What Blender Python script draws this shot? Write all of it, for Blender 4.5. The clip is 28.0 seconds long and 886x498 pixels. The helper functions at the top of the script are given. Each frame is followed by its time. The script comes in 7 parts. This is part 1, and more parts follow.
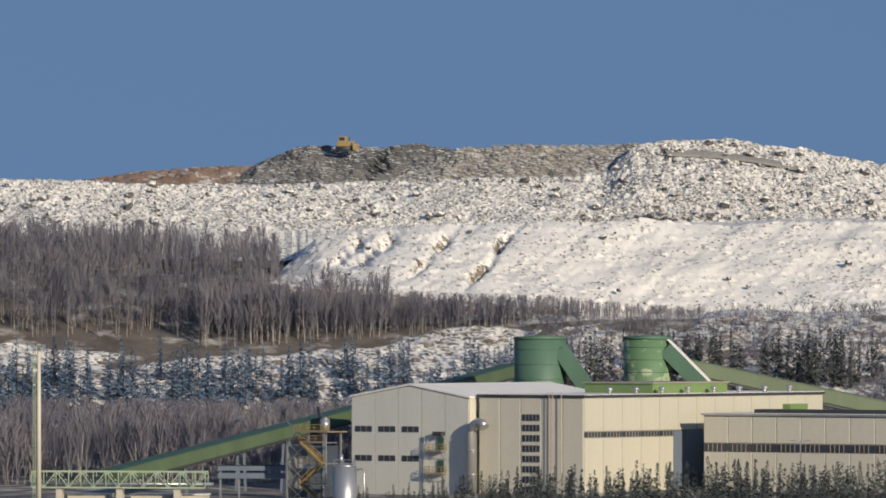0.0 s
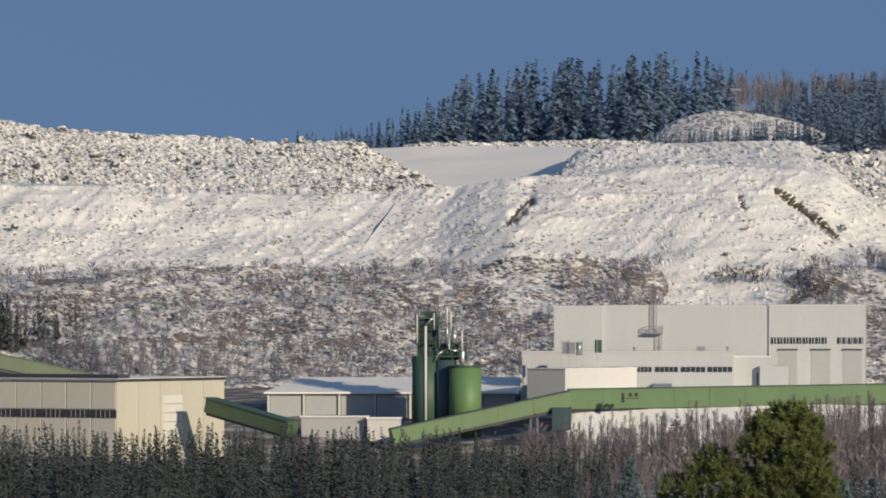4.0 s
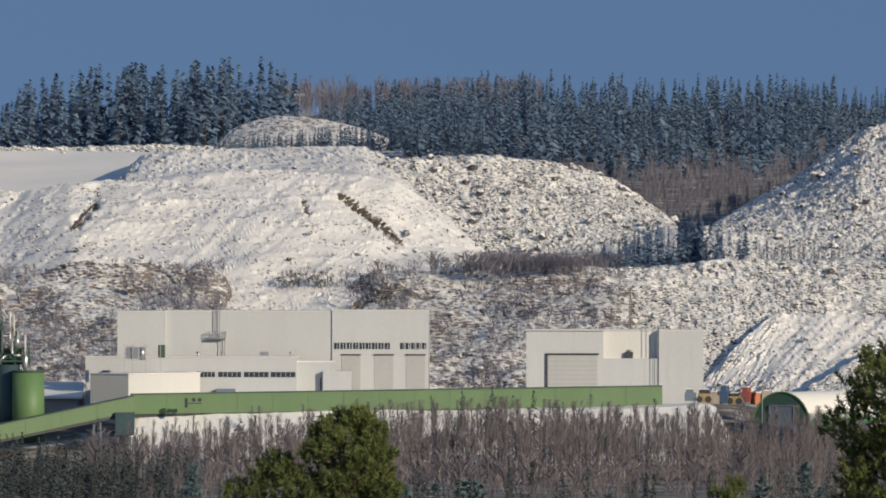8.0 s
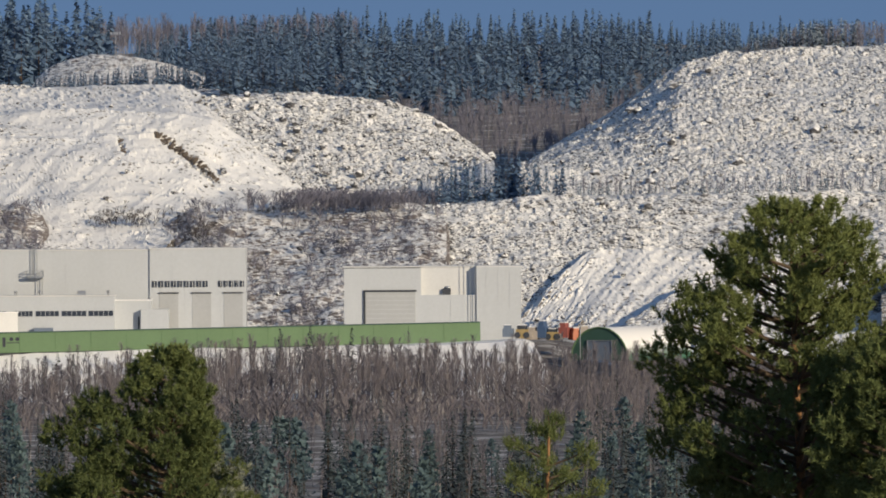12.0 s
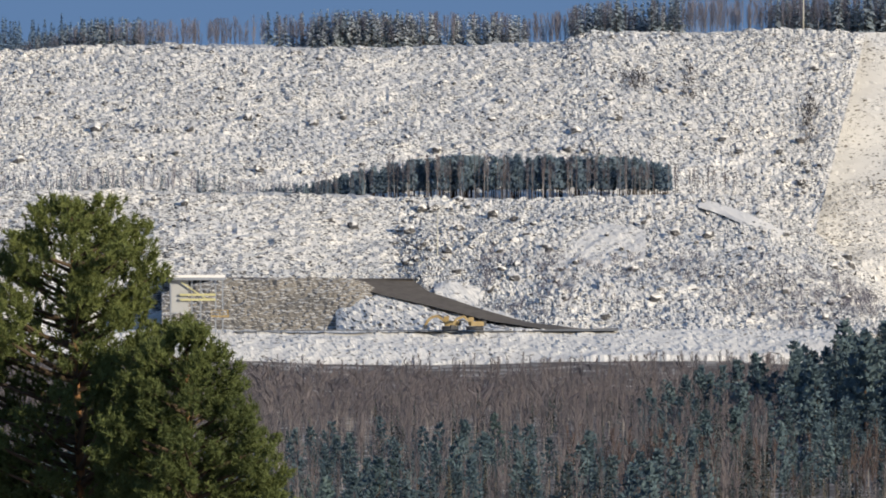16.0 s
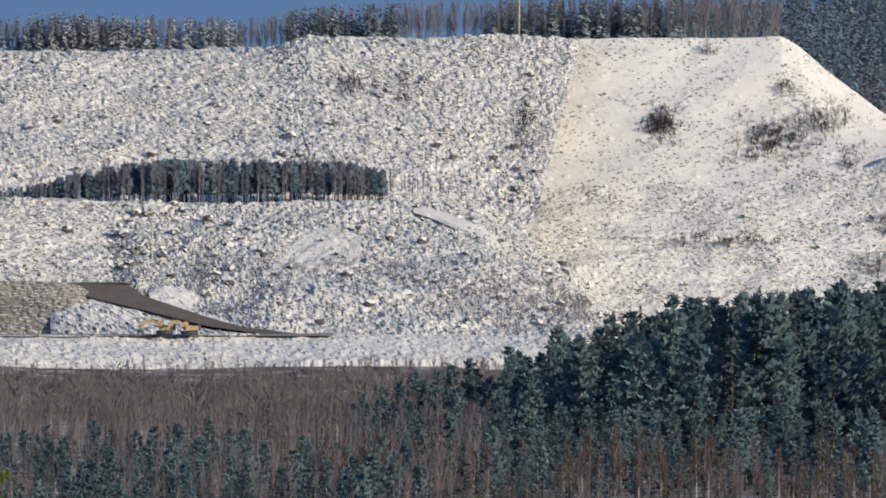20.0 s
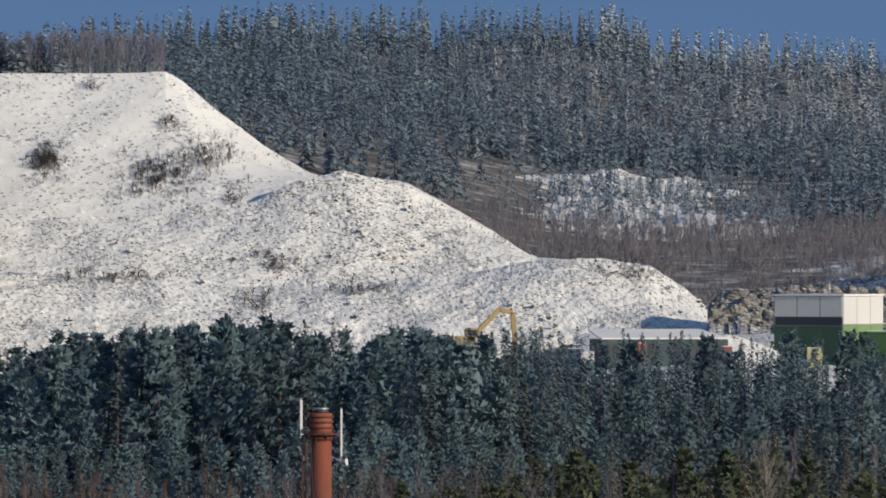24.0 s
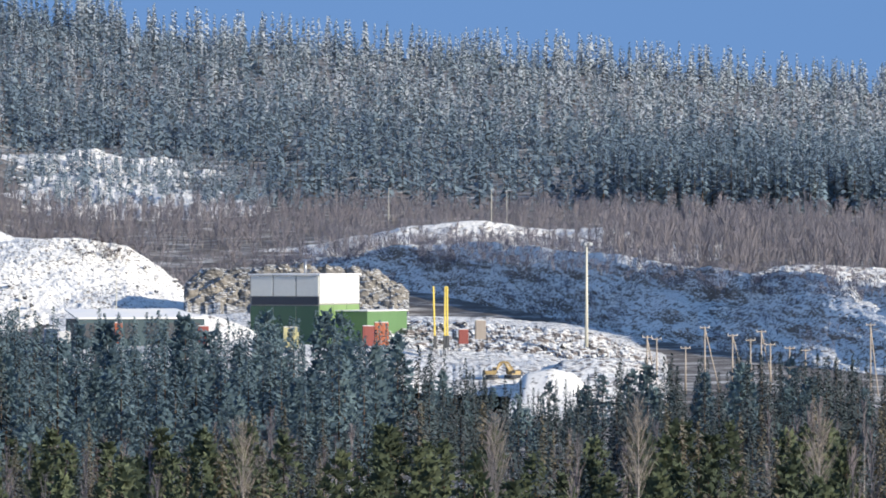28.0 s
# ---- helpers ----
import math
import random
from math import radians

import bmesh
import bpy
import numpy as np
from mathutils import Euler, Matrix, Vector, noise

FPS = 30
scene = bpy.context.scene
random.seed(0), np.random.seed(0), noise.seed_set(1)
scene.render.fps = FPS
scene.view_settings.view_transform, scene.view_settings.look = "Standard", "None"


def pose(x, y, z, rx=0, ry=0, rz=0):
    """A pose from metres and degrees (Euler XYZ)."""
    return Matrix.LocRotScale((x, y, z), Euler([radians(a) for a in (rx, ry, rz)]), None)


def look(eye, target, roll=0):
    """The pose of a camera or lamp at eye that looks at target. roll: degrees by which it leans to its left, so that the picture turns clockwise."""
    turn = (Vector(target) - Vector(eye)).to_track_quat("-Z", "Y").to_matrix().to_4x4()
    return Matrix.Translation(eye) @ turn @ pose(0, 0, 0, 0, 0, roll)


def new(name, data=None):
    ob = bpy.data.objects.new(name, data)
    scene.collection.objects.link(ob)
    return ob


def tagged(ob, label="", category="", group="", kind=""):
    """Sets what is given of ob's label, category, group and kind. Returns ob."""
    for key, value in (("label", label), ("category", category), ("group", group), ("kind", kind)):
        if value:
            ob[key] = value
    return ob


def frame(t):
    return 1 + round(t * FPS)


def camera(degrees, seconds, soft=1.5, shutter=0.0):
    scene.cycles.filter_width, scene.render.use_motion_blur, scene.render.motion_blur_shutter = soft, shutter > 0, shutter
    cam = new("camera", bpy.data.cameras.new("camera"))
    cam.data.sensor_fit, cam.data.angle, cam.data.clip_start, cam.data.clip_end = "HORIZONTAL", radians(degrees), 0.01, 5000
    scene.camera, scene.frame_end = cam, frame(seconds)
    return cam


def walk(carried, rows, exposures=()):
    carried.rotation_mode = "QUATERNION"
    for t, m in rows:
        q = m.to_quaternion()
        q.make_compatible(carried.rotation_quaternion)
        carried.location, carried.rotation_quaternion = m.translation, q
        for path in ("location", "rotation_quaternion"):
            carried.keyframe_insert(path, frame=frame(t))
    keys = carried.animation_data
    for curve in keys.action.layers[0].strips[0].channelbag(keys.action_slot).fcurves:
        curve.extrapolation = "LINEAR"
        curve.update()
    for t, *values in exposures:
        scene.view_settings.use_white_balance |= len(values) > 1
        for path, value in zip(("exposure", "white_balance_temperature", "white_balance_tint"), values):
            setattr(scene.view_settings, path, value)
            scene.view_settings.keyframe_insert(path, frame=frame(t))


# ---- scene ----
# One unit of bearing or elevation is 1/14959 rad; bearing 784 points along +y, elevation 480 is the level of the eye.
UNIT = 784 / math.tan(radians(3.0))
EYE_Z = 40.0

# time, turn to the right, tilt upwards, lean (degrees)
PATH = [
    (0, -8.6036, 0.3583, 0.0159), (0.5, -8.3829, 0.4410, -0.0445), (1, -8.1210, 0.4290, -0.0208),
    (1.5, -7.1520, 0.3102, 0.0340), (1.6, -6.8974, 0.3187, 0.1262), (1.9, -5.4128, 0.3884, 0.2121),
    (2, -4.9380, 0.4167, 0.2729), (2.5, -3.7213, 0.2933, 0.1892), (4.5, -2.4966, 0.1100, -0.0244),
    (5, -1.7128, 0.5169, -0.0527), (5.5, -1.2216, 0.8814, -0.0083), (6, -0.9801, 0.7059, 0.0177),
    (6.5, -0.7336, 0.7727, 0.0337), (7, -0.1934, 0.7318, -0.0159), (7.5, -0.0124, 0.4313, -0.0705),
    (8, 0.0000, 0.1494, 0.0787), (8.5, -0.1241, -0.0109, 0.1455), (9, -0.1461, -0.1378, 0.0908),
    (9.5, -0.2327, -0.1602, -0.0644), (10, -0.2572, -0.2140, -0.1521), (10.5, -0.1544, -0.2346, -0.2484),
    (11, 0.0455, -0.2008, -0.2448), (11.5, 0.6897, -0.3575, -0.2733), (12, 1.2378, -0.2797, -0.3046),
    (12.5, 1.6758, -0.4433, -0.2632), (13, 2.4110, -0.3914, -0.2416), (13.5, 3.4818, -0.2877, -0.2582),
    (15.5, 5.7968, -0.2781, 0.0632), (16, 6.1122, -0.3079, -0.0886), (16.5, 6.4367, -0.2317, -0.0706),
    (17, 6.6175, -0.2424, -0.0138), (17.5, 6.6681, -0.0946, 0.0831), (18, 6.7608, -0.1072, 0.1366),
    (18.5, 6.8345, -0.1189, 0.1565), (19, 7.1164, -0.1889, 0.1844), (19.5, 7.5822, -0.2622, 0.1667),
    (20, 8.0444, -0.2735, 0.1781), (20.5, 8.5199, -0.0832, 0.1546), (21, 9.1196, 0.0753, 0.2704),
    (21.5, 9.6530, 0.0389, 0.3270), (23.5, 11.5182, -0.0562, 0.0968), (24, 12.2126, -0.0276, 0.0081),
    (24.5, 12.9648, 0.0523, -0.0910), (25, 13.5185, 0.0157, -0.0507), (25.5, 13.9291, -0.0191, -0.0585),
    (26, 14.2357, -0.0506, -0.0093), (26.5, 14.6647, -0.2610, -0.0528), (27, 14.9856, -0.4388, -0.1336),
    (27.5, 15.5104, -0.4977, -0.1475), (28, 15.7609, -0.1665, -0.0362),
]

cam = camera(6.0, 28.0, soft=1.8)
EXPOSURES = [(0, 0.16, 6550, 10), (2.5, 0.1, 6550, 10), (5, 0.07, 6600, 10), (8, 0.05, 6500, 10), (12, 0.1, 6500, 10), (13.5, 0.22, 6400, 10), (16, 0.3, 6300, 10), (17, 0.18, 6250, 10), (21, 0.2, 6250, 10), (24, 0.08, 6150, 10), (25.5, 0.50, 6080, 10), (27, 0.72, 5920, 10), (28, 0.90, 5830, 10)]
walk(cam, [(t, pose(0, 0, EYE_Z, 0, 0, -a) @ pose(0, 0, 0, 90 + e, 0, 0) @ pose(0, 0, 0, 0, 0, g)) for t, a, e, g in PATH], EXPOSURES)

# ---- light ----
SUN_RIGHT, SUN_UP = 42.0, 17.0      # degrees to the right of the way from the place to the eye; height
sun_way = Vector((math.sin(radians(SUN_RIGHT)), -math.cos(radians(SUN_RIGHT)), math.tan(radians(SUN_UP)))).normalized()
world = bpy.data.worlds.new("world")
scene.world = world
world.use_nodes = True
wn, wl = world.node_tree.nodes, world.node_tree.links
sky = wn.new("ShaderNodeTexSky")
sky.sky_type, sky.sun_disc = "NISHITA", False
sky.sun_elevation = radians(SUN_UP)
sky.sun_rotation = math.atan2(sun_way.x, sun_way.y)
sky.air_density, sky.dust_density, sky.ozone_density = 1.0, 0.7, 2.2
tc = wn.new("ShaderNodeTexCoord")
lift = wn.new("ShaderNodeVectorMath")
lift.operation = "ADD"
lift.inputs[1].default_value = (0, 0, 0.8)
wl.new(tc.outputs["Generated"], lift.inputs[0])
norm = wn.new("ShaderNodeVectorMath")
norm.operation = "NORMALIZE"
wl.new(lift.outputs[0], norm.inputs[0])
wl.new(norm.outputs[0], sky.inputs[0])
wl.new(sky.outputs[0], wn["Background"].inputs[0])
wn["Background"].inputs[1].default_value = 0.14
sun = new("sun", bpy.data.lights.new("sun", "SUN"))
sun.data.energy, sun.data.angle, sun.data.color = 3.6, radians(0.6), (1.0, 0.86, 0.65)
sun.matrix_world = look(sun_way * 300, (0, 0, 0))

# ---- materials ----
def material(name, rough=0.8, metal=0.0):
    m = bpy.data.materials.new(name)
    m.use_nodes = True
    b = m.node_tree.nodes["Principled BSDF"]
    b.inputs["Roughness"].default_value, b.inputs["Metallic"].default_value = rough, metal
    return m, m.node_tree.nodes, m.node_tree.links, b


def noise_node(n, l, scale, detail=4.0, rough=0.55, stretch=None):
    g = n.new("ShaderNodeTexCoord")
    t = n.new("ShaderNodeTexNoise")
    t.inputs["Scale"].default_value, t.inputs["Detail"].default_value, t.inputs["Roughness"].default_value = scale, detail, rough
    if stretch:
        mp = n.new("ShaderNodeMapping")
        mp.inputs["Scale"].default_value = stretch
        l.new(g.outputs["Object"], mp.inputs[0])
        l.new(mp.outputs[0], t.inputs["Vector"])
    else:
        l.new(g.outputs["Object"], t.inputs["Vector"])
    return t.outputs["Fac"]


def ramp(n, l, fac, stops):
    r = n.new("ShaderNodeValToRGB")
    while len(r.color_ramp.elements) < len(stops):
        r.color_ramp.elements.new(0.5)
    for e, (p, c) in zip(r.color_ramp.elements, stops):
        e.position, e.color = p, (*c, 1) if len(c) == 3 else c
    l.new(fac, r.inputs[0])
    return r.outputs[0]


def mixed(n, l, fac, a, b, blend="MIX"):
    m = n.new("ShaderNodeMix")
    m.data_type, m.blend_type = "RGBA", blend
    for s, v in ((m.inputs[0], fac), (m.inputs[6], a), (m.inputs[7], b)):
        if hasattr(v, "is_linked"):
            l.new(v, s)
        else:
            s.default_value = v if isinstance(v, float) else (*v, 1)
    return m.outputs[2]


def math_node(n, l, op, a, b=0.0, clamp=False):
    m = n.new("ShaderNodeMath")
    m.operation, m.use_clamp = op, clamp
    for s, v in ((m.inputs[0], a), (m.inputs[1], b)):
        if hasattr(v, "is_linked"):
            l.new(v, s)
        else:
            s.default_value = v
    return m.outputs[0]


def up_facing(n):
    """How far the surface faces the sky: its normal's z."""
    g, s = n.new("ShaderNodeNewGeometry"), n.new("ShaderNodeSeparateXYZ")
    return g, s


def snow_cover(n, l, low, high, grain, amount, normal=None):
    """0 to 1: snow lies where the surface faces up, broken by noise."""
    g, s = up_facing(n)
    l.new(normal or g.outputs["Normal"], s.inputs[0])
    w = math_node(n, l, "SUBTRACT", noise_node(n, l, grain, 5.0, 0.65), 0.5)
    f = math_node(n, l, "ADD", s.outputs[2], math_node(n, l, "MULTIPLY", w, amount))
    r = n.new("ShaderNodeMapRange")
    r.inputs[1].default_value, r.inputs[2].default_value = low, high
    l.new(f, r.inputs[0])
    return r.outputs[0]


SNOW = (0.90, 0.865, 0.80)


def stone_relief(n, l, cells, depth, bare):
    """Fine relief of loose stones, cells to the metre; bare is the share that pokes out."""
    g, v, w = n.new("ShaderNodeTexCoord"), n.new("ShaderNodeTexVoronoi"), n.new("ShaderNodeBump")
    v.inputs["Scale"].default_value = cells
    bend = n.new("ShaderNodeVectorMath")
    bend.operation = "ADD"
    t = n.new("ShaderNodeTexNoise")
    t.inputs["Scale"].default_value = cells * 1.3
    l.new(g.outputs["Object"], t.inputs["Vector"])
    l.new(g.outputs["Object"], bend.inputs[0])
    k = n.new("ShaderNodeVectorMath")
    k.operation = "SCALE"
    k.inputs[3].default_value = 0.55 / cells
    l.new(t.outputs["Color"], k.inputs[0])
    l.new(k.outputs[0], bend.inputs[1])
    flat = n.new("ShaderNodeVectorMath")      # stones lie flat: wider than tall
    flat.operation = "MULTIPLY"
    flat.inputs[1].default_value = (0.8, 0.9, 1.7)
    l.new(bend.outputs[0], flat.inputs[0])
    l.new(flat.outputs[0], v.inputs["Vector"])
    cone = math_node(n, l, "SUBTRACT", 1.0, v.outputs["Distance"])
    cell = n.new("ShaderNodeSeparateColor")
    l.new(v.outputs["Color"], cell.inputs[0])
    patch = math_node(n, l, "MULTIPLY", math_node(n, l, "SUBTRACT", noise_node(n, l, 0.10, 4.0), 0.5), 1.1)
    here = n.new("ShaderNodeMapRange")
    here.inputs[1].default_value, here.inputs[2].default_value = 0.95 - bare, 1.25 - bare
    l.new(math_node(n, l, "ADD", cell.outputs[0], patch), here.inputs[0])
    l.new(math_node(n, l, "MULTIPLY", cone, here.outputs[0]), w.inputs["Height"])
    w.inputs["Distance"].default_value = depth
    core = n.new("ShaderNodeMapRange")      # the bare middle of some stones
    core.inputs[1].default_value, core.inputs[2].default_value = 0.46, 0.36
    l.new(math_node(n, l, "SUBTRACT", v.outputs["Distance"], math_node(n, l, "MULTIPLY", cell.outputs[2], 0.16)), core.inputs[0])
    some = n.new("ShaderNodeMapRange")
    some.inputs[1].default_value, some.inputs[2].default_value = 1.0 - 0.55 * bare, 1.06 - 0.55 * bare
    l.new(math_node(n, l, "ADD", cell.outputs[1], math_node(n, l, "MULTIPLY", patch, 0.8)), some.inputs[0])
    return w.outputs[0], math_node(n, l, "MULTIPLY", core.outputs[0], some.outputs[0], True)


def rubble(name, rock_a, rock_b, low, high, amount, grain=0.35, cells=0.0, depth=0.0, bare=1.0):
    m, n, l, b = material(name, 0.85)
    up, open_rock = stone_relief(n, l, cells, depth, bare) if cells else (None, None)
    if up:
        l.new(up, b.inputs["Normal"])
    rock = ramp(n, l, noise_node(n, l, 0.15, 6.0), [(0.3, rock_a), (0.7, rock_b)])
    snow = ramp(n, l, noise_node(n, l, 0.05, 3.0), [(0.3, SNOW), (0.7, (0.80, 0.79, 0.77))])
    cover = snow_cover(n, l, low, high, grain, amount, up)
    if up:
        cover = math_node(n, l, "MULTIPLY", cover, math_node(n, l, "SUBTRACT", 1.0, open_rock))
    l.new(mixed(n, l, cover, rock, snow), b.inputs["Base Color"])
    return m


def painted(name, colour, dark=0.88, rough=0.55, metal=0.0, scale=0.25, streak=True):
    """Paint or sheet metal with weather streaks that run down, and fine soiling."""
    m, n, l, b = material(name, rough, metal)
    a = noise_node(n, l, scale, 5.0, 0.6, (1, 1, 0.18) if streak else None)
    lo = tuple(c * dark for c in colour)
    base = ramp(n, l, a, [(0.35, lo), (0.65, colour)])
    fine = ramp(n, l, noise_node(n, l, scale * 8, 3.0), [(0.3, (0.94, 0.94, 0.94)), (0.7, (1, 1, 1))])
    l.new(mixed(n, l, 1.0, base, fine, "MULTIPLY"), b.inputs["Base Color"])
    return m


def foliage(name, a, b_, snow=0.0, low=0.55, high=0.9, grain=0.5, thin=0.22):
    m, n, l, b = material(name, 0.8)
    g = n.new("ShaderNodeNewGeometry")
    col = ramp(n, l, g.outputs["Random Per Island"], [(0.0, tuple(0.75 * x + 0.25 * y for x, y in zip(a, b_))), (1.0, tuple(0.25 * x + 0.75 * y for x, y in zip(a, b_)))])
    tone = ramp(n, l, noise_node(n, l, 0.11, 2.0, 0.5), [(0.36, (0.72, 0.76, 0.82)), (0.64, (1.28, 1.24, 1.18))])      # from tree to tree
    col = mixed(n, l, 1.0, col, tone, "MULTIPLY")
    if snow:
        f = math_node(n, l, "MULTIPLY", snow_cover(n, l, low, high, grain, 1.4), snow)
        col = mixed(n, l, f, col, (0.8, 0.82, 0.85))
    l.new(col, b.inputs["Base Color"])
    b.inputs["Specular IOR Level"].default_value = 0.2
    if thin:      # needles and twigs let light through
        t, x = n.new("ShaderNodeBsdfTranslucent"), n.new("ShaderNodeMixShader")
        x.inputs[0].default_value = thin
        l.new(col, t.inputs[0])
        l.new(b.outputs[0], x.inputs[1])
        l.new(t.outputs[0], x.inputs[2])
        l.new(x.outputs[0], n["Material Output"].inputs[0])
    return m


M_GROUND = rubble("snowy_ground", (0.085, 0.072, 0.063), (0.17, 0.145, 0.125), 0.98, 1.36, 1.3, 0.12)
M_RUBBLE = rubble("snowy_rubble", (0.045, 0.046, 0.052), (0.145, 0.14, 0.138), 0.26, 0.38, 0.8, 0.9, 2.2, 0.36, 0.58)
M_SNOW_SLOPE = rubble("snow_slope", (0.10, 0.085, 0.07), (0.24, 0.21, 0.17), 0.40, 0.52, 0.9, 1.2, 1.7, 0.24, 0.22)
M_SPECKLED = rubble("speckled_snow", (0.09, 0.08, 0.07), (0.22, 0.195, 0.165), 0.34, 0.48, 0.8, 0.9, 1.9, 0.34, 0.36)
M_THIN_SNOW = rubble("thin_snow", (0.12, 0.10, 0.085), (0.26, 0.22, 0.18), 0.48, 0.72, 1.0, 0.5, 1.2, 0.45, 0.5)
M_BARE_ROCK = rubble("bare_rock", (0.12, 0.118, 0.115), (0.29, 0.262, 0.22), 0.74, 0.98, 0.5, 0.5, 1.2, 0.5, 0.9)
# Bare rock again, with the shade on the heap's left part painted in.
M_SHADED_ROCK = rubble("shaded_rock", (0.055, 0.06, 0.065), (0.17, 0.165, 0.16), 0.80, 1.0, 0.6, 0.5, 1.2, 0.5, 0.9)
M_BROWN_GRASS = rubble("brown_grass", (0.16, 0.105, 0.075), (0.30, 0.215, 0.165), 0.92, 1.2, 1.2, 0.25)
M_SNOWROAD = rubble("packed_snow", (0.35, 0.34, 0.33), (0.5, 0.49, 0.47), 0.55, 0.85, 0.5, 0.15)
M_SCRUB_SLOPE = rubble("scrub_slope", (0.10, 0.085, 0.08), (0.20, 0.17, 0.155), 0.68, 0.92, 1.2, 0.4, 1.1, 0.45, 0.6)
M_SPRUCE = foliage("spruce_needles", (0.034, 0.056, 0.063), (0.073, 0.095, 0.092), 0.14, 0.6, 1.2)
M_SPRUCE_BROWN = foliage("cone_laden_spruce", (0.089, 0.097, 0.068), (0.209, 0.169, 0.109), 0.14, 0.6, 1.2)
# Valley pines, lightened and blued in the colour to imitate haze.
M_PINE_FAR_HAZED = foliage("pine_far_hazed", (0.101, 0.155, 0.171), (0.163, 0.225, 0.220), 0.06, 0.6, 1.2)
# Pale blue-grey: the haze before the far hillside is put into the colour.
M_SPRUCE_FAR_HAZED = foliage("spruce_far_hazed", (0.150, 0.215, 0.275), (0.225, 0.290, 0.335), 0.12, 0.6, 1.3)
# Blue tint of hazy air, painted into the hilltop needles.
M_SPRUCE_HILLTOP_HAZED = foliage("spruce_hilltop_hazed", (0.103, 0.178, 0.272), (0.204, 0.286, 0.388), 0.04, 0.6, 1.2)
# A dusting of snow over needles whose base colour also holds painted haze.
M_SPRUCE_DUSTED_HAZED = foliage("spruce_dusted_hazed", (0.165, 0.232, 0.285), (0.275, 0.335, 0.370), 0.35, 0.35, 1.3, 0.3)
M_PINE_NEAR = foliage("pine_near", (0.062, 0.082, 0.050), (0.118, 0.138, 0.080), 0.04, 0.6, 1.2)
# Green needles with painted haze: bluer and paler than the near pines.
M_PINE_HAZED = foliage("pine_hazed", (0.104, 0.161, 0.193), (0.158, 0.217, 0.232), 0.05, 0.6, 1.2)
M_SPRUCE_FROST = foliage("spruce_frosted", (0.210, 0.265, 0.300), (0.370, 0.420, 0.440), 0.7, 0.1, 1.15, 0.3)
M_TWIG = foliage("birch_twigs", (0.170, 0.164, 0.195), (0.275, 0.265, 0.310))
M_BIRCH = painted("birch_bark", (0.42, 0.385, 0.365), 0.45, 0.9, scale=1.5)
M_BARK = painted("bark", (0.10, 0.07, 0.05), 0.6, 0.95, scale=2.0)
M_CREAM = painted("cream_cladding", (0.57, 0.545, 0.455), 0.94)
M_BEIGE = painted("beige_cladding", (0.70, 0.67, 0.57), 0.93)
M_GREY_WALL = painted("grey_cladding", (0.54, 0.555, 0.56), 0.96)
M_GREEN = painted("green_sheet", (0.135, 0.225, 0.105), 0.9)
M_GREEN_OLD = painted("weathered_green", (0.10, 0.15, 0.085), 0.8)
M_SILO_GREEN = painted("silo_green", (0.095, 0.185, 0.13), 0.85)
M_DARK = painted("dark_metal", (0.05, 0.055, 0.065), 0.8)
M_GLASS = painted("dark_pane", (0.05, 0.06, 0.08), 0.9, 0.15)
M_STEEL = painted("steel", (0.55, 0.56, 0.57), 0.8, 0.35, 0.7)
M_YELLOW = painted("yellow_paint", (0.43, 0.31, 0.13), 0.75)
M_SNOW, _n, _l, _b = material("snow", 0.8)
_l.new(ramp(_n, _l, noise_node(_n, _l, 0.2, 6.0), [(0.3, (0.78, 0.78, 0.79)), (0.7, SNOW)]), _b.inputs["Base Color"])
M_ROAD = painted("gravel_road", (0.16, 0.14, 0.12), 0.7, 0.95, scale=0.6, streak=False)


# ---- helpers of the place ----
def at(b, e, r):
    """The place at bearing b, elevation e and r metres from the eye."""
    a = (b - 784) / UNIT
    return Vector((r * math.sin(a), r * math.cos(a), EYE_Z + r * (480 - e) / UNIT))


def mesh_of(name, verts, faces, mat, parent=None, label="", category="", kind="", group="", smooth=False):
    me = bpy.data.meshes.new(name)
    verts = np.asarray(verts, dtype=np.float32).reshape(-1, 3)
    faces = np.asarray(faces, dtype=np.int32)
    k = faces.shape[1]
    me.vertices.add(len(verts))
    me.vertices.foreach_set("co", verts.ravel())
    me.loops.add(faces.size)
    me.loops.foreach_set("vertex_index", faces.ravel())
    me.polygons.add(len(faces))
    me.polygons.foreach_set("loop_start", np.arange(0, faces.size, k, dtype=np.int32))
    me.polygons.foreach_set("use_smooth", np.full(len(faces), smooth, dtype=bool))
    for m in (mat if isinstance(mat, (list, tuple)) else [mat]):
        me.materials.append(m)
    me.update(calc_edges=True)
    ob = new(name, me)
    if parent:
        ob.parent = parent
    return tagged(ob, label, category, group, kind)


def fade(t):
    return t * t * (3 - 2 * t)


def hashed(ix, iy, seed):
    h = (ix.astype(np.int64) * 374761393 + iy.astype(np.int64) * 668265263 + seed * 1442695041) & 0x7FFFFFFF
    h = ((h ^ (h >> 13)) * 1274126177) & 0x7FFFFFFF
    h = ((h ^ (h >> 16)) * 2246822519) & 0x7FFFFFFF
    return (h & 0xFFFFFF) / 0xFFFFFF


def value_noise(x, y, seed=0):
    ix, iy = np.floor(x), np.floor(y)
    fx, fy = fade(x - ix), fade(y - iy)
    a, b = hashed(ix, iy, seed), hashed(ix + 1, iy, seed)
    c, d = hashed(ix, iy + 1, seed), hashed(ix + 1, iy + 1, seed)
    return (a + (b - a) * fx) * (1 - fy) + (c + (d - c) * fx) * fy - 0.5


def fractal(x, y, seed=0, octaves=4):
    return sum(value_noise(x * 2 ** k, y * 2 ** k, seed + k) / 2 ** k for k in range(octaves))


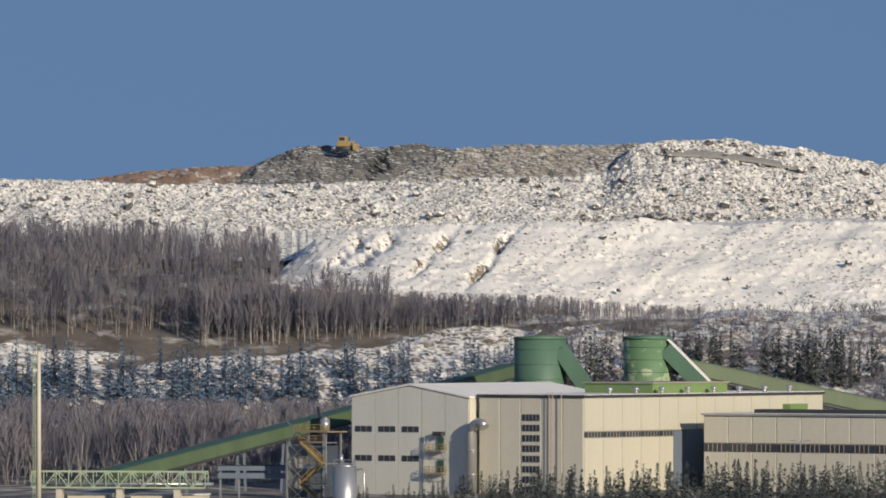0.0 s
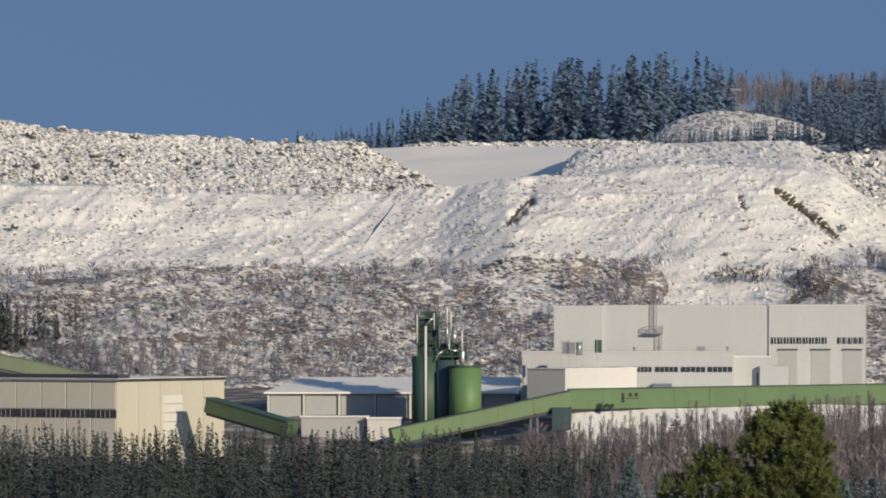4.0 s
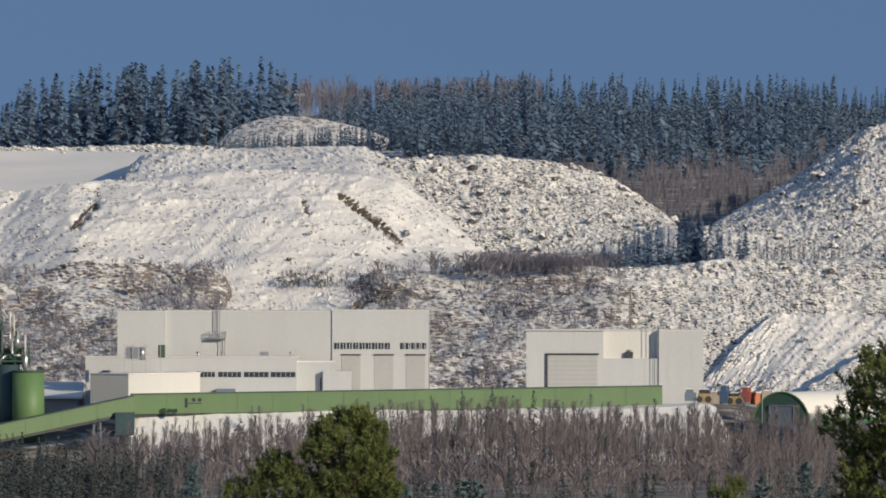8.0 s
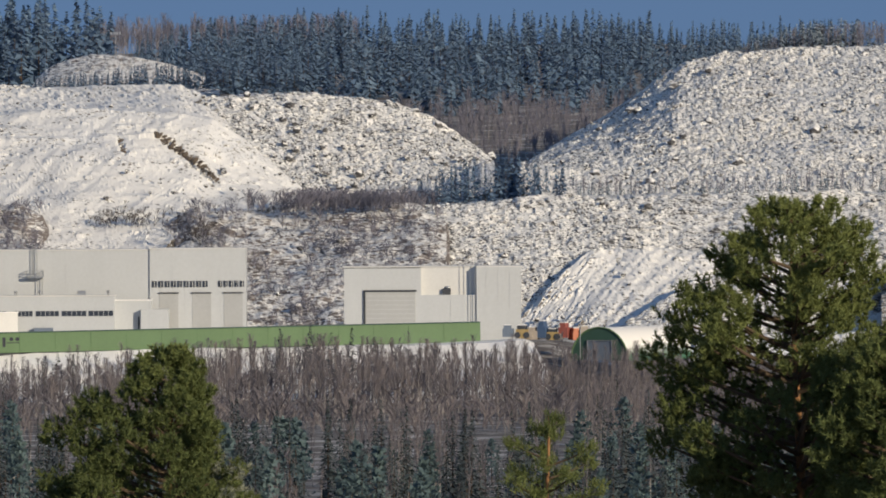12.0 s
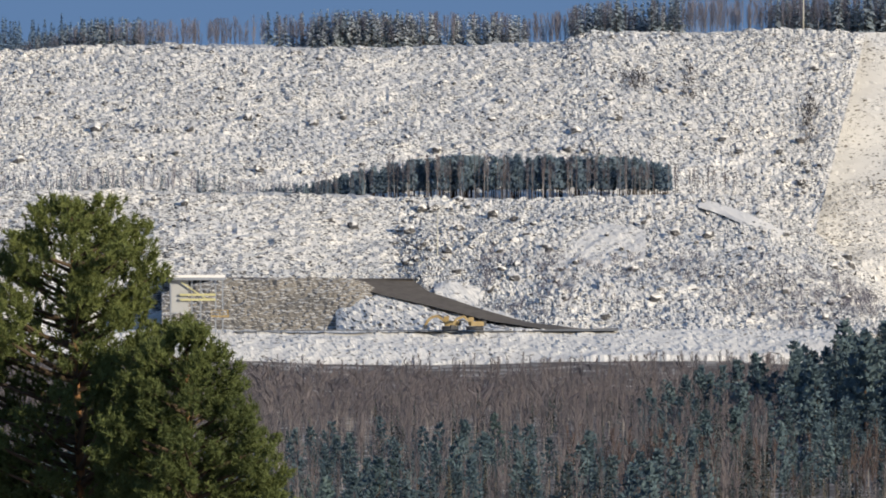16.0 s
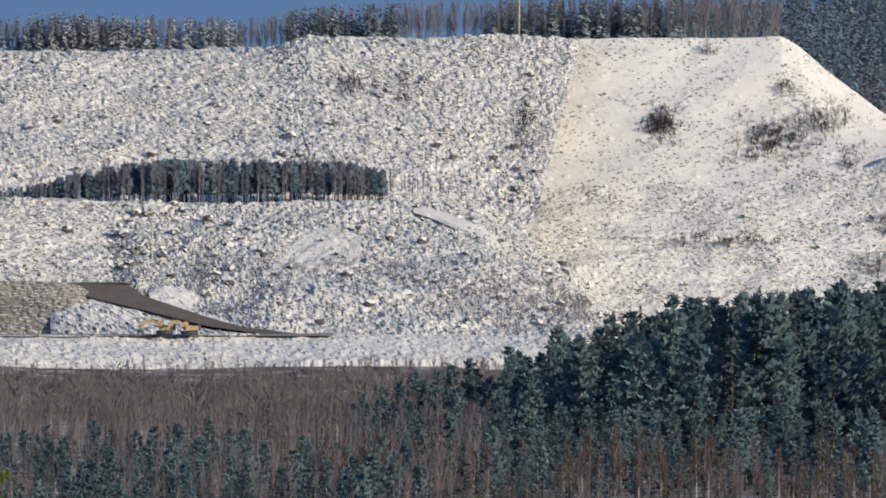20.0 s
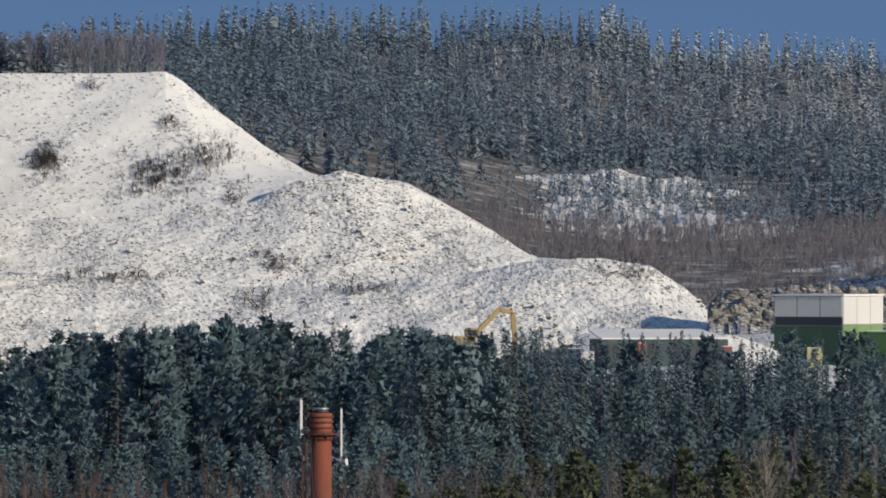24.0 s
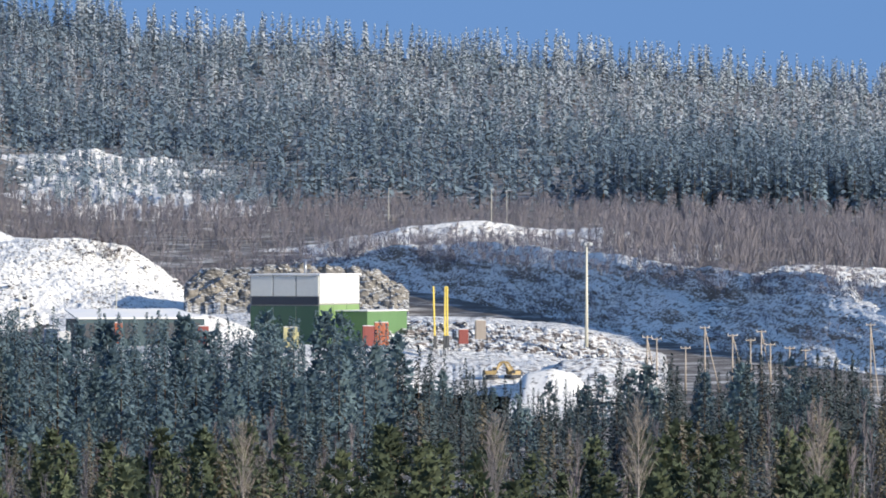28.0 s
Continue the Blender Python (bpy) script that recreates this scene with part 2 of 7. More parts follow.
def boulders(x, y, size, seed, fill=0.8):
    """Height of a field of rounded, tilted blocks about size metres across."""
    gx, gy = np.floor(x / size), np.floor(y / size)
    out = np.zeros_like(x)
    for dx in (-1, 0, 1):
        for dy in (-1, 0, 1):
            cx, cy = gx + dx, gy + dy
            px = (cx + hashed(cx, cy, seed)) * size
            py = (cy + hashed(cx, cy, seed + 1)) * size
            rad = size * (0.35 + 0.6 * hashed(cx, cy, seed + 2) ** 2)
            on = hashed(cx, cy, seed + 3) < fill
            d = np.maximum(np.abs(x - px), np.abs(y - py) * 1.25) * 0.6 + np.hypot(x - px, y - py) * 0.4
            tilt = (hashed(cx, cy, seed + 4) - 0.5) * (x - px) + (hashed(cx, cy, seed + 5) - 0.5) * (y - py)
            h = np.clip(1.25 - d / rad, 0, 0.6) * rad * 1.1 + tilt * 0.7 * (d < rad * 1.2)
            out = np.maximum(out, np.where(on, h, 0))
    return out


def interp(x, pairs):
    xs, ys = zip(*pairs)
    return np.interp(x, xs, ys)


HEAP_OBJECTS = {}
HEAPS = {}      # smoothed crest and toe lines of each heap


def on_heap(key, b, e):
    """The place on the front slope of a heap at a bearing and an elevation."""
    C, T = HEAPS[key]
    best = None
    for q in np.linspace(0, 1, 60):
        L = C * (1 - q) + T * q
        k = np.argmin(np.abs(L[:, 0] - b))
        d = abs(L[k, 1] - e) + abs(L[k, 0] - b)
        if best is None or d < best[0]:
            best = (d, L[k, 2])
    return at(b, e, best[1])


# ---- the ground ----
HILL = {  # elevation unit of the bare ground at each range, along the bearing
    1480: [(-2600, 800), (-1100, 800), (-600, 760), (-200, 722), (1300, 720), (1500, 770), (2200, 780), (3200, 775), (4400, 720), (5000, 750), (6000, 775)],
    1600: [(-2600, 720), (-1000, 690), (0, 680), (1300, 690), (1600, 715), (3100, 720), (4300, 678), (5000, 688), (6000, 700)],
    1640: [(-2600, 568), (-1950, 572), (-1600, 552), (-1250, 522), (-1000, 514), (-600, 500), (200, 488), (370, 490), (420, 575), (580, 575), (640, 490), (1060, 488), (1300, 476), (1891, 470), (2168, 482), (2828, 482), (2960, 620), (3060, 712), (4000, 712), (4150, 695), (4300, 672), (5000, 672), (6000, 685)],
    1690: [(-2600, 430), (-1770, 446), (-1416, 470), (-1186, 494), (-1000, 500), (0, 486), (1000, 476), (1300, 470), (1891, 468), (2168, 478), (2828, 490), (2940, 600), (3000, 705), (3300, 710), (4000, 705), (4150, 680), (4300, 650), (5000, 640), (6000, 650)],
    1850: [(-2600, 350), (-1700, 372), (-1500, 420), (-1300, 440), (0, 440), (1200, 410), (2800, 440), (4200, 545), (5000, 550), (6000, 562)],
    2100: [(-2600, 310), (-1500, 340), (0, 330), (1250, 330), (2800, 240), (3600, 300), (4200, 440), (5000, 446), (6000, 462)],
    2400: [(-2600, 290), (-300, 300), (100, 262), (500, 245), (1500, 268), (2000, 205), (3000, 190), (3700, 225), (4200, 330), (5000, 345), (6000, 390)],
    3000: [(-2600, 300), (-300, 300), (0, 270), (200, 235), (530, 205), (1000, 195), (1500, 190), (2000, 215), (3000, 190), (3500, 150), (4159, 128), (4400, 162), (4900, 190), (5683, 250), (6200, 290)],
    4900: [(-3000, 320), (6500, 320)],
}
NEAR = [(0.02, -13), (60, -14), (125, -15), (300, -22), (500, -28), (700, -30), (1000, -32), (1300, -33), (1420, -32)]


def ground_z(b, r):
    b, r = np.asarray(b, float), np.asarray(r, float)
    rs = [k for k, _ in NEAR] + list(HILL)
    zs = [np.full(b.shape, float(z)) for _, z in NEAR] + [k * (480 - interp(b, HILL[k])) / UNIT for k in HILL]
    z = np.array(zs[0])
    for k in range(len(rs) - 1):
        f = np.clip((r - rs[k]) / (rs[k + 1] - rs[k]), 0, 1)
        z = np.where(r >= rs[k], zs[k] + (zs[k + 1] - zs[k]) * f, z)
    return EYE_Z + z + fractal(b / 400 + 9, r / 60, 5, 3) * np.clip(r / 900, 0, 1.5)


def ground():
    bs = np.concatenate([np.linspace(784 - math.pi * UNIT, -3000, 48)[:-1], np.arange(-3000, 6400, 24), np.linspace(6400, 784 + math.pi * UNIT, 48)[1:]])
    rs = np.concatenate([[0.02], np.geomspace(3, 1000, 50)[:-1], np.arange(1000, 2200, 15), np.geomspace(2200, 4990, 60)])
    B, R = np.meshgrid(bs, rs)
    Z = ground_z(B, R)
    A = (B - 784) / UNIT
    v = np.stack([R * np.sin(A), R * np.cos(A), Z], -1)
    nb, nr = len(bs), len(rs)
    i = (np.arange(nr - 1)[:, None] * nb + np.arange(nb - 1)[None]).ravel()
    f = np.stack([i, i + 1, i + nb + 1, i + nb], 1)
    return mesh_of("ground", v, f, M_GROUND, None, "snow-dusted winter ground with brown grass and scrub", "ground", "structure", smooth=True)


ground()


# ---- heaps and benches of waste rock ----
def loft(name, crest, toe, top, mat, label, stones=0.0, size=1.6, lumps=1.0, step=3.4, seed=1, fill=0.8, gully=0.0, sag=0.0, category="rock heap", key="", deep=0.12, skirt=(22, 50), cuts=()):
    """A heap with a front slope from crest to toe, both lists of (bearing, elevation, range), a flat top that runs back and a back slope."""
    crest, toe = np.array(crest, float), np.array(toe, float)
    n = len(crest)
    width = max(np.ptp(crest[:, 0]), np.ptp(toe[:, 0]))
    cols = int(width / step) + 2
    s = np.linspace(0, n - 1, cols)
    C = np.stack([np.interp(s, np.arange(n), crest[:, k]) for k in range(3)], 1)
    T = np.stack([np.interp(s, np.arange(n), toe[:, k]) for k in range(3)], 1)
    # soften the kinks of both lines
    k = max(3, int(18 / step)) | 1
    ker = np.hanning(k + 2)[1:-1]
    ker /= ker.sum()
    for L in (C, T):
        for c in range(3):
            L[:, c] = np.convolve(np.pad(L[:, c], k // 2, mode="edge"), ker, "valid")
    high = max(4, np.abs(T[:, 1] - C[:, 1]).max())
    rows = int(high / step) + 4
    more = max(3, int(deep * rows))
    q = np.linspace(0, 1 + more / rows, rows + more)
    rows += more
    face = C[None] * (1 - q[:, None, None]) + T[None] * q[:, None, None]
    face[-1, :, 1] += skirt[1]        # the skirt reaches into the ground
    face[-1, :, 2] -= skirt[0]
    backs = []
    for d, dz in ((top + 40, -26.0), (top, -0.6), (top * 0.6, 0.0), (top * 0.25, 0.15)):
        P = C.copy()
        P[:, 2] += d
        z = C[:, 2] * (480 - C[:, 1]) / UNIT + dz
        P[:, 1] = 480 - z * UNIT / P[:, 2]
        backs.append(P)
    G = np.concatenate([np.array(backs), face], 0)
    A = (G[..., 0] - 784) / UNIT
    R = G[..., 2]
    Z = EYE_Z + R * (480 - G[..., 1]) / UNIT
    w = np.concatenate([[0, 0.3, 0.6, 0.8], np.ones(rows)])[:, None]
    along = A * 1700
    down = np.concatenate([np.array([-top - 40, -top, -top * 0.6, -top * 0.25])[:, None] * np.ones((1, cols)),
                           q[:, None] * (np.hypot(C[:, 2] - T[:, 2], (T[:, 1] - C[:, 1]) * 0.115))[None]], 0)
    h = fractal(along / 18 + seed * 7, down / 14, seed, 4) * 2.0 * lumps
    if gully:
        h -= gully * np.abs(fractal(along / 4.0 + down * 0.10, down / 60, seed + 40, 3)) * 2.2
    if stones:
        h = h + stones * (boulders(along, down, size, seed + 11, fill) + 0.55 * boulders(along, down, size * 0.5, seed + 31, fill)
                          + 0.6 * boulders(along, down, size * 1.8, seed + 61, 0.07 * fill))
    for b0, e0, b1, e1, wide, depth in cuts:      # gullies
        db, de = b1 - b0, e1 - e0
        f = np.clip(((G[..., 0] - b0) * db + (G[..., 1] - e0) * de) / (db * db + de * de), 0, 1)
        bend = fractal(f * 6 + b0, f * 0, seed + 90, 3) * wide * 1.6
        off = np.hypot(G[..., 0] + bend - b0 - f * db, G[..., 1] - e0 - f * de)
        h = h - depth * np.exp(-(off / wide) ** 2) * (0.35 + 0.65 * np.sin(np.pi * f)) * (0.8 + fractal(f * 9, f * 0 + 3, seed + 95, 2))
    HEAPS[key or str(seed)] = (C, T)
    ends = np.clip(np.minimum(np.arange(cols), np.arange(cols)[::-1]) / 6.0, 0, 1)[None]
    h = h * w * ends
    Z = Z + h * 0.72 - sag * np.concatenate([np.zeros(4), np.sin(np.clip(q, 0, 1) * np.pi)])[:, None]
    R = R - h * 0.6
    v = np.stack([R * np.sin(A), R * np.cos(A), Z], -1)
    nr = v.shape[0]
    i = (np.arange(nr - 1)[:, None] * cols + np.arange(cols - 1)[None]).ravel()
    f = np.stack([i, i + cols, i + cols + 1, i + 1], 1)
    HEAP_OBJECTS[key or str(seed)] = ob = mesh_of(name, v, f, mat, None, label, category, smooth=False)
    return ob


def line(r, *pairs):
    return [(b, e, r) for b, e in pairs]


def lying(key, pairs, proud=0.8):
    """Places on the face of a heap, a little in front of it, as (bearing, elevation, range)."""
    return [(b, e, (on_heap(key, b, e) - Vector((0, 0, EYE_Z))).xy.length - proud) for b, e in pairs]


# left: three benches, one above the other
# Shaded left part of the bare heap; its colour carries the shade.
loft("waste_mound", line(1794, (-1840, 275), (-1790, 240), (-1710, 208), (-1640, 205), (-1560, 207), (-1490, 212), (-1420, 232)),
     line(1784, (-1840, 284), (-1790, 282), (-1710, 276), (-1640, 274), (-1560, 272), (-1490, 270), (-1400, 268)),
     30, M_SHADED_ROCK, "grey bare waste rock heap freshly tipped on the bench, coloured dark for shade", 0.6, 1.3, 1.6, seed=3, skirt=(2, 25), cuts=((-1560, 212, -1600, 268, 14, 2.5),))
loft("waste_mound", line(1788, (-1560, 262), (-1500, 232), (-1440, 212), (-1370, 207), (-1316, 206), (-1196, 209), (-1100, 204)),
     line(1779, (-1570, 274), (-1510, 272), (-1440, 268), (-1370, 265), (-1316, 262), (-1196, 258), (-1100, 255)),
     30, M_BARE_ROCK, "brown bare waste rock heap beside the dark one", 0.6, 1.3, 1.2, seed=6, skirt=(2, 25), cuts=((-1260, 210, -1270, 258, 8, 1.2),))
loft("scrub_bank", line(1800, (-2500, 285), (-2200, 272), (-2096, 266), (-2000, 252), (-1900, 242), (-1780, 240), (-1740, 262)),
     line(1780, (-2500, 300), (-2200, 300), (-2096, 300), (-2000, 300), (-1900, 300), (-1780, 300), (-1740, 290)),
     40, M_BROWN_GRASS, "low bank with reddish winter scrub and thin snow", 0.5, 1.5, 0.7, seed=4)
loft("waste_mound", line(1778, (-2500, 262), (-2246, 264), (-2100, 266), (-1946, 277), (-1746, 270), (-1546, 267), (-1346, 260), (-1180, 256), (-1120, 210), (-1056, 197), (-960, 194), (-820, 213), (-680, 240), (-490, 250), (-288, 262), (-150, 263), (-90, 290), (20, 348)),
     line(1750, (-2500, 345), (-2246, 360), (-2150, 345), (-1946, 348), (-1746, 350), (-1546, 346), (-1346, 338), (-1180, 336), (-1120, 336), (-1056, 335), (-900, 332), (-790, 330), (-640, 332), (-490, 335), (-288, 342), (-150, 347), (-60, 350), (30, 352)),
     60, M_RUBBLE, "snow-covered waste rock bench with dark boulders showing", 1.0, 0.95, 0.6, seed=5)
loft("snow_bank", line(1712, (-1760, 440), (-1690, 374), (-1606, 352), (-1446, 345), (-1246, 344), (-1096, 336), (-800, 336), (-560, 334), (-500, 352), (-288, 355), (-88, 350), (40, 345), (140, 340)),
     line(1668, (-1770, 446), (-1650, 452), (-1560, 456), (-1416, 466), (-1186, 492), (-1000, 500), (-800, 497), (-640, 492), (-500, 488), (-288, 486), (-88, 484), (40, 482), (180, 480)),
     90, M_SNOW_SLOPE, "smooth snow-covered slope of a tipped waste bench", 0.7, 0.85, 0.9, seed=7, fill=0.12, gully=0.25, skirt=(6, 130), cuts=((-1330, 350, -1430, 456, 7, 3.0), (-1440, 350, -1530, 440, 7, 2.4), (-1530, 352, -1640, 430, 12, 2.6), (-1590, 356, -1680, 430, 10, 2.0)))
# middle: the white mound and the heaps behind it
loft("snow_bank", line(1760, (225, 300), (250, 276), (310, 268), (400, 266), (520, 262), (640, 260), (680, 276), (720, 300)),
     line(1725, (222, 314), (250, 310), (310, 306), (400, 304), (520, 304), (640, 306), (690, 312), (730, 330)),
     60, M_SNOW_SLOPE, "snow-covered upper bench behind the white mound", 0.9, 0.9, 0.7, seed=9, fill=0.35)
loft("haul_ramp", [(-200, 276, 1836), (-20, 270, 1836), (90, 268, 1836), (200, 269, 1834), (300, 272, 1830)],
     [(-200, 340, 1780), (10, 342, 1778), (100, 340, 1776), (200, 336, 1774), (300, 330, 1772)], 12, M_SNOWROAD, "smooth snow-covered haul ramp between two benches", 0.0, 1.0, 0.2, seed=73, category="ramp")
loft("rock_ridge", line(1840, (-60, 268), (60, 262), (180, 261), (300, 260), (380, 262)), line(1836, (-60, 274), (60, 272), (180, 272), (300, 272), (380, 270)),
     6, M_RUBBLE, "row of dark snowy boulders along the ramp", 1.2, 0.95, 0.5, seed=74, category="rock row")
loft("snow_mound", [(-60, 352, 1712), (30, 342, 1711)] + line(1706, (120, 322), (240, 317), (380, 302), (520, 302), (640, 306), (700, 322), (760, 362), (820, 412), (880, 462)),
     [(-160, 485, 1668), (-20, 486, 1664)] + [(130, 488, 1650), (220, 488, 1650), (300, 496, 1647), (400, 556, 1624), (540, 562, 1622), (620, 530, 1632), (690, 484, 1650), (790, 474, 1650), (890, 466, 1650)],
     45, M_SNOW_SLOPE, "large smooth white mound of snow-covered spoil with dark gullies", 0.7, 0.85, 0.9, seed=11, fill=0.10, gully=0.2, skirt=(3, 60), cuts=((596, 346, 640, 374, 4, 2.0), (630, 366, 708, 430, 5, 2.2), (533, 356, 546, 386, 4, 1.6), (172, 350, 126, 414, 8, 3.0), (214, 362, 420, 356, 4, -1.1), (400, 357, 640, 350, 4, -1.1), (120, 330, 380, 314, 4, -0.9)))
loft("waste_mound", line(1740, (660, 300), (700, 281), (780, 279), (860, 278), (960, 288), (1060, 308), (1130, 347), (1195, 394)),
     line(1700, (660, 440), (760, 440), (850, 462), (900, 462), (960, 455), (1060, 435), (1140, 420), (1200, 400)),
     50, M_RUBBLE, "rounded waste rock heap with thin snow between boulders", 1.0, 0.95, 0.6, seed=13)
# the lower bench behind the plant
loft("scrub_slope", line(1640, (-2500, 560), (-1950, 565), (-1600, 545), (-1250, 515), (-1000, 508), (-600, 494), (-200, 484), (200, 480), (360, 480), (400, 500), (430, 556), (570, 562), (610, 510), (660, 482), (900, 482), (1060, 482), (1120, 500)),
     line(1560, (-2500, 800), (-1950, 800), (-1600, 790), (-1250, 760), (-1000, 730), (-600, 710), (-200, 705), (200, 705), (360, 705), (400, 705), (430, 705), (570, 705), (610, 705), (660, 705), (900, 705), (1060, 705), (1120, 705)),
     60, M_SCRUB_SLOPE, "lower bench slope with brown scrub and patchy snow", 0.35, 1.1, 2.0, seed=15, step=4.2, gully=0.4)
loft("rock_bank", line(1640, (960, 520), (1060, 484), (1300, 466), (1500, 462), (1891, 460), (2300, 474), (2345, 474), (2422, 474), (2500, 474), (2583, 473), (2700, 471), (2828, 469), (2940, 480), (3030, 530), (3120, 600), (3200, 670)),
     line(1590, (960, 705), (1060, 705), (1300, 705), (1500, 690), (1891, 611), (2300, 611)) + [(2345, 622, 1580), (2422, 662, 1567), (2500, 685, 1557), (2583, 698, 1548), (2700, 702, 1546), (2850, 703, 1546), (2980, 703, 1546), (3110, 703, 1546), (3160, 703, 1546), (3210, 703, 1546)],
     70, M_RUBBLE, "lower waste rock bench with snow-dusted boulders", 1.0, 0.95, 0.9, seed=17, skirt=(3, 130))
loft("snow_bank", [(1225, 698, 1590), (1290, 628, 1602), (1369, 556, 1616), (1450, 553, 1617), (1530, 557, 1616), (1619, 566, 1614), (1760, 590, 1609), (1900, 615, 1603)],
     [(1205, 706, 1589), (1290, 707, 1584), (1369, 708, 1577), (1450, 708, 1573), (1530, 706, 1572), (1619, 703, 1573), (1760, 696, 1575), (1900, 685, 1578)],
     12, M_SNOW_SLOPE, "smooth white bank of snow with rills behind the tunnel tent", 0.8, 0.9, 0.5, seed=18, gully=0.5, fill=0.2, skirt=(3, 40))
loft("rock_spur", [(1412, 700, 1565), (1480, 662, 1574), (1560, 612, 1587), (1640, 596, 1594), (1740, 596, 1598)],
     [(1425, 704, 1556), (1510, 706, 1556), (1580, 706, 1558), (1650, 706, 1560), (1740, 706, 1562)],
     3, M_RUBBLE, "low spur of snowy rubble beside the white bank", 0.9, 0.95, 0.6, seed=49)
# right: the great heap with its terraces
loft("waste_mound", line(1800, (1240, 408), (1258, 400), (1403, 314), (1533, 229), (1603, 212), (1700, 204), (1891, 199), (2100, 201), (2328, 203), (2588, 195), (2640, 178), (2858, 176), (3020, 178), (3130, 179)),
     line(1690, (1240, 420), (1262, 424), (1423, 456), (1500, 460), (1603, 462), (1700, 464), (1891, 466), (2100, 476), (2328, 478), (2588, 476), (2700, 478), (2858, 500), (3000, 520), (3040, 524)),
     75, M_RUBBLE, "great waste rock heap, steep face of snow-dusted boulders", 1.0, 0.95, 0.8, seed=19)
loft("snow_bank", line(1812, (3060, 182), (3130, 180), (3350, 177), (3481, 174), (3510, 190), (3581, 249), (3650, 300), (3711, 338), (3730, 350)),
     line(1766, (2985, 440), (3100, 440), (3350, 436), (3481, 430), (3560, 420), (3640, 412), (3720, 400), (3800, 392), (3830, 385)),
     70, M_SNOW_SLOPE, "smooth snowy upper face of the great heap with dark scrub", 0.45, 0.7, 0.5, seed=21, fill=0.05, skirt=(2, 20))
loft("snow_bank", line(1764, (2960, 470), (3060, 446), (3200, 438), (3481, 424), (3640, 404), (3720, 372), (3790, 354), (3909, 371), (3960, 398), (4060, 455), (4140, 503)),
     line(1738, (2900, 560), (3060, 562), (3200, 566), (3481, 570), (3640, 566), (3760, 560), (3860, 552), (3950, 545), (4040, 540), (4110, 530), (4160, 520)),
     40, M_SPECKLED, "second terrace of the snow-covered heap", 0.4, 0.8, 1.0, seed=23, fill=0.3, skirt=(2, 25))
loft("snow_bank", line(1736, (2780, 545), (3000, 530), (3200, 528), (3481, 540), (3700, 548), (3850, 545), (4000, 530), (4129, 504), (4249, 508), (4339, 522), (4400, 560), (4439, 596), (4480, 640)),
     line(1702, (2780, 690), (3000, 690), (3200, 690), (3481, 690), (3700, 684), (3850, 680), (4000, 676), (4129, 672), (4249, 668), (4339, 664), (4420, 662), (4500, 658), (4560, 654)),
     40, M_SPECKLED, "lowest terrace of the snow-covered heap, strewn with stones", 0.5, 0.85, 1.2, seed=25, fill=0.45, skirt=(3, 40))
# the hilltop clearing
loft("snowy_knoll", line(2050, (395, 242), (420, 226), (450, 214), (493, 206), (560, 212), (620, 224), (670, 240), (710, 258)),
     line(2010, (380, 262), (430, 266), (480, 266), (530, 266), (570, 266), (630, 266), (680, 266), (715, 266)),
     40, M_SCRUB_SLOPE, "snowy knoll with brown grass on the hilltop clearing", 0.4, 1.5, 0.6, seed=27)
# far right: pit wall, ridge and spoil
loft("pit_wall", [(4560, 560, 1850), (4800, 528, 1800), (5000, 520, 1740), (5200, 540, 1680), (5400, 566, 1630), (5600, 580, 1580), (5900, 590, 1530)],
     [(4560, 600, 1832), (4750, 640, 1780), (4950, 660, 1715), (5150, 684, 1650), (5350, 716, 1585), (5550, 730, 1530), (5850, 740, 1490)],
     40, M_THIN_SNOW, "shaded snowy wall of an open pit", 0.35, 1.5, 2.2, seed=29, deep=0.3)
loft("snow_ridge", line(1900, (4480, 545), (4640, 524), (4720, 506), (4860, 490), (4960, 484), (5080, 492), (5195, 486), (5280, 508), (5400, 515)),
     line(1870, (4480, 560), (4640, 556), (4720, 545), (4860, 534), (4960, 528), (5080, 534), (5195, 530), (5280, 536), (5400, 540)),
     20, M_THIN_SNOW, "low snowy ridge with brown grass before the birches", 0.3, 1.4, 1.6, seed=31)
loft("earth_bank", line(1640, (5370, 610), (5430, 575), (5500, 558), (5600, 556), (5680, 560), (5720, 590)),
     line(1615, (5350, 625), (5430, 628), (5500, 630), (5600, 630), (5680, 626), (5740, 610)),
     12, M_SCRUB_SLOPE, "long earth bank with a snowy top beside the pit", 0.5, 1.3, 0.7, seed=33)
loft("spoil_bank", line(1520, (4760, 668), (4860, 655), (4960, 660), (5060, 664), (5160, 674), (5230, 700), (5290, 730)),
     line(1490, (4750, 700), (4860, 715), (4960, 735), (5060, 745), (5160, 745), (5230, 742), (5300, 738)),
     30, M_SCRUB_SLOPE, "bank of snowy spoil at the edge of the yard", 0.8, 1.2, 0.7, seed=35)
loft("snow_mound", line(1420, (5020, 775), (5045, 745), (5090, 736), (5130, 745), (5160, 775)),
     line(1408, (5015, 800), (5045, 800), (5090, 800), (5130, 800), (5165, 800)),
     14, M_SNOW_SLOPE, "round white mound covered with clean snow", 0.0, 1.2, 0.2, seed=37)
loft("gravel_mound", line(1450, (5060, 760), (5110, 722), (5180, 716), (5240, 724), (5290, 760)),
     line(1430, (5050, 790), (5110, 790), (5180, 790), (5240, 790), (5300, 790)),
     20, M_SCRUB_SLOPE, "grey gravel mound thinly covered with snow", 0.1, 1.2, 0.2, seed=39)
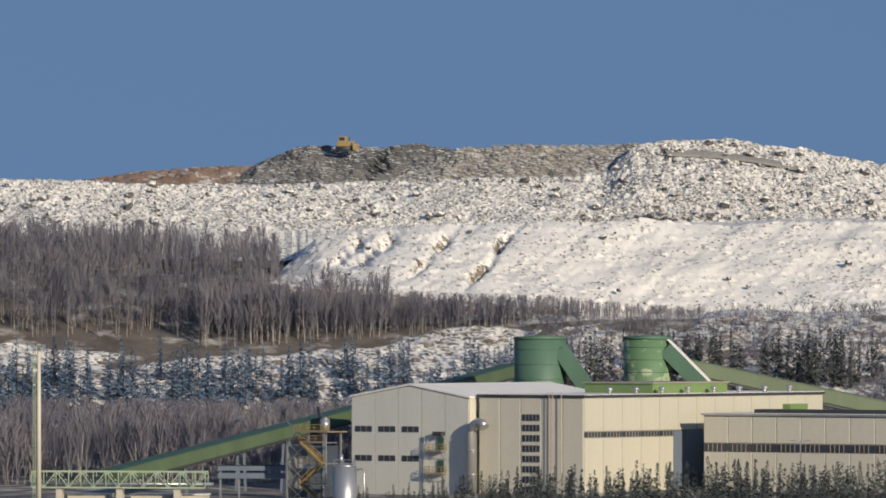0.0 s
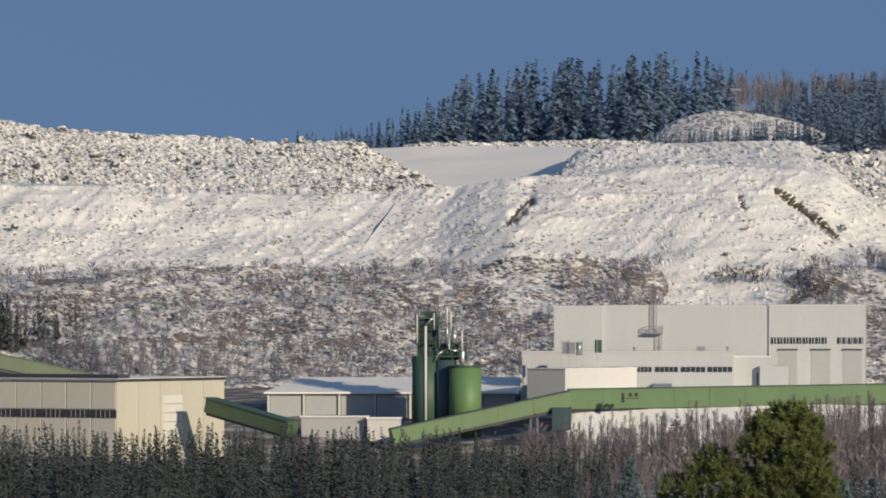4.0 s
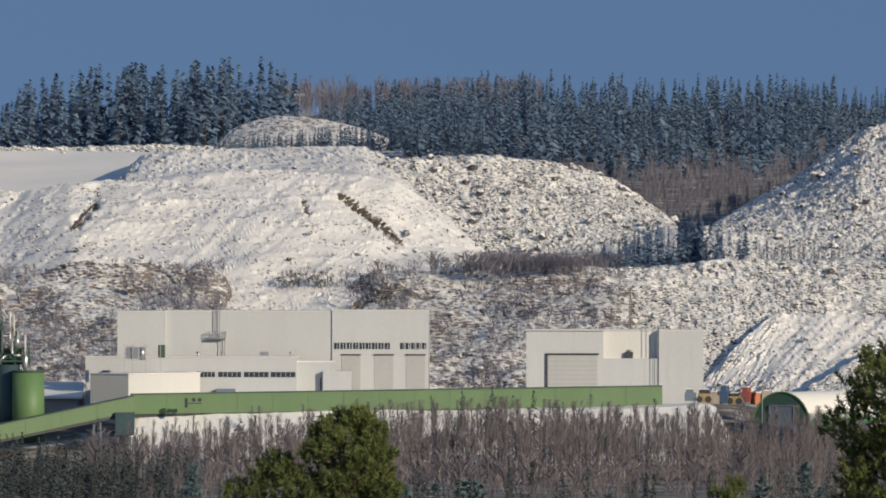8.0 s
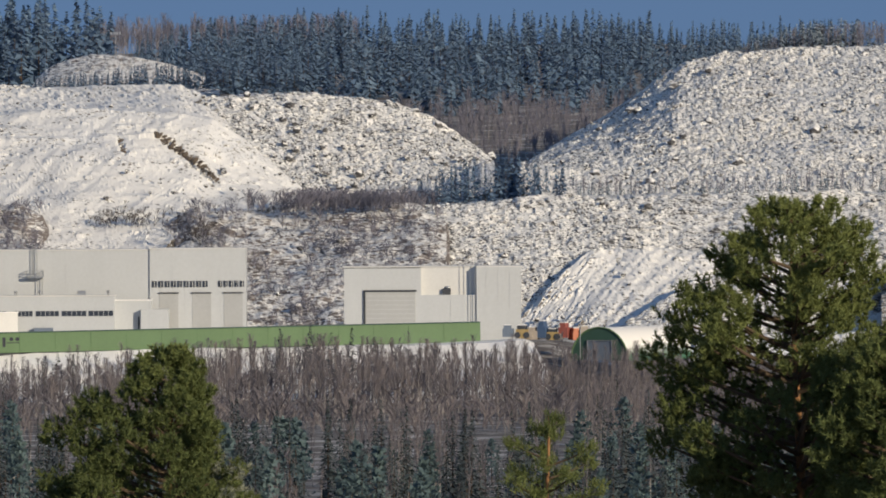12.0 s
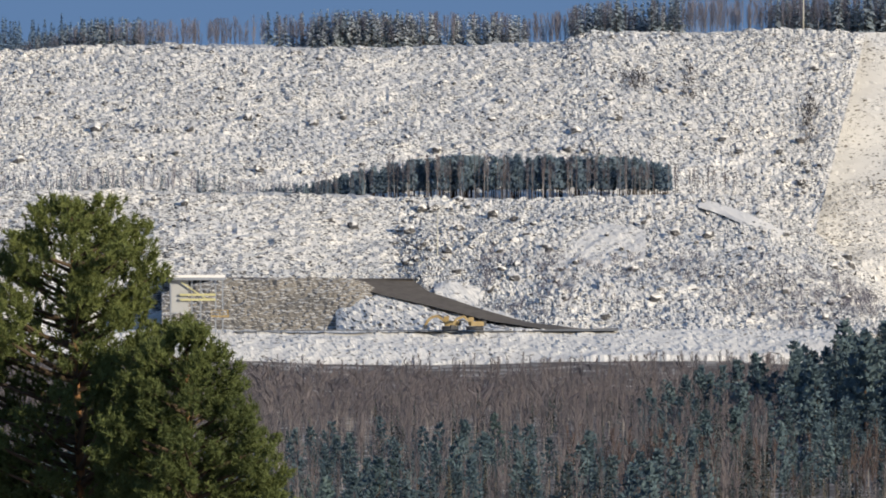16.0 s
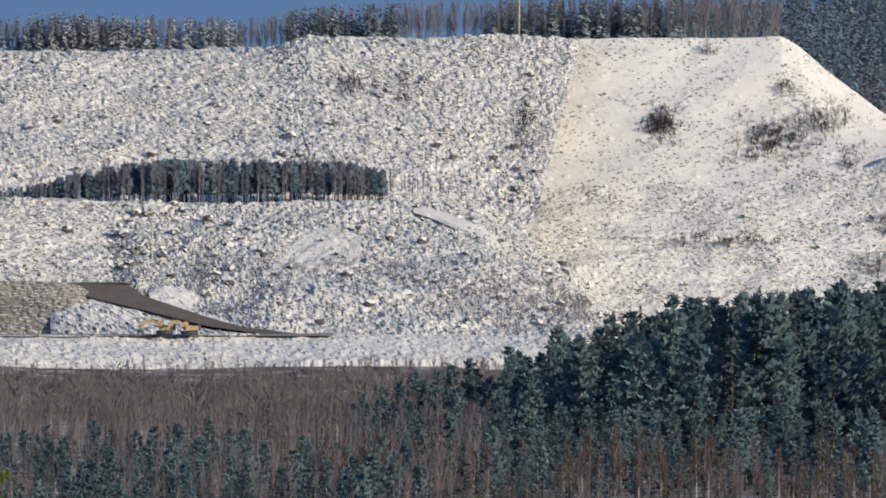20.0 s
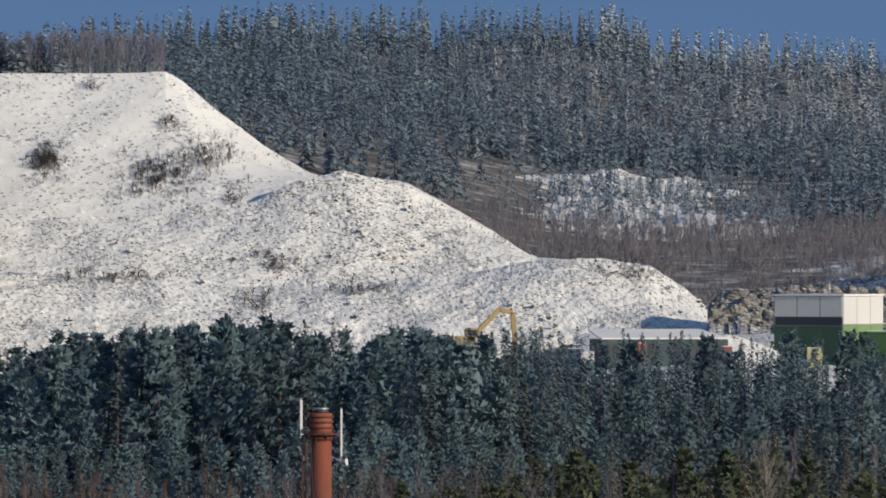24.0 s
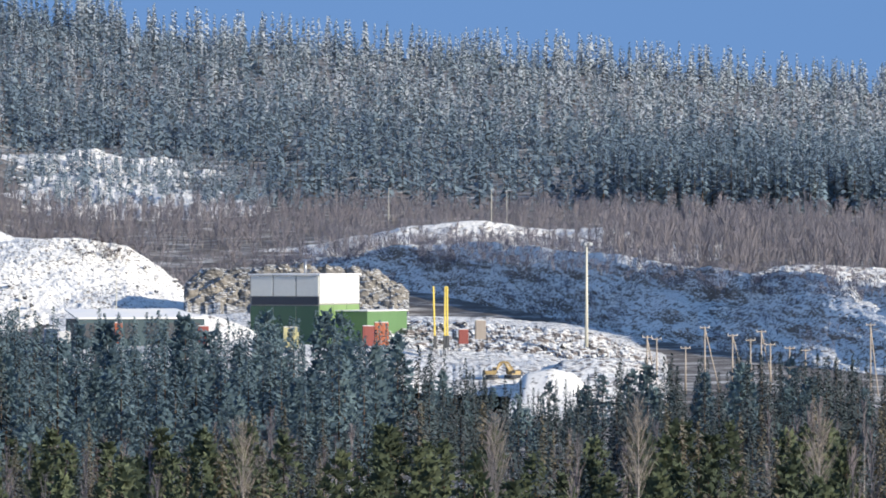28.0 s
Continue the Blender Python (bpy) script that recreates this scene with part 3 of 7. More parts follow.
loft("rock_ridge", line(1700, (4440, 592), (4470, 566), (4600, 558), (4700, 560), (4780, 566), (4840, 600)),
     line(1690, (4440, 618), (4470, 620), (4600, 624), (4700, 624), (4780, 626), (4840, 628)),
     8, M_BARE_ROCK, "row of snow-capped rocks behind the green building", 1.3, 1.5, 0.5, seed=41)
loft("snow_field", line(1640, (4200, 640), (4500, 640), (4800, 646), (5000, 652), (5230, 668), (5290, 690)),
     line(1468, (4200, 700), (4500, 702), (4800, 712), (5000, 726), (5230, 742), (5300, 746)),
     20, M_SCRUB_SLOPE, "trampled snowy yard round the green building", 0.25, 1.0, 0.8, seed=45, category="snow field")
loft("rocky_clearing", line(2290, (3840, 372), (3960, 358), (4100, 358), (4250, 362), (4400, 370), (4520, 388), (4600, 410)),
     line(2060, (3840, 448), (3960, 450), (4100, 450), (4250, 452), (4400, 452), (4520, 454), (4600, 456)),
     20, M_THIN_SNOW, "rocky snow-covered clearing on the hillside", 1.0, 2.0, 1.6, seed=47)


# ---- trees ----
def sprays(rows, wide=0.012):
    """A tree one unit high from sprays of needles: rows of place, way, length, outward normal. Vertices, triangles, trunk count, normals."""
    v, f, n = [], [], []

    def tri(a, b, c, m):
        k = len(v)
        v.extend((a, b, c))
        g = (Vector(b) - Vector(a)).cross(Vector(c) - Vector(a))
        f.append((k, k + 1, k + 2) if g.dot(Vector(m)) > 0 else (k, k + 2, k + 1))
        n.extend((m, m, m))

    for k in range(3):
        a, b = 2.1 * k, 2.1 * (k + 1)
        tri((wide * math.cos(a), wide * math.sin(a), 0), (wide * math.cos(b), wide * math.sin(b), 0), (0, 0, 0.95), (math.cos(a + 1), math.sin(a + 1), 0.1))
    for p, d, side, size, m in rows:
        p, d, side = Vector(p), Vector(d), Vector(side)
        tri(tuple(p - d * size * 0.5 + side * size * 0.65), tuple(p - d * size * 0.3 - side * size * 0.65), tuple(p + d * size), tuple(Vector(m).normalized()))
    return np.array(v), np.array(f), 3, np.array(n)


def spruce_mesh(seed, count=80, size=0.06, spread=0.15, bare=0.05, point=0.9, whorls=9):
    """A spruce: a cone of drooping sprays in uneven whorls."""
    rnd = random.Random(seed)
    rows = []
    lean = [rnd.uniform(0.75, 1.15) for _ in range(whorls + 1)]
    for k in range(count):
        q = ((k + rnd.random()) / count) ** 1.3
        a = rnd.random() * 6.2832
        c, s = math.cos(a), math.sin(a)
        wide = spread * (1 - q) ** point * (1.1 - 0.4 * ((q * whorls) % 1)) * lean[int(q * whorls)] * rnd.uniform(0.85, 1.1) + 0.006
        out = wide * math.sqrt(rnd.uniform(0.05, 1.0))
        big = size * (0.4 + 0.6 * (1 - q)) * rnd.uniform(0.7, 1.3)
        rows.append(((out * c, out * s, bare + (0.975 - bare) * q - 0.35 * out), (c, s, rnd.uniform(-0.8, -0.1)), (-s, c, rnd.uniform(-0.5, 0.5)), big,
                     (0.65 * c + rnd.uniform(-0.12, 0.12), 0.65 * s + rnd.uniform(-0.12, 0.12), rnd.uniform(0.35, 0.75))))
    return sprays(rows)


def pine_mesh(seed, clumps=30, each=12, size=0.035, spread=0.14, bare=0.3):
    """A far Scots pine: a rounded crown of separate needle clumps."""
    rnd = random.Random(seed)
    rows = []
    for k in range(clumps):
        q = (k + rnd.random()) / clumps
        out = spread * (1 - q ** 2.0) ** 0.7 * rnd.uniform(0.35, 1.0)
        a = k * 2.4 + rnd.uniform(-0.6, 0.6)
        c = Vector((out * math.cos(a), out * math.sin(a), bare + (0.95 - bare) * q))
        w = rnd.uniform(0.04, 0.075) * (1.15 - 0.5 * q)
        for j in range(each):
            d = Vector((rnd.gauss(0, 1), rnd.gauss(0, 1), rnd.gauss(0.2, 0.8))).normalized()
            side = d.orthogonal().normalized()
            m = d * 0.25 + Vector((math.cos(a) * 0.55, math.sin(a) * 0.55, 0.45))
            p = c + Vector((d.x, d.y, d.z * 0.7)) * w * rnd.uniform(0.4, 1.0)
            p.z = min(p.z, 0.985)
            rows.append((p, (d + Vector((0, 0, 0.4))).normalized(), side, size * rnd.uniform(0.7, 1.2), m))
    return sprays(rows, 0.014)


def birch_mesh(seed, twigs=24, spread=0.20, fine=0.0155, forks=2, low=0.3, lift=1.0, bole=0.009):
    """A bare birch one unit high: a pale stem, limbs and a haze of thin twigs."""
    rnd = random.Random(seed)
    v, f = [], []

    def blade(p, q, w):
        k = len(v)
        d = rnd.random() * 3.2
        o = (w * math.cos(d), w * math.sin(d), 0)
        v.extend(((p[0] - o[0], p[1] - o[1], p[2]), (p[0] + o[0], p[1] + o[1], p[2]), q))
        f.append((k, k + 1, k + 2))

    lean = (rnd.uniform(-0.04, 0.04), rnd.uniform(-0.04, 0.04))
    for k in range(3):
        a, b = 2.1 * k, 2.1 * (k + 1)
        n = len(v)
        v.extend(((bole * math.cos(a), bole * math.sin(a), 0), (bole * math.cos(b), bole * math.sin(b), 0), (lean[0], lean[1], 0.95)))
        f.append((n, n + 1, n + 2))
    trunk = len(f)
    for k in range(twigs):
        z = rnd.uniform(low, 0.95) ** 0.8
        a = rnd.random() * 6.3
        out = spread * (1.1 - z) * rnd.uniform(0.5, 1.6) + 0.02
        p = (lean[0] * z, lean[1] * z, z)
        up = rnd.uniform(0.7, 1.7) * lift
        m = (p[0] + out * 0.55 * math.cos(a), p[1] + out * 0.55 * math.sin(a), min(0.99, z + out * up))
        blade(p, m, fine * 0.7)
        for j in range(forks):
            c = a + rnd.uniform(-0.9, 0.9)
            s = out * rnd.uniform(0.5, 1.0)
            blade(tuple(m[i] * (0.4 + 0.2 * j) + p[i] * (0.6 - 0.2 * j) for i in range(3)),
                  (m[0] + s * 0.5 * math.cos(c), m[1] + s * 0.5 * math.sin(c), min(1.0, m[2] + s * rnd.uniform(0.2, 1.0) * lift)), fine * 0.6)
    return np.array(v), np.array(f), trunk, None


SPRUCES = [spruce_mesh(k, 112, 0.058, 0.12 + 0.02 * (k % 3), whorls=10) for k in range(8)]
NEAR_SPRUCES = [spruce_mesh(60 + k, 420, 0.034, 0.12 + 0.02 * (k % 3), 0.07, 0.8, 14) for k in range(8)]
HILL_SPRUCES = [spruce_mesh(30 + k, 115, 0.085, 0.15 + 0.02 * (k % 3), point=1.05, whorls=8) for k in range(8)]
FAR_SPRUCES = [spruce_mesh(20 + k, 60, 0.097, 0.155 + 0.02 * (k % 3), point=1.0, whorls=7) for k in range(8)]
PINES = [pine_mesh(80 + k, 28, 17, 0.034, 0.13 + 0.02 * (k % 3), 0.25 + 0.06 * (k % 3)) for k in range(8)]
FAR_PINES = [pine_mesh(90 + k, 18, 7, 0.075, 0.13 + 0.02 * (k % 3), 0.3) for k in range(6)]
BIRCHES = [birch_mesh(40 + k, 38, 0.10, 0.0046, 1, low=0.3, lift=2.0) for k in range(8)]
BUSHES = [birch_mesh(70 + k, 10, 0.7, 0.035, 2, 0.02) for k in range(6)]
BIG_BIRCHES = [birch_mesh(75 + k, 110, 0.17, 0.0026, 4, 0.2) for k in range(3)]
FAR_BIRCHES = [birch_mesh(50 + k, 28, 0.11, 0.0055, 1, low=0.15, lift=2.4, bole=0.0055) for k in range(8)]


def soft_normals(me, N):
    """Sprays of needles are shaded by the outward way of their crown."""
    if N:
        me.attributes.new("custom_normal", "FLOAT_VECTOR", "POINT").data.foreach_set("vector", np.concatenate(N).astype(np.float32).ravel())


def stand(name, kinds, spots, mats, label, category="trees", wide=1.0):
    """Many trees as one object; spots are rows of x, y, z, height."""
    rnd = random.Random(len(spots))
    V, F, I, N, base = [], [], [], [], 0
    for x, y, z, h in spots:
        v, f, trunk, nor = kinds[rnd.randrange(len(kinds))]
        a = rnd.random() * 6.3
        c, s = math.cos(a) * h * wide, math.sin(a) * h * wide
        V.append(np.stack([x + v[:, 0] * c - v[:, 1] * s, y + v[:, 0] * s + v[:, 1] * c, z - 0.3 + v[:, 2] * h], 1))
        F.append(f + base)
        m = np.ones(len(f), np.int32)
        m[:trunk] = 0
        I.append(m)
        if nor is not None:
            c, s = math.cos(a), math.sin(a)
            N.append(np.stack([nor[:, 0] * c - nor[:, 1] * s, nor[:, 0] * s + nor[:, 1] * c, nor[:, 2]], 1))
        base += len(v)
    ob = mesh_of(name, np.concatenate(V), np.concatenate(F), mats, None, label, category, "stuff")
    ob.data.polygons.foreach_set("material_index", np.concatenate(I))
    soft_normals(ob.data, N)
    return ob


def scatter(seed, count, b0, b1, r0, r1, tall, keep=None, level=None):
    """Random spots on the ground between two bearings and two ranges. keep(b, r) thins them; level gives the ground."""
    g = np.random.default_rng(seed)
    b, r = g.uniform(b0, b1, count), np.sqrt(g.uniform(r0 * r0, r1 * r1, count))
    if keep:
        k = keep(b, r)
        b, r = b[k], r[k]
    z = (level or ground_z)(b, r)
    a = (b - 784) / UNIT
    h = g.uniform(tall[0], tall[1], len(b)) * (0.8 + 0.4 * g.random(len(b)))
    return np.stack([r * np.sin(a), r * np.cos(a), z, h], 1)


def heap_spots(key, seed, count, b0, b1, q0, q1, tall, cut=-9.0, size=120):
    """Random spots on the front slope of a heap, q from crest (0) to toe (1); cut thins them to patches."""
    g = np.random.default_rng(seed)
    C, T = HEAPS[key]
    k, q = g.integers(0, len(C), count * 3), g.uniform(q0, q1, count * 3)[:, None]
    P = C[k] * (1 - q) + T[k] * q
    P = P[(P[:, 0] > b0) & (P[:, 0] < b1) & (fractal(P[:, 0] / size, P[:, 1] / (size * 0.6), seed, 3) > cut)][:count]
    a = (P[:, 0] - 784) / UNIT
    r = P[:, 2] - 0.5
    return np.stack([r * np.sin(a), r * np.cos(a), EYE_Z + r * (480 - P[:, 1]) / UNIT, g.uniform(tall[0], tall[1], len(P))], 1)


M_PALETWIG = foliage("pale_twigs", (0.24, 0.21, 0.18), (0.42, 0.37, 0.32))
NEEDLES, FARNEEDLES, FROST, TWIGS = [M_BARK, M_SPRUCE], [M_BARK, M_SPRUCE_FAR_HAZED], [M_BARK, M_SPRUCE_FROST], [M_BIRCH, M_TWIG]
DUSTED_HAZED, HILLTOP_NEEDLES = [M_BARK, M_SPRUCE_DUSTED_HAZED], [M_BARK, M_SPRUCE_HILLTOP_HAZED]
# Brown twigs paled towards purple-grey: distance haze painted into the colour.
HAZED_TWIGS = [M_BIRCH, foliage("hazed_twigs", (0.185, 0.175, 0.195), (0.30, 0.28, 0.305))]
VALLEY_TWIGS = [M_BIRCH, foliage("valley_twigs", (0.145, 0.13, 0.138), (0.25, 0.225, 0.235))]


def topped(seed, count, b0, b1, r0, r1, tops, rough=0.3, keep=None, level=None, least=2.0, most=26.0, drop=0.0):
    """Trees whose tips reach about the given line of elevations when they stand at the far range r1."""
    s = scatter(seed, count, b0, b1, r0, r1, (1, 1), keep, level)
    g = np.random.default_rng(seed + 500)
    b = 784 + UNIT * np.arctan2(s[:, 0], s[:, 1])
    lim = EYE_Z + r1 * (480 - interp(b, tops)) / UNIT
    r = np.hypot(s[:, 0], s[:, 1])
    h = (lim - level_far(b, r1)) if level is None else (lim - s[:, 2])
    s[:, 3] = np.clip(h * (1 - rough * g.random(len(s)) ** 1.3), least, most)
    return s


def level_far(b, r1):
    return ground_z(b, np.full_like(b, r1))


def patchy(size, cut, seed):
    return lambda b, r: fractal(b / size, r / (size * 0.35), seed, 3) > cut


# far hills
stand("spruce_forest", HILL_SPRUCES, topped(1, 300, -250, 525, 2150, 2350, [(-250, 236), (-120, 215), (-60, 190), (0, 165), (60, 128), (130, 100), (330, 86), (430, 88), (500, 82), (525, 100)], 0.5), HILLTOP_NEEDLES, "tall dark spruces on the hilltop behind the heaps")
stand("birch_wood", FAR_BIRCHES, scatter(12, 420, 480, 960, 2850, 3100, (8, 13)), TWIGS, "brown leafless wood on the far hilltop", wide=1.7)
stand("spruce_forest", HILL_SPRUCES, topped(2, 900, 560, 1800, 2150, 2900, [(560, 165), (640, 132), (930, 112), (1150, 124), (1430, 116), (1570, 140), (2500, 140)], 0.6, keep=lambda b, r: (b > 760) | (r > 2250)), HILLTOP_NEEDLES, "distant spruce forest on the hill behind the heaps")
stand("birch_wood", FAR_BIRCHES, scatter(13, 520, 1000, 1560, 1800, 2100, (6, 9)), TWIGS, "brown leafless wood in the gap between two heaps", wide=1.7)
TOP_C = lambda b, r: EYE_Z + 1800 * (480 - interp(b, [(1600, 212), (1891, 199), (2588, 196), (2640, 178), (3481, 174)])) / UNIT + (r - 1850) * 0.01
stand("birch_wood", FAR_BIRCHES, topped(14, 900, 1640, 3480, 1850, 1875, [(1640, 190), (1750, 158), (2200, 138), (2560, 140), (2640, 122), (3000, 104), (3480, 96)], 0.5, level=TOP_C), TWIGS, "bare trees along the top of the great heap", wide=1.4)
stand("spruce_forest", FAR_SPRUCES, topped(15, 900, 1620, 3300, 1850, 1875, [(1620, 190), (1750, 150), (2200, 132), (2560, 140), (2640, 118), (3000, 104), (3480, 96)], 0.45, level=TOP_C, keep=patchy(160, -0.12, 3)), DUSTED_HAZED, "spruces and pines along the top of the great heap", wide=1.2)

stand("spruce_forest", FAR_SPRUCES, topped(58, 170, 2140, 2530, 1848, 1866, [(2140, 160), (2250, 138), (2530, 142)], 0.4, level=TOP_C), FROST, "frosted pale young trees along the top of the great heap", wide=1.3)
HILLTOP = [(3250, 80), (3400, 60), (3539, 50), (3700, 44), (4159, 40), (4280, 48), (4359, 78), (4560, 92), (4757, 108), (4875, 122), (5100, 128), (5683, 182), (6000, 210)]


def hillside(b, r):
    clearing = (b > 4000) & (b < 4580) & (r < 2290)
    return ~clearing | (np.random.default_rng(8).random(len(b)) < 0.12)


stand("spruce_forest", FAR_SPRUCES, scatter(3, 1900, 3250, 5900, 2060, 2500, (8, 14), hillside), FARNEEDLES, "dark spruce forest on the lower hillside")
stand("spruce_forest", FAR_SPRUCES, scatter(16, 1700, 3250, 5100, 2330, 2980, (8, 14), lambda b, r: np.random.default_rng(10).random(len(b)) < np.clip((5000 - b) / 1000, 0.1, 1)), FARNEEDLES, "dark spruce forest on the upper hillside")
stand("spruce_forest", FAR_SPRUCES, scatter(49, 1100, 3700, 5900, 2300, 2980, (6, 13)), DUSTED_HAZED, "spruces dusted with snow on the hillside")
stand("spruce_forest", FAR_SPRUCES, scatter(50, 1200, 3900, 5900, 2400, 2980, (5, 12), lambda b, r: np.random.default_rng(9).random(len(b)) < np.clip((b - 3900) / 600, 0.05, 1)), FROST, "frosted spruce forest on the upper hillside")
stand("spruce_forest", FAR_SPRUCES, topped(51, 260, 3250, 4330, 2940, 3000, HILLTOP, 0.4), DUSTED_HAZED, "dark spruces along the ridge of the far hill")
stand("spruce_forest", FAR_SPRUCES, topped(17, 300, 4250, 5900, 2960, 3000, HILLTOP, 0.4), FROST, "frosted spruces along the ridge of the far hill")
stand("birch_wood", FAR_BIRCHES, scatter(4, 3000, 4040, 5900, 1840, 2040, (4.0, 7.5), lambda b, r: (b > 4700) | (r > 1900)), HAZED_TWIGS, "bare brown birches at the foot of the hillside", wide=1.7)
stand("birch_wood", FAR_BIRCHES, scatter(18, 420, 5180, 5900, 1760, 1900, (9, 13)), HAZED_TWIGS, "tall bare birches above the pit", wide=1.7)
# left slope
stand("birch_wood", FAR_BIRCHES, scatter(5, 2000, -2500, -1560, 1650, 1760, (7, 10), lambda b, r: (r < 1760 - (b + 2500) * 0.06) & ((b < -1750) | (r < 1668))), TWIGS, "bare birch wood on the slope beside the snow bank", wide=1.7)
stand("birch_wood", FAR_BIRCHES, topped(19, 900, -1900, -1000, 1643, 1664, [(-1900, 438), (-1740, 442), (-1600, 452), (-1400, 460), (-1250, 464), (-1150, 476), (-1000, 486)], 0.5, level=lambda b, r: EYE_Z + 1640 * (480 - interp(b, [(-1950, 565), (-1600, 545), (-1250, 515), (-1000, 508)])) / UNIT), TWIGS, "bare birches along the foot of the snow bank", wide=1.7)


def bench_slope(b, r):
    top = 1640 * (480 - interp(b, [(-2500, 560), (-1950, 565), (-1600, 545), (-1250, 515), (-1000, 508), (-600, 494), (200, 480), (1060, 482)])) / UNIT
    low = 1560 * (480 - interp(b, [(-2500, 800), (-1950, 800), (-1600, 790), (-1250, 760), (-1000, 730), (-600, 710), (1060, 705)])) / UNIT
    return EYE_Z + low + (top - low) * np.clip((r - 1560) / 80, 0, 1)


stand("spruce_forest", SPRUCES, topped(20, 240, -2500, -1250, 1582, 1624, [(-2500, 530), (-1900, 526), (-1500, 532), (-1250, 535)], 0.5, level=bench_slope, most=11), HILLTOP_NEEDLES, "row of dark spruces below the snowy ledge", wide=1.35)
stand("spruce_forest", SPRUCES, topped(21, 180, -1250, -620, 1585, 1622, [(-1250, 525), (-1000, 515), (-800, 512), (-620, 540)], 0.6, level=bench_slope, most=13), NEEDLES, "small spruces on the scrub slope behind the halls", wide=1.1)
stand("birch_wood", FAR_BIRCHES, topped(22, 1500, -2500, -1000, 1470, 1578, [(-2500, 632), (-1800, 640), (-1300, 640), (-1000, 620)], 0.45, level=bench_slope), TWIGS, "leafless birches on the slope behind the conveyor", wide=1.7)
stand("birch_wood", FAR_BIRCHES, topped(60, 520, -720, 330, 1562, 1604, [(-720, 600), (-500, 602), (-300, 640), (-100, 655), (120, 640), (330, 650)], 0.55, level=bench_slope), TWIGS, "leafless birches at the foot of the scrub slope", wide=1.7)
stand("spruce_forest", SPRUCES, topped(61, 60, -700, 120, 1566, 1606, [(-700, 560), (-420, 555), (-300, 600), (120, 640)], 0.5, level=bench_slope, keep=patchy(80, 0.0, 66)), DUSTED_HAZED, "small hazy spruces on the scrub slope")
stand("scrub", BUSHES, scatter(23, 4600, -1300, 1100, 1562, 1642, (1.2, 3.0), lambda b, r: ((fractal(b / 140, r / 49, 11, 3) > -0.24) | (b < -50)) & ~((b > 395) & (b < 610) & (r > 1605)), bench_slope), TWIGS, "brown leafless scrub on the lower bench", "scrub")
stand("scrub", BUSHES, scatter(24, 1100, 600, 1100, 1630, 1672, (2.0, 4.2), lambda b, r: (fractal(b / 90, r / 20, 77, 3) > -0.1) & (b - 600 > (1655 - r) * 4), lambda b, r: np.full_like(b, EYE_Z - 0.3)), TWIGS, "brown scrub along the bench edge", "scrub")
stand("spruce_forest", FAR_SPRUCES, topped(25, 70, 1040, 1340, 1650, 1690, [(1040, 430), (1150, 385), (1230, 372), (1340, 400)], 0.6, level=lambda b, r: np.full_like(b, EYE_Z + 1.5)), HILLTOP_NEEDLES, "small dark spruces between the two heaps")
# trees on the terrace of the great heap
BENCH_C = lambda b, r: EYE_Z + 1640 * (480 - interp(b, [(1300, 466), (1891, 460), (2168, 474), (2828, 469)])) / UNIT
stand("pine_forest", FAR_PINES, topped(26, 330, 2050, 2780, 1664, 1684, [(2050, 452), (2150, 438), (2250, 412), (2330, 396), (2420, 388), (2700, 392), (2790, 410)], 0.3, level=BENCH_C), FARNEEDLES, "dark pines on the terrace of the great heap")
stand("birch_wood", BIRCHES, topped(27, 110, 2150, 2900, 1650, 1662, [(2150, 425), (2300, 386), (2700, 384), (2900, 420)], 0.3, level=BENCH_C), VALLEY_TWIGS, "pale birch stems on the terrace")
stand("birch_wood", FAR_BIRCHES, topped(28, 220, 1330, 2130, 1650, 1680, [(1330, 420), (1600, 420), (1900, 400), (2000, 430), (2130, 440)], 0.6, level=BENCH_C), TWIGS, "thin bare trees on the terrace")
# valley before the plant
stand("spruce_forest", NEAR_SPRUCES, topped(6, 360, -1700, 330, 900, 1230, [(-1700, 800), (-1530, 785), (-1300, 750), (-1000, 735), (-600, 738), (-300, 742), (0, 752), (330, 782)], 0.4), NEEDLES, "dark spruces in front of the plant", wide=1.1)
stand("birch_wood", BIRCHES, topped(7, 2000, 150, 3050, 1310, 1430, [(150, 738), (350, 712), (700, 688), (1000, 680), (1300, 690), (1600, 725), (2000, 742), (2300, 736), (3050, 728)], 0.55), VALLEY_TWIGS, "bare birches below the conveyor bank", wide=1.5)
stand("spruce_forest", NEAR_SPRUCES, topped(8, 420, 250, 2950, 700, 1010, [(250, 790), (700, 785), (1500, 790), (2000, 850), (2500, 850), (2950, 790)], 0.5, keep=lambda b, r: (b < 1750) | (b > 2800) | (fractal(b / 110, r / 50, 71, 3) > 0.0)), NEEDLES, "dark spruces in the valley before the heaps", wide=1.1)
stand("birch_wood", BIRCHES, topped(29, 1200, 250, 2950, 720, 1050, [(250, 790), (1500, 785), (2500, 815), (2950, 790)], 0.6, keep=lambda b, r: (b > 1900) | (fractal(b / 90, r / 40, 73, 3) > 0.15)), VALLEY_TWIGS, "leafless birches among the valley spruces")
MID_TOPS = [(2700, 790), (2800, 765), (2900, 740), (3050, 695), (3120, 662), (3200, 638), (3300, 616), (3450, 602), (3650, 592), (3830, 614), (4200, 610), (4700, 622), (4830, 645), (4900, 680), (4980, 712), (5040, 745), (5140, 745), (5190, 705), (5250, 692), (5600, 685), (5900, 695)]
stand("spruce_forest", NEAR_SPRUCES, topped(9, 170, 3000, 4200, 1060, 1290, MID_TOPS, 0.45), NEEDLES, "dark spruces in front of the great heap")
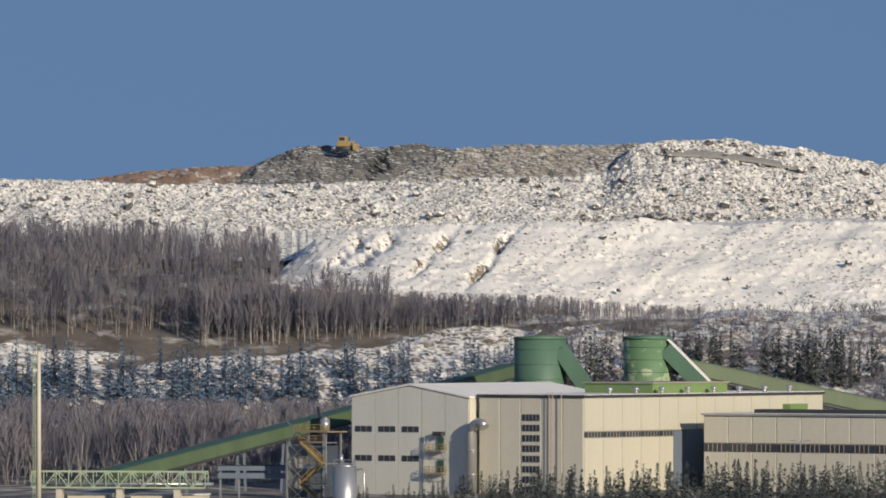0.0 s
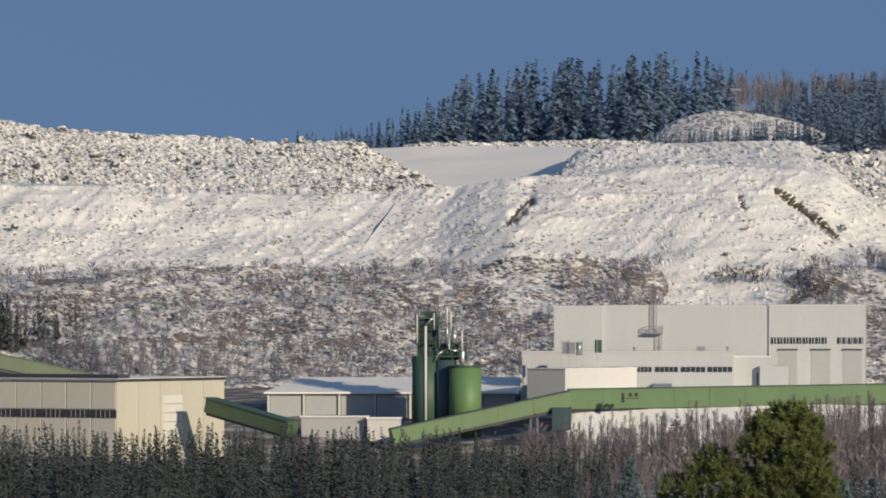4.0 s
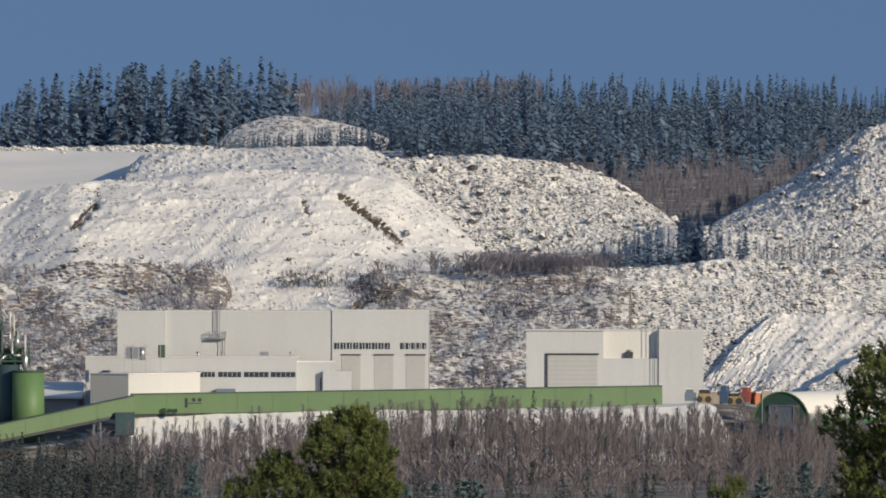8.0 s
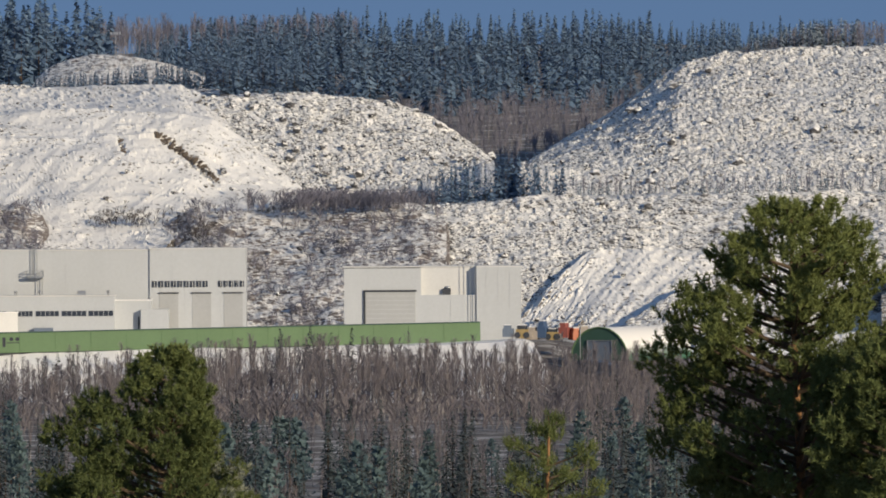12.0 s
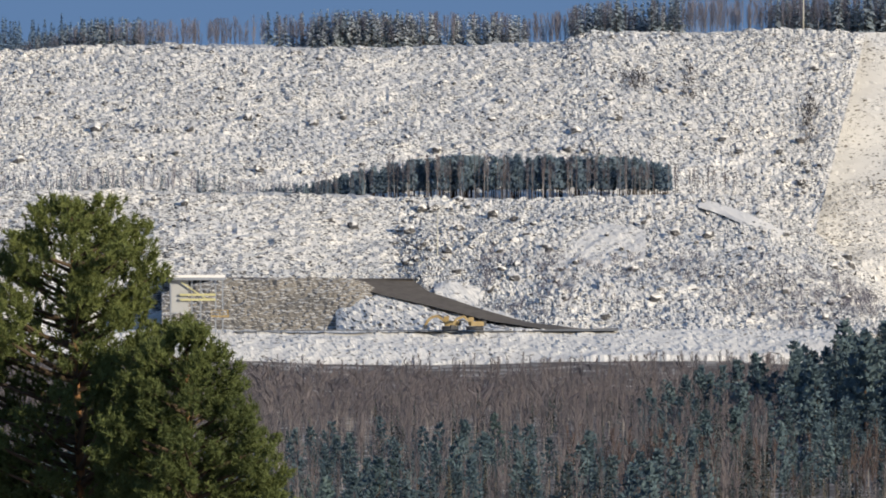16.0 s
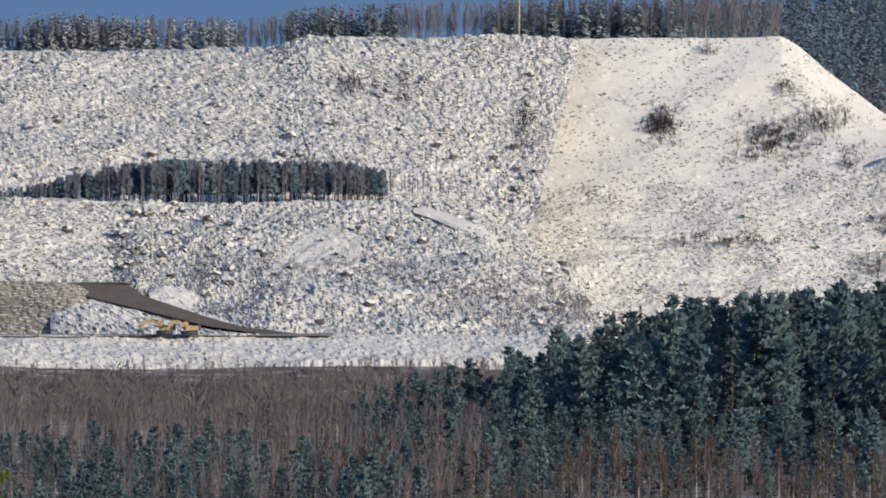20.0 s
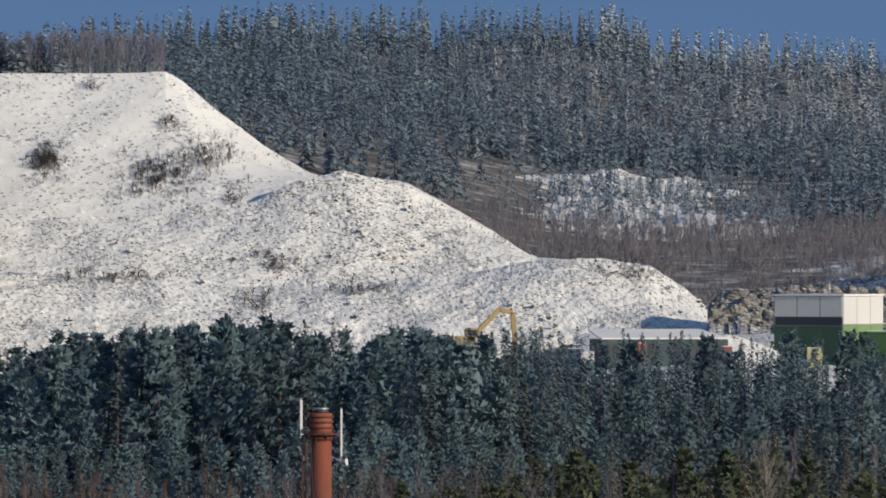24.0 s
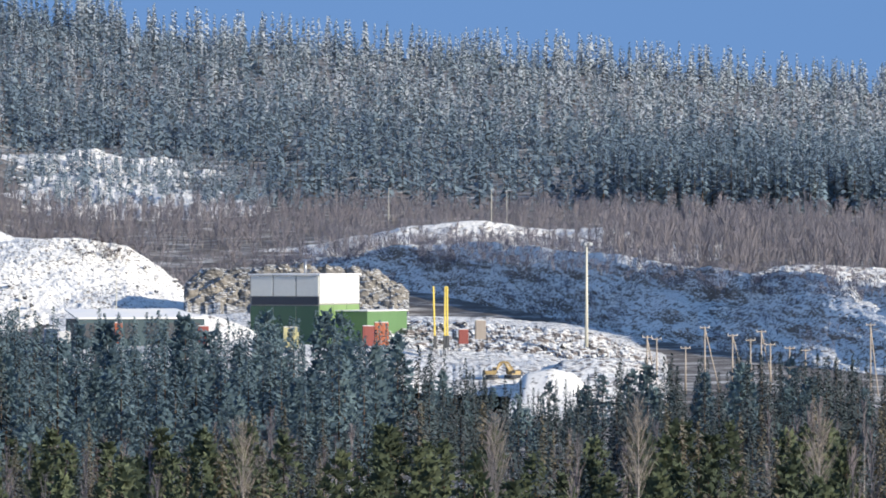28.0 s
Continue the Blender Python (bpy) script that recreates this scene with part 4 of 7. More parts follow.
stand("spruce_forest", NEAR_SPRUCES, topped(57, 300, 3900, 4820, 1060, 1290, MID_TOPS, 0.45), [M_BARK, M_PINE_HAZED], "spruces tinted with blue haze in front of the yard")
stand("spruce_forest", NEAR_SPRUCES, topped(62, 270, 4800, 5900, 1060, 1290, MID_TOPS, 0.45), NEEDLES, "dark spruces below the pit")
stand("pine_forest", PINES, topped(31, 330, 2720, 4000, 1060, 1280, MID_TOPS, 0.45), [M_BARK, M_PINE_HAZED], "green pines tinted with blue haze in front of the great heap")
stand("pine_forest", PINES, topped(32, 90, 4000, 5900, 1060, 1280, MID_TOPS, 0.5), [M_BARK, M_PINE_HAZED], "green pines among the spruces before the yard")
stand("pine_forest", PINES, topped(33, 120, 300, 2900, 690, 1000, [(300, 800), (1500, 800), (2000, 845), (2900, 800)], 0.5, keep=lambda b, r: (b < 1750) | (b > 2750) | (fractal(b / 110, r / 50, 72, 3) > 0.12)), [M_BARK, M_PINE_FAR_HAZED], "dark green pines on the valley floor")
stand("birch_wood", BIRCHES, topped(30, 220, 2300, 5900, 620, 900, [(2300, 890), (3500, 870), (4000, 820), (4400, 790), (5900, 770)], 0.5), VALLEY_TWIGS, "leafless birches among the nearest trees")
stand("spruce_forest", NEAR_SPRUCES, topped(10, 200, 2000, 5900, 640, 860, [(2000, 920), (3500, 900), (4000, 840), (4400, 800), (5000, 780), (5900, 770)], 0.4), NEEDLES, "nearest spruces along the valley floor")
stand("spruce_forest", NEAR_SPRUCES, topped(34, 210, 2000, 5900, 640, 860, [(2000, 910), (3500, 890), (4000, 830), (4400, 790), (5000, 770), (5900, 760)], 0.4), [M_BARK, M_SPRUCE_BROWN], "cone-laden brownish spruces along the valley floor")
stand("pine_forest", PINES, topped(35, 130, 3900, 5900, 620, 800, [(3900, 860), (4400, 810), (5900, 790)], 0.4), [M_BARK, M_PINE_NEAR], "olive green pines in the nearest row of trees")
stand("birch_wood", BIRCHES, topped(36, 1500, 1350, 3080, 1060, 1320, [(1350, 765), (2000, 770), (2600, 772), (3080, 760)], 0.4), VALLEY_TWIGS, "leafless birches on the valley floor", wide=1.4)
stand("spruce_forest", SPRUCES, topped(37, 150, 1350, 3080, 1060, 1320, [(1350, 760), (2000, 775), (2600, 772), (3080, 740)], 0.6), NEEDLES, "scattered spruces among the valley birches")
stand("pine_forest", PINES, topped(59, 150, 1950, 2850, 720, 980, [(1950, 870), (2050, 850), (2300, 842), (2600, 848), (2850, 826)], 0.45), [M_BARK, M_PINE_HAZED], "dark pines tinted with blue haze on the valley floor")
stand("scrub", BUSHES, heap_spots("17", 38, 900, 2450, 3150, 0.45, 1.0, (0.8, 2.2), -0.05), TWIGS, "brown scrub on the lower rubble slope", "scrub")


def single_spruce(b, e_top, r, tall, kind, mats, label):
    """One spruce with its trunk and its crown."""
    v, f, trunk, nor = kind
    p = at(b, e_top, r) - Vector((0, 0, tall))
    t = new("spruce_tree")
    t.location = p
    tagged(t, label, "tree", "single spruces before the gallery")
    v = v * np.array([1.6 * tall, 1.6 * tall, tall])
    mesh_of("trunk", v, f[:trunk], mats[0], t)
    soft_normals(mesh_of("crown", v, f[trunk:], mats[1], t).data, [nor])


for k, (b, e, h) in enumerate(((818, 690, 8.0), (871, 684, 9.0), (908, 698, 7.0), (945, 690, 8.0), (985, 706, 6.5), (424, 730, 6.0), (400, 742, 5.5), (452, 738, 6.0), (318, 752, 6.0))):
    single_spruce(b, e, 1405 - k, h, SPRUCES[k % 6], NEEDLES, "small dark spruce standing before the conveyor bank")
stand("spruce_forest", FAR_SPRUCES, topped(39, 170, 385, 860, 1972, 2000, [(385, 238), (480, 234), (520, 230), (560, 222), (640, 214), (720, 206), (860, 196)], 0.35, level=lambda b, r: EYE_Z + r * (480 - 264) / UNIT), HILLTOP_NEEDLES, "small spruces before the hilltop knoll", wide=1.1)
stand("spruce_forest", SPRUCES, topped(40, 560, -1560, 330, 1150, 1240, [(-1560, 800), (-1400, 768), (-1200, 752), (-600, 745), (0, 755), (330, 785)], 0.35), NEEDLES, "dense row of dark spruces before the halls", wide=1.1)
stand("scrub", BUSHES, scatter(41, 2400, 3900, 5500, 1760, 2050, (1.8, 4.4), patchy(120, -0.2, 19)), HAZED_TWIGS, "brown leafless scrub at the foot of the hillside", "scrub")
for k, (b, e, h) in enumerate(((5245, 775, 12.5), (4995, 806, 12.0), (5560, 790, 12.0), (4545, 815, 11.0))):
    v, f, trunk, _ = BIG_BIRCHES[k % 3]
    t = new("birch_tree")
    t.location = at(b, e, 640 + 6 * k) - Vector((0, 0, h))
    tagged(t, "tall bare birch with pale twigs standing among spruces", "tree", "single birches")
    mesh_of("trunk", v * h, f[:trunk], M_BIRCH, t)
    mesh_of("crown", v * h, f[trunk:], M_PALETWIG, t)

stand("spruce_forest", FAR_SPRUCES, heap_spots("47", 42, 700, 3860, 4600, 0.0, 1.0, (2.5, 8.0)), DUSTED_HAZED, "frosted young spruces scattered over the rocky clearing")
stand("spruce_forest", SPRUCES, scatter(43, 330, 5180, 5720, 2070, 2140, (13, 18)), FARNEEDLES, "block of tall dark spruces at the foot of the hillside")
stand("scrub", BUSHES, heap_spots("29", 44, 900, 4560, 5900, -0.1, 0.25, (1.2, 2.8), -0.1), TWIGS, "brown leafless scrub along the pit edge", "scrub")
stand("scrub", BUSHES, heap_spots("29", 45, 500, 4700, 5900, 0.3, 1.0, (0.8, 1.8), 0.05), TWIGS, "thin scrub on the shaded pit wall", "scrub")
stand("scrub", BUSHES, heap_spots("31", 46, 500, 4480, 5400, 0.1, 1.2, (0.8, 2.0), -0.05), TWIGS, "brown scrub on the low snowy ridge", "scrub")
stand("scrub", BUSHES, heap_spots("25", 47, 500, 2780, 4400, 0.1, 0.9, (0.5, 1.2), 0.12), TWIGS, "brown scrub scattered over the lowest terrace", "scrub")
stand("scrub", BUSHES, heap_spots("23", 48, 400, 2960, 4100, 0.1, 0.9, (0.5, 1.2), 0.12), TWIGS, "brown scrub scattered over the second terrace", "scrub")

stand("pine_forest", PINES, topped(52, 150, 2700, 4600, 860, 1060, [(2700, 850), (2900, 815), (3300, 790), (3700, 770), (4600, 770)], 0.5), [M_BARK, M_PINE_HAZED], "green pines tinted with blue haze in the middle of the valley")
stand("birch_wood", BIRCHES, topped(53, 220, 2600, 4400, 790, 900, [(2600, 850), (3200, 845), (4400, 840)], 0.5), [M_BIRCH, foliage("red_twigs", (0.12, 0.088, 0.08), (0.20, 0.15, 0.135))], "reddish leafless birches in the valley", wide=1.2)
stand("spruce_forest", SPRUCES, topped(54, 420, 2600, 5900, 860, 1060, [(2600, 860), (2900, 830), (3300, 800), (4700, 790), (5000, 770), (5900, 760)], 0.5), NEEDLES, "dark spruces in the middle of the valley", wide=0.9)

stand("spruce_forest", FAR_SPRUCES, topped(55, 120, 1340, 2080, 1652, 1680, [(1340, 430), (1600, 430), (1880, 405), (1960, 415), (2080, 440)], 0.6, level=BENCH_C, keep=patchy(90, 0.0, 61)), DUSTED_HAZED, "small snow-dusted spruces along the terrace")

stand("scrub", BUSHES, scatter(56, 1300, 150, 3050, 1200, 1420, (3.0, 6.0)), VALLEY_TWIGS, "leafless undergrowth among the valley birches", "scrub")


# ---- buildings ----
def site(b, e, r, turn):
    return Matrix.Translation(at(b, e, r)) @ pose(0, 0, 0, 0, 0, -turn)


BOX_F = [(0, 2, 3, 1), (4, 5, 7, 6), (0, 1, 5, 4), (2, 6, 7, 3), (0, 4, 6, 2), (1, 3, 7, 5)]


def box_part(name, x0, x1, y0, y1, z0, z1, mat, parent, label=""):
    v = [(x, y, z) for z in (z0, z1) for y in (y0, y1) for x in (x0, x1)]
    return mesh_of(name, v, BOX_F, mat, parent, label)


def tube(name, pts, rad, mat, parent, label="", sides=10, ends=None):
    """A round bar or pipe along points; rad may be a list."""
    pts = [Vector(p) for p in pts]
    rads = rad if isinstance(rad, (list, tuple)) else [rad] * len(pts)
    v, f = [], []
    for k, p in enumerate(pts):
        d = (pts[min(k + 1, len(pts) - 1)] - pts[max(k - 1, 0)]).normalized()
        s = d.orthogonal().normalized() if abs(d.z) < 0.99 else Vector((1, 0, 0))
        s = (Vector((0, 0, 1)).cross(d)).normalized() if abs(d.z) < 0.99 else s
        u = d.cross(s)
        for j in range(sides):
            a = 2 * math.pi * j / sides
            v.append(p + (s * math.cos(a) + u * math.sin(a)) * rads[k])
    n = len(pts)
    for k in range(n - 1):
        for j in range(sides):
            f.append((k * sides + j, k * sides + (j + 1) % sides, (k + 1) * sides + (j + 1) % sides, (k + 1) * sides + j))
    c0, c1 = len(v), len(v) + 1
    v += [pts[0], pts[-1]]
    for j in range(sides):
        f.append((c0, (j + 1) % sides, j, j))
        f.append((c1, (n - 1) * sides + j, (n - 1) * sides + (j + 1) % sides, (n - 1) * sides + (j + 1) % sides))
    me = bpy.data.meshes.new(name)
    me.from_pydata([tuple(p) for p in v], [], [tuple(dict.fromkeys(q)) for q in f])
    me.polygons.foreach_set("use_smooth", np.array([len(p.vertices) == 4 and sides > 6 for p in me.polygons]))
    me.materials.append(mat)
    ob = new(name, me)
    ob.parent = parent
    return tagged(ob, label)


def beam(name, p, q, wide, tall, mat, parent, label=""):
    """A straight box-shaped bar from p to q."""
    p, q = Vector(p), Vector(q)
    d = (q - p).normalized()
    s = Vector((0, 0, 1)).cross(d)
    s = s.normalized() if s.length > 0.02 else Vector((1, 0, 0))
    u = d.cross(s)
    v = [c + s * a * wide / 2 + u * e * tall / 2 for c in (p, q) for e in (-1, 1) for a in (-1, 1)]
    return mesh_of(name, [tuple(x) for x in v], [(0, 1, 3, 2), (4, 6, 7, 5), (0, 4, 5, 1), (2, 3, 7, 6), (0, 2, 6, 4), (1, 5, 7, 3)], mat, parent, label)


def thing(name, m, label, category, group="", kind=""):
    ob = new(name)
    ob.matrix_world = m
    return tagged(ob, label, category, group, kind)


PANEL = {}


def panel(side, a, z, w, h, mat, parent, name="panel", proud=0.10, label=""):
    """One flat piece on the front (side 'f', at y = 0) or on the end (side 'e', at x = 0) of a building."""
    key = (side, round(w, 3), round(h, 3), mat.name, proud)
    if key not in PANEL:
        b = min(0.05, w * 0.1)
        if side == "f":
            v = [(0, 0, 0), (w, 0, 0), (w, 0, h), (0, 0, h), (b, -proud, b), (w - b, -proud, b), (w - b, -proud, h - b), (b, -proud, h - b)]
        else:
            v = [(0, 0, 0), (0, w, 0), (0, w, h), (0, 0, h), (proud, b, b), (proud, w - b, b), (proud, w - b, h - b), (proud, b, h - b)]
        f = [(4, 5, 6, 7), (0, 1, 5, 4), (1, 2, 6, 5), (2, 3, 7, 6), (3, 0, 4, 7)]
        ob = mesh_of(name, v, f, mat, parent, label)
        PANEL[key] = ob.data
    else:
        ob = new(name, PANEL[key])
        ob.parent = parent
        tagged(ob, label)
    ob.location = (a, 0, z) if side == "f" else (0, a, z)
    return ob


def cladding(side, cuts, rows, mat, parent, gap=0.14):
    for z0, z1 in rows:
        for a, b in zip(cuts, cuts[1:]):
            panel(side, a + gap / 2, z0 + gap / 2, b - a - gap, z1 - z0 - gap, mat, parent)


def even(a, b, n):
    return [a + (b - a) * k / n for k in range(n + 1)]


def railing(parent, pts, mat, high=1.1, label="yellow safety railing"):
    """A guard rail over a line of points: a top bar, a middle bar and posts in one part."""
    v, f = [], []

    def bar(p, q, w):
        d = (q - p).normalized()
        s = Vector((0, 0, 1)).cross(d)
        s = s.normalized() if s.length > 0.02 else Vector((1, 0, 0))
        u = d.cross(s)
        k = len(v)
        v.extend(tuple(c + s * a * w + u * e * w) for c in (p, q) for e in (-1, 1) for a in (-1, 1))
        f.extend(tuple(k + i for i in q4) for q4 in [(0, 1, 3, 2), (4, 6, 7, 5), (0, 4, 5, 1), (2, 3, 7, 6), (0, 2, 6, 4), (1, 5, 7, 3)])

    pts = [Vector(p) for p in pts]
    up = Vector((0, 0, high))
    for p, q in zip(pts, pts[1:]):
        bar(p + up, q + up, 0.05)
        bar(p + up * 0.55, q + up * 0.55, 0.04)
        bar(p + up * 0.12, q + up * 0.12, 0.06)
        n = max(1, round((q - p).length / 1.5))
        for k in range(n + 1):
            bar(p.lerp(q, k / n), p.lerp(q, k / n) + up, 0.04)
    return mesh_of("railing", v, f, mat, parent, label)


M_CORE = painted("joint_grey", (0.30, 0.29, 0.27), 0.9)
M_WARMGREY = painted("warm_grey_cladding", (0.70, 0.70, 0.65), 0.94)
M_DOORGREY = painted("door_grey", (0.44, 0.445, 0.44), 0.95)
M_BLUEGREY = painted("blue_grey_metal", (0.16, 0.20, 0.26), 0.85)
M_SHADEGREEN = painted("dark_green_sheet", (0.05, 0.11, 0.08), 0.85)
M_LIGHTGREEN = painted("light_green_sheet", (0.19, 0.29, 0.11), 0.9)
M_CONCRETE = painted("concrete", (0.62, 0.58, 0.50), 0.85)
M_RED = painted("red_paint", (0.33, 0.10, 0.08), 0.8)
M_ORANGE = painted("orange_paint", (0.52, 0.17, 0.08), 0.8)
M_BLUE = painted("blue_paint", (0.07, 0.12, 0.22), 0.8)
M_WOODPOLE = painted("grey_wood", (0.42, 0.36, 0.30), 0.8)
T1 = 28.0


def left_plant():
    # hall with the gabled end
    g = thing("gabled_hall", site(-1416, 850, 1412, T1), "tall warm-grey panelled hall with a snowy gable roof", "building")
    W, D, E, P = 24.6, 40.0, 18.9, 20.9
    v = [(-W, 0, -4), (0, 0, -4), (0, 0, E), (-W / 2, 0, P), (-W, 0, E), (-W, D, -4), (0, D, -4), (0, D, E), (-W / 2, D, P), (-W, D, E)]
    me = bpy.data.meshes.new("wall")
    me.from_pydata(v, [], [(0, 1, 2, 3, 4), (6, 5, 9, 8, 7), (1, 6, 7, 2), (5, 0, 4, 9)])
    me.materials.append(M_CORE)
    new("wall", me).parent = g
    for sgn, name in ((-1, "roof"), (1, "roof")):
        x0 = -W - 0.3 if sgn < 0 else 0.3
        a = [(x0, -0.3, E - 0.05), (-W / 2, -0.3, P + 0.02), (-W / 2, D, P + 0.02), (x0, D, E - 0.05)]
        mesh_of(name, a + [(x, y, z + 0.3) for x, y, z in a], [(0, 1, 2, 3), (4, 7, 6, 5), (0, 4, 5, 1), (1, 5, 6, 2), (2, 6, 7, 3), (3, 7, 4, 0)], M_SNOW, g, "roof slope under snow")
    cuts = even(-W, 0, 5)
    for k in range(5):
        a, b = cuts[k], cuts[k + 1]
        za = E + (P - E) * (1 - abs(a + W / 2) / (W / 2))
        zb = E + (P - E) * (1 - abs(b + W / 2) / (W / 2))
        zm = max(za, zb) if k != 2 else P
        q = [(a + 0.07, -0.1, -3), (b - 0.07, -0.1, -3), (b - 0.07, -0.1, zb - 0.1)] + ([(-W / 2, -0.1, P - 0.1)] if k == 2 else []) + [(a + 0.07, -0.1, za - 0.1)]
        me = bpy.data.meshes.new("panel")
        n = len(q)
        me.from_pydata(q + [(x, 0.0, z) for x, _, z in q], [], [tuple(range(n))] + [(i, n + i, n + (i + 1) % n, (i + 1) % n) for i in range(n)])
        me.materials.append(M_WARMGREY)
        new("panel", me).parent = g
    for k in range(3):
        for z in (13.0, 8.1):
            w = panel("f", cuts[k] + 0.75, z, 3.6, 1.05, M_GLASS, g, "window", 0.16, "dark strip window")
            for j in (1.2, 2.4):
                box_part("mullion", j, j + 0.08, -0.2, -0.15, 0.05, 1.0, M_STEEL, w)
    cladding("e", even(0, D, 8), [(-3, E)], M_BEIGE, g)
    # yellow stair balconies on the gable
    b = thing("service_balcony", g.matrix_world @ pose(-6.6, -0.1, 0), "yellow steel balconies with doors on the hall wall", "balcony")
    for z in (10.0, 6.2):
        box_part("platform", -1.6, 1.9, -1.4, 0, z - 0.15, z, M_STEEL, b)
        railing(b, [(-1.6, 0, z), (-1.6, -1.4, z), (1.9, -1.4, z), (1.9, 0, z)], M_YELLOW)
        box_part("door", 0.3, 1.5, -0.25, -0.05, z, z + 2.2, M_SHADEGREEN, b, "dark green door")
        for x in (-1.2, 1.6):
            beam("bracket", (x, -1.3, z - 0.1), (x, 0, z - 1.5), 0.12, 0.12, M_STEEL, b)
    for x in (-2.2, -1.7):
        tube("ladder_rail", [(x, -0.5, -3), (x, -0.5, 12.6)], 0.06, M_STEEL, b, sides=6)
    box_part("hood", 0.0, 1.7, -1.3, -0.05, 12.5, 13.2, M_DARK, b)
    # round duct at the corner
    d = thing("exhaust_duct", g.matrix_world @ pose(1.4, -1.2, 0), "fat silver exhaust duct bent over at the top", "duct")
    bend = [(0, 0, -3), (0, 0, 13.2)] + [(1.5 - 1.5 * math.cos(a), 0, 13.2 + 1.5 * math.sin(a)) for a in (0.4, 0.8, 1.2, 1.57)] + [(2.3, -0.1, 14.6), (2.8, -0.2, 14.0)]
    tube("pipe", bend, 0.85, M_STEEL, d, sides=16)
    for z in (2.0, 6.0, 10.0):
        tube("flange", [(0, 0, z), (0, 0, z + 0.2)], 0.95, M_STEEL, d, sides=16)
    # main hall
    h = thing("main_hall", site(-1213, 850, 1400, T1), "long cream panelled hall with a flat roof", "building")
    Lf, Le, H = 21.5, 70.5, 18.9
    box_part("wall", -Lf, 0, 0, Le, -4, H - 0.05, M_CORE, h)
    box_part("roof", -Lf - 0.3, 0.3, -0.3, Le + 0.3, H, H + 0.35, M_SNOW, h, "flat roof under snow")
    box_part("parapet", -Lf - 0.35, 0.35, -0.36, -0.3, H - 0.1, H + 0.28, M_DARK, h, "dark roof edge")
    box_part("parapet", 0.3, 0.36, -0.36, Le + 0.3, H - 0.1, H + 0.28, M_DARK, h, "dark roof edge")
    fc = even(-Lf, 0, 5)
    for k in range(5):
        cladding("f", fc[k:k + 2], [(-3, H - 0.2)], M_BEIGE, h)
    for k in range(9):
        w = panel("f", fc[2] + 0.35, 14.8 - k * 1.72, 3.6, 1.15, M_GLASS, h, "window", 0.18, "dark louvred window")
        for j in range(1, 5):
            box_part("mullion", j * 0.72, j * 0.72 + 0.07, -0.24, -0.17, 0.03, 1.1, M_STEEL, w)
    for x in (fc[3] + 1.9, fc[3] + 2.6, fc[4] + 0.1):
        tube("ladder_rail", [(x, -0.6, -3), (x, -0.6, H + 0.8)], 0.07, M_WOODPOLE, h, sides=6)
    for z in range(0, 19):
        box_part("rung", fc[3] + 1.9, fc[3] + 2.6, -0.63, -0.57, z, z + 0.06, M_WOODPOLE, h)
    ec = even(0, Le, 13)
    cladding("e", ec, [(13.1, H - 0.2)], M_CREAM, h)
    cladding("e", ec[:6], [(-3, 12.1)], M_CREAM, h)
    cladding("e", ec[6:], [(-3, 12.1)], M_CREAM, h)
    for k in range(13):
        w = panel("e", ec[k] + 0.1, 12.15, ec[1] - 0.2, 0.9, M_GLASS, h, "window", 0.14, "dark strip window")
        for j in range(1, 6):
            box_part("mullion", 0.13, 0.2, j * 0.87, j * 0.87 + 0.1, 0, 0.9, M_WOODPOLE, w)
    panel("e", ec[5] - 1.5, -3, 9.5, 16.0, M_BLUEGREY, h, "gate", 0.24, "tall dark sliding gate")
    box_part("hatch_house", 0.1, 1.6, ec[10] + 4, ec[11] + 4, 15.0, 17.2, M_LIGHTGREEN, h, "green hatch box")
    # roof house with vents
    p = thing("roof_house", h.matrix_world @ pose(-9, 24, H + 0.3), "low green roof house with a snowy ridge", "roof house")
    box_part("wall", -8, 6, 0, 22, 0, 1.7, M_LIGHTGREEN, p)
    box_part("roof", -8.3, 6.3, -0.3, 22.3, 1.7, 1.9, M_WOODPOLE, p)
    for k in range(8):
        vt = thing("roof_vent", h.matrix_world @ pose(-1.2, 9 + k * 7.6, H + 0.3), "small round steel roof vent", "vent", "vents along the roof edge")
        tube("stem", [(0, 0, 0), (0, 0, 0.7)], 0.35, M_STEEL, vt, sides=10)
        tube("cap", [(0, 0, 0.65), (0, 0, 1.0), (0, 0, 1.25)], [0.6, 0.6, 0.1], M_STEEL, vt, sides=10)
    # low hall
    q = thing("low_hall", site(-566, 840, 1390, T1), "low beige panelled hall with a flat snowy roof", "building")
    Lf, Le, H = 49.2, 33.0, 14.6
    box_part("wall", -Lf, 0, 0, Le, -4, H - 0.05, M_CORE, q)
    box_part("roof", -Lf - 0.3, 0.3, -0.3, Le + 0.3, H, H + 0.3, M_SNOW, q, "flat roof under snow")
    box_part("parapet", -Lf - 0.35, 0.35, -0.36, -0.3, H - 0.15, H + 0.22, M_STEEL, q)
    box_part("parapet", 0.3, 0.36, -0.36, Le + 0.3, H - 0.15, H + 0.22, M_DARK, q)
    fc = even(-Lf, 0, 10)
    cladding("f", fc, [(9.8, H - 0.2)], M_BEIGE, q)
    cladding("f", fc, [(-3, 8.4)], M_BEIGE, q)
    for k in range(10):
        w = panel("f", fc[k] + 0.05, 8.45, 4.82, 1.3, M_GLASS, q, "window", 0.12, "dark strip window")
        for j in range(1, 5):
            box_part("mullion", j * 0.9, j * 0.9 + 0.1, -0.18, -0.11, 0, 1.3, M_WOODPOLE, w)
    ec = even(0, Le, 5)
    cladding("e", ec, [(-3, H - 0.2)], M_CREAM, q)
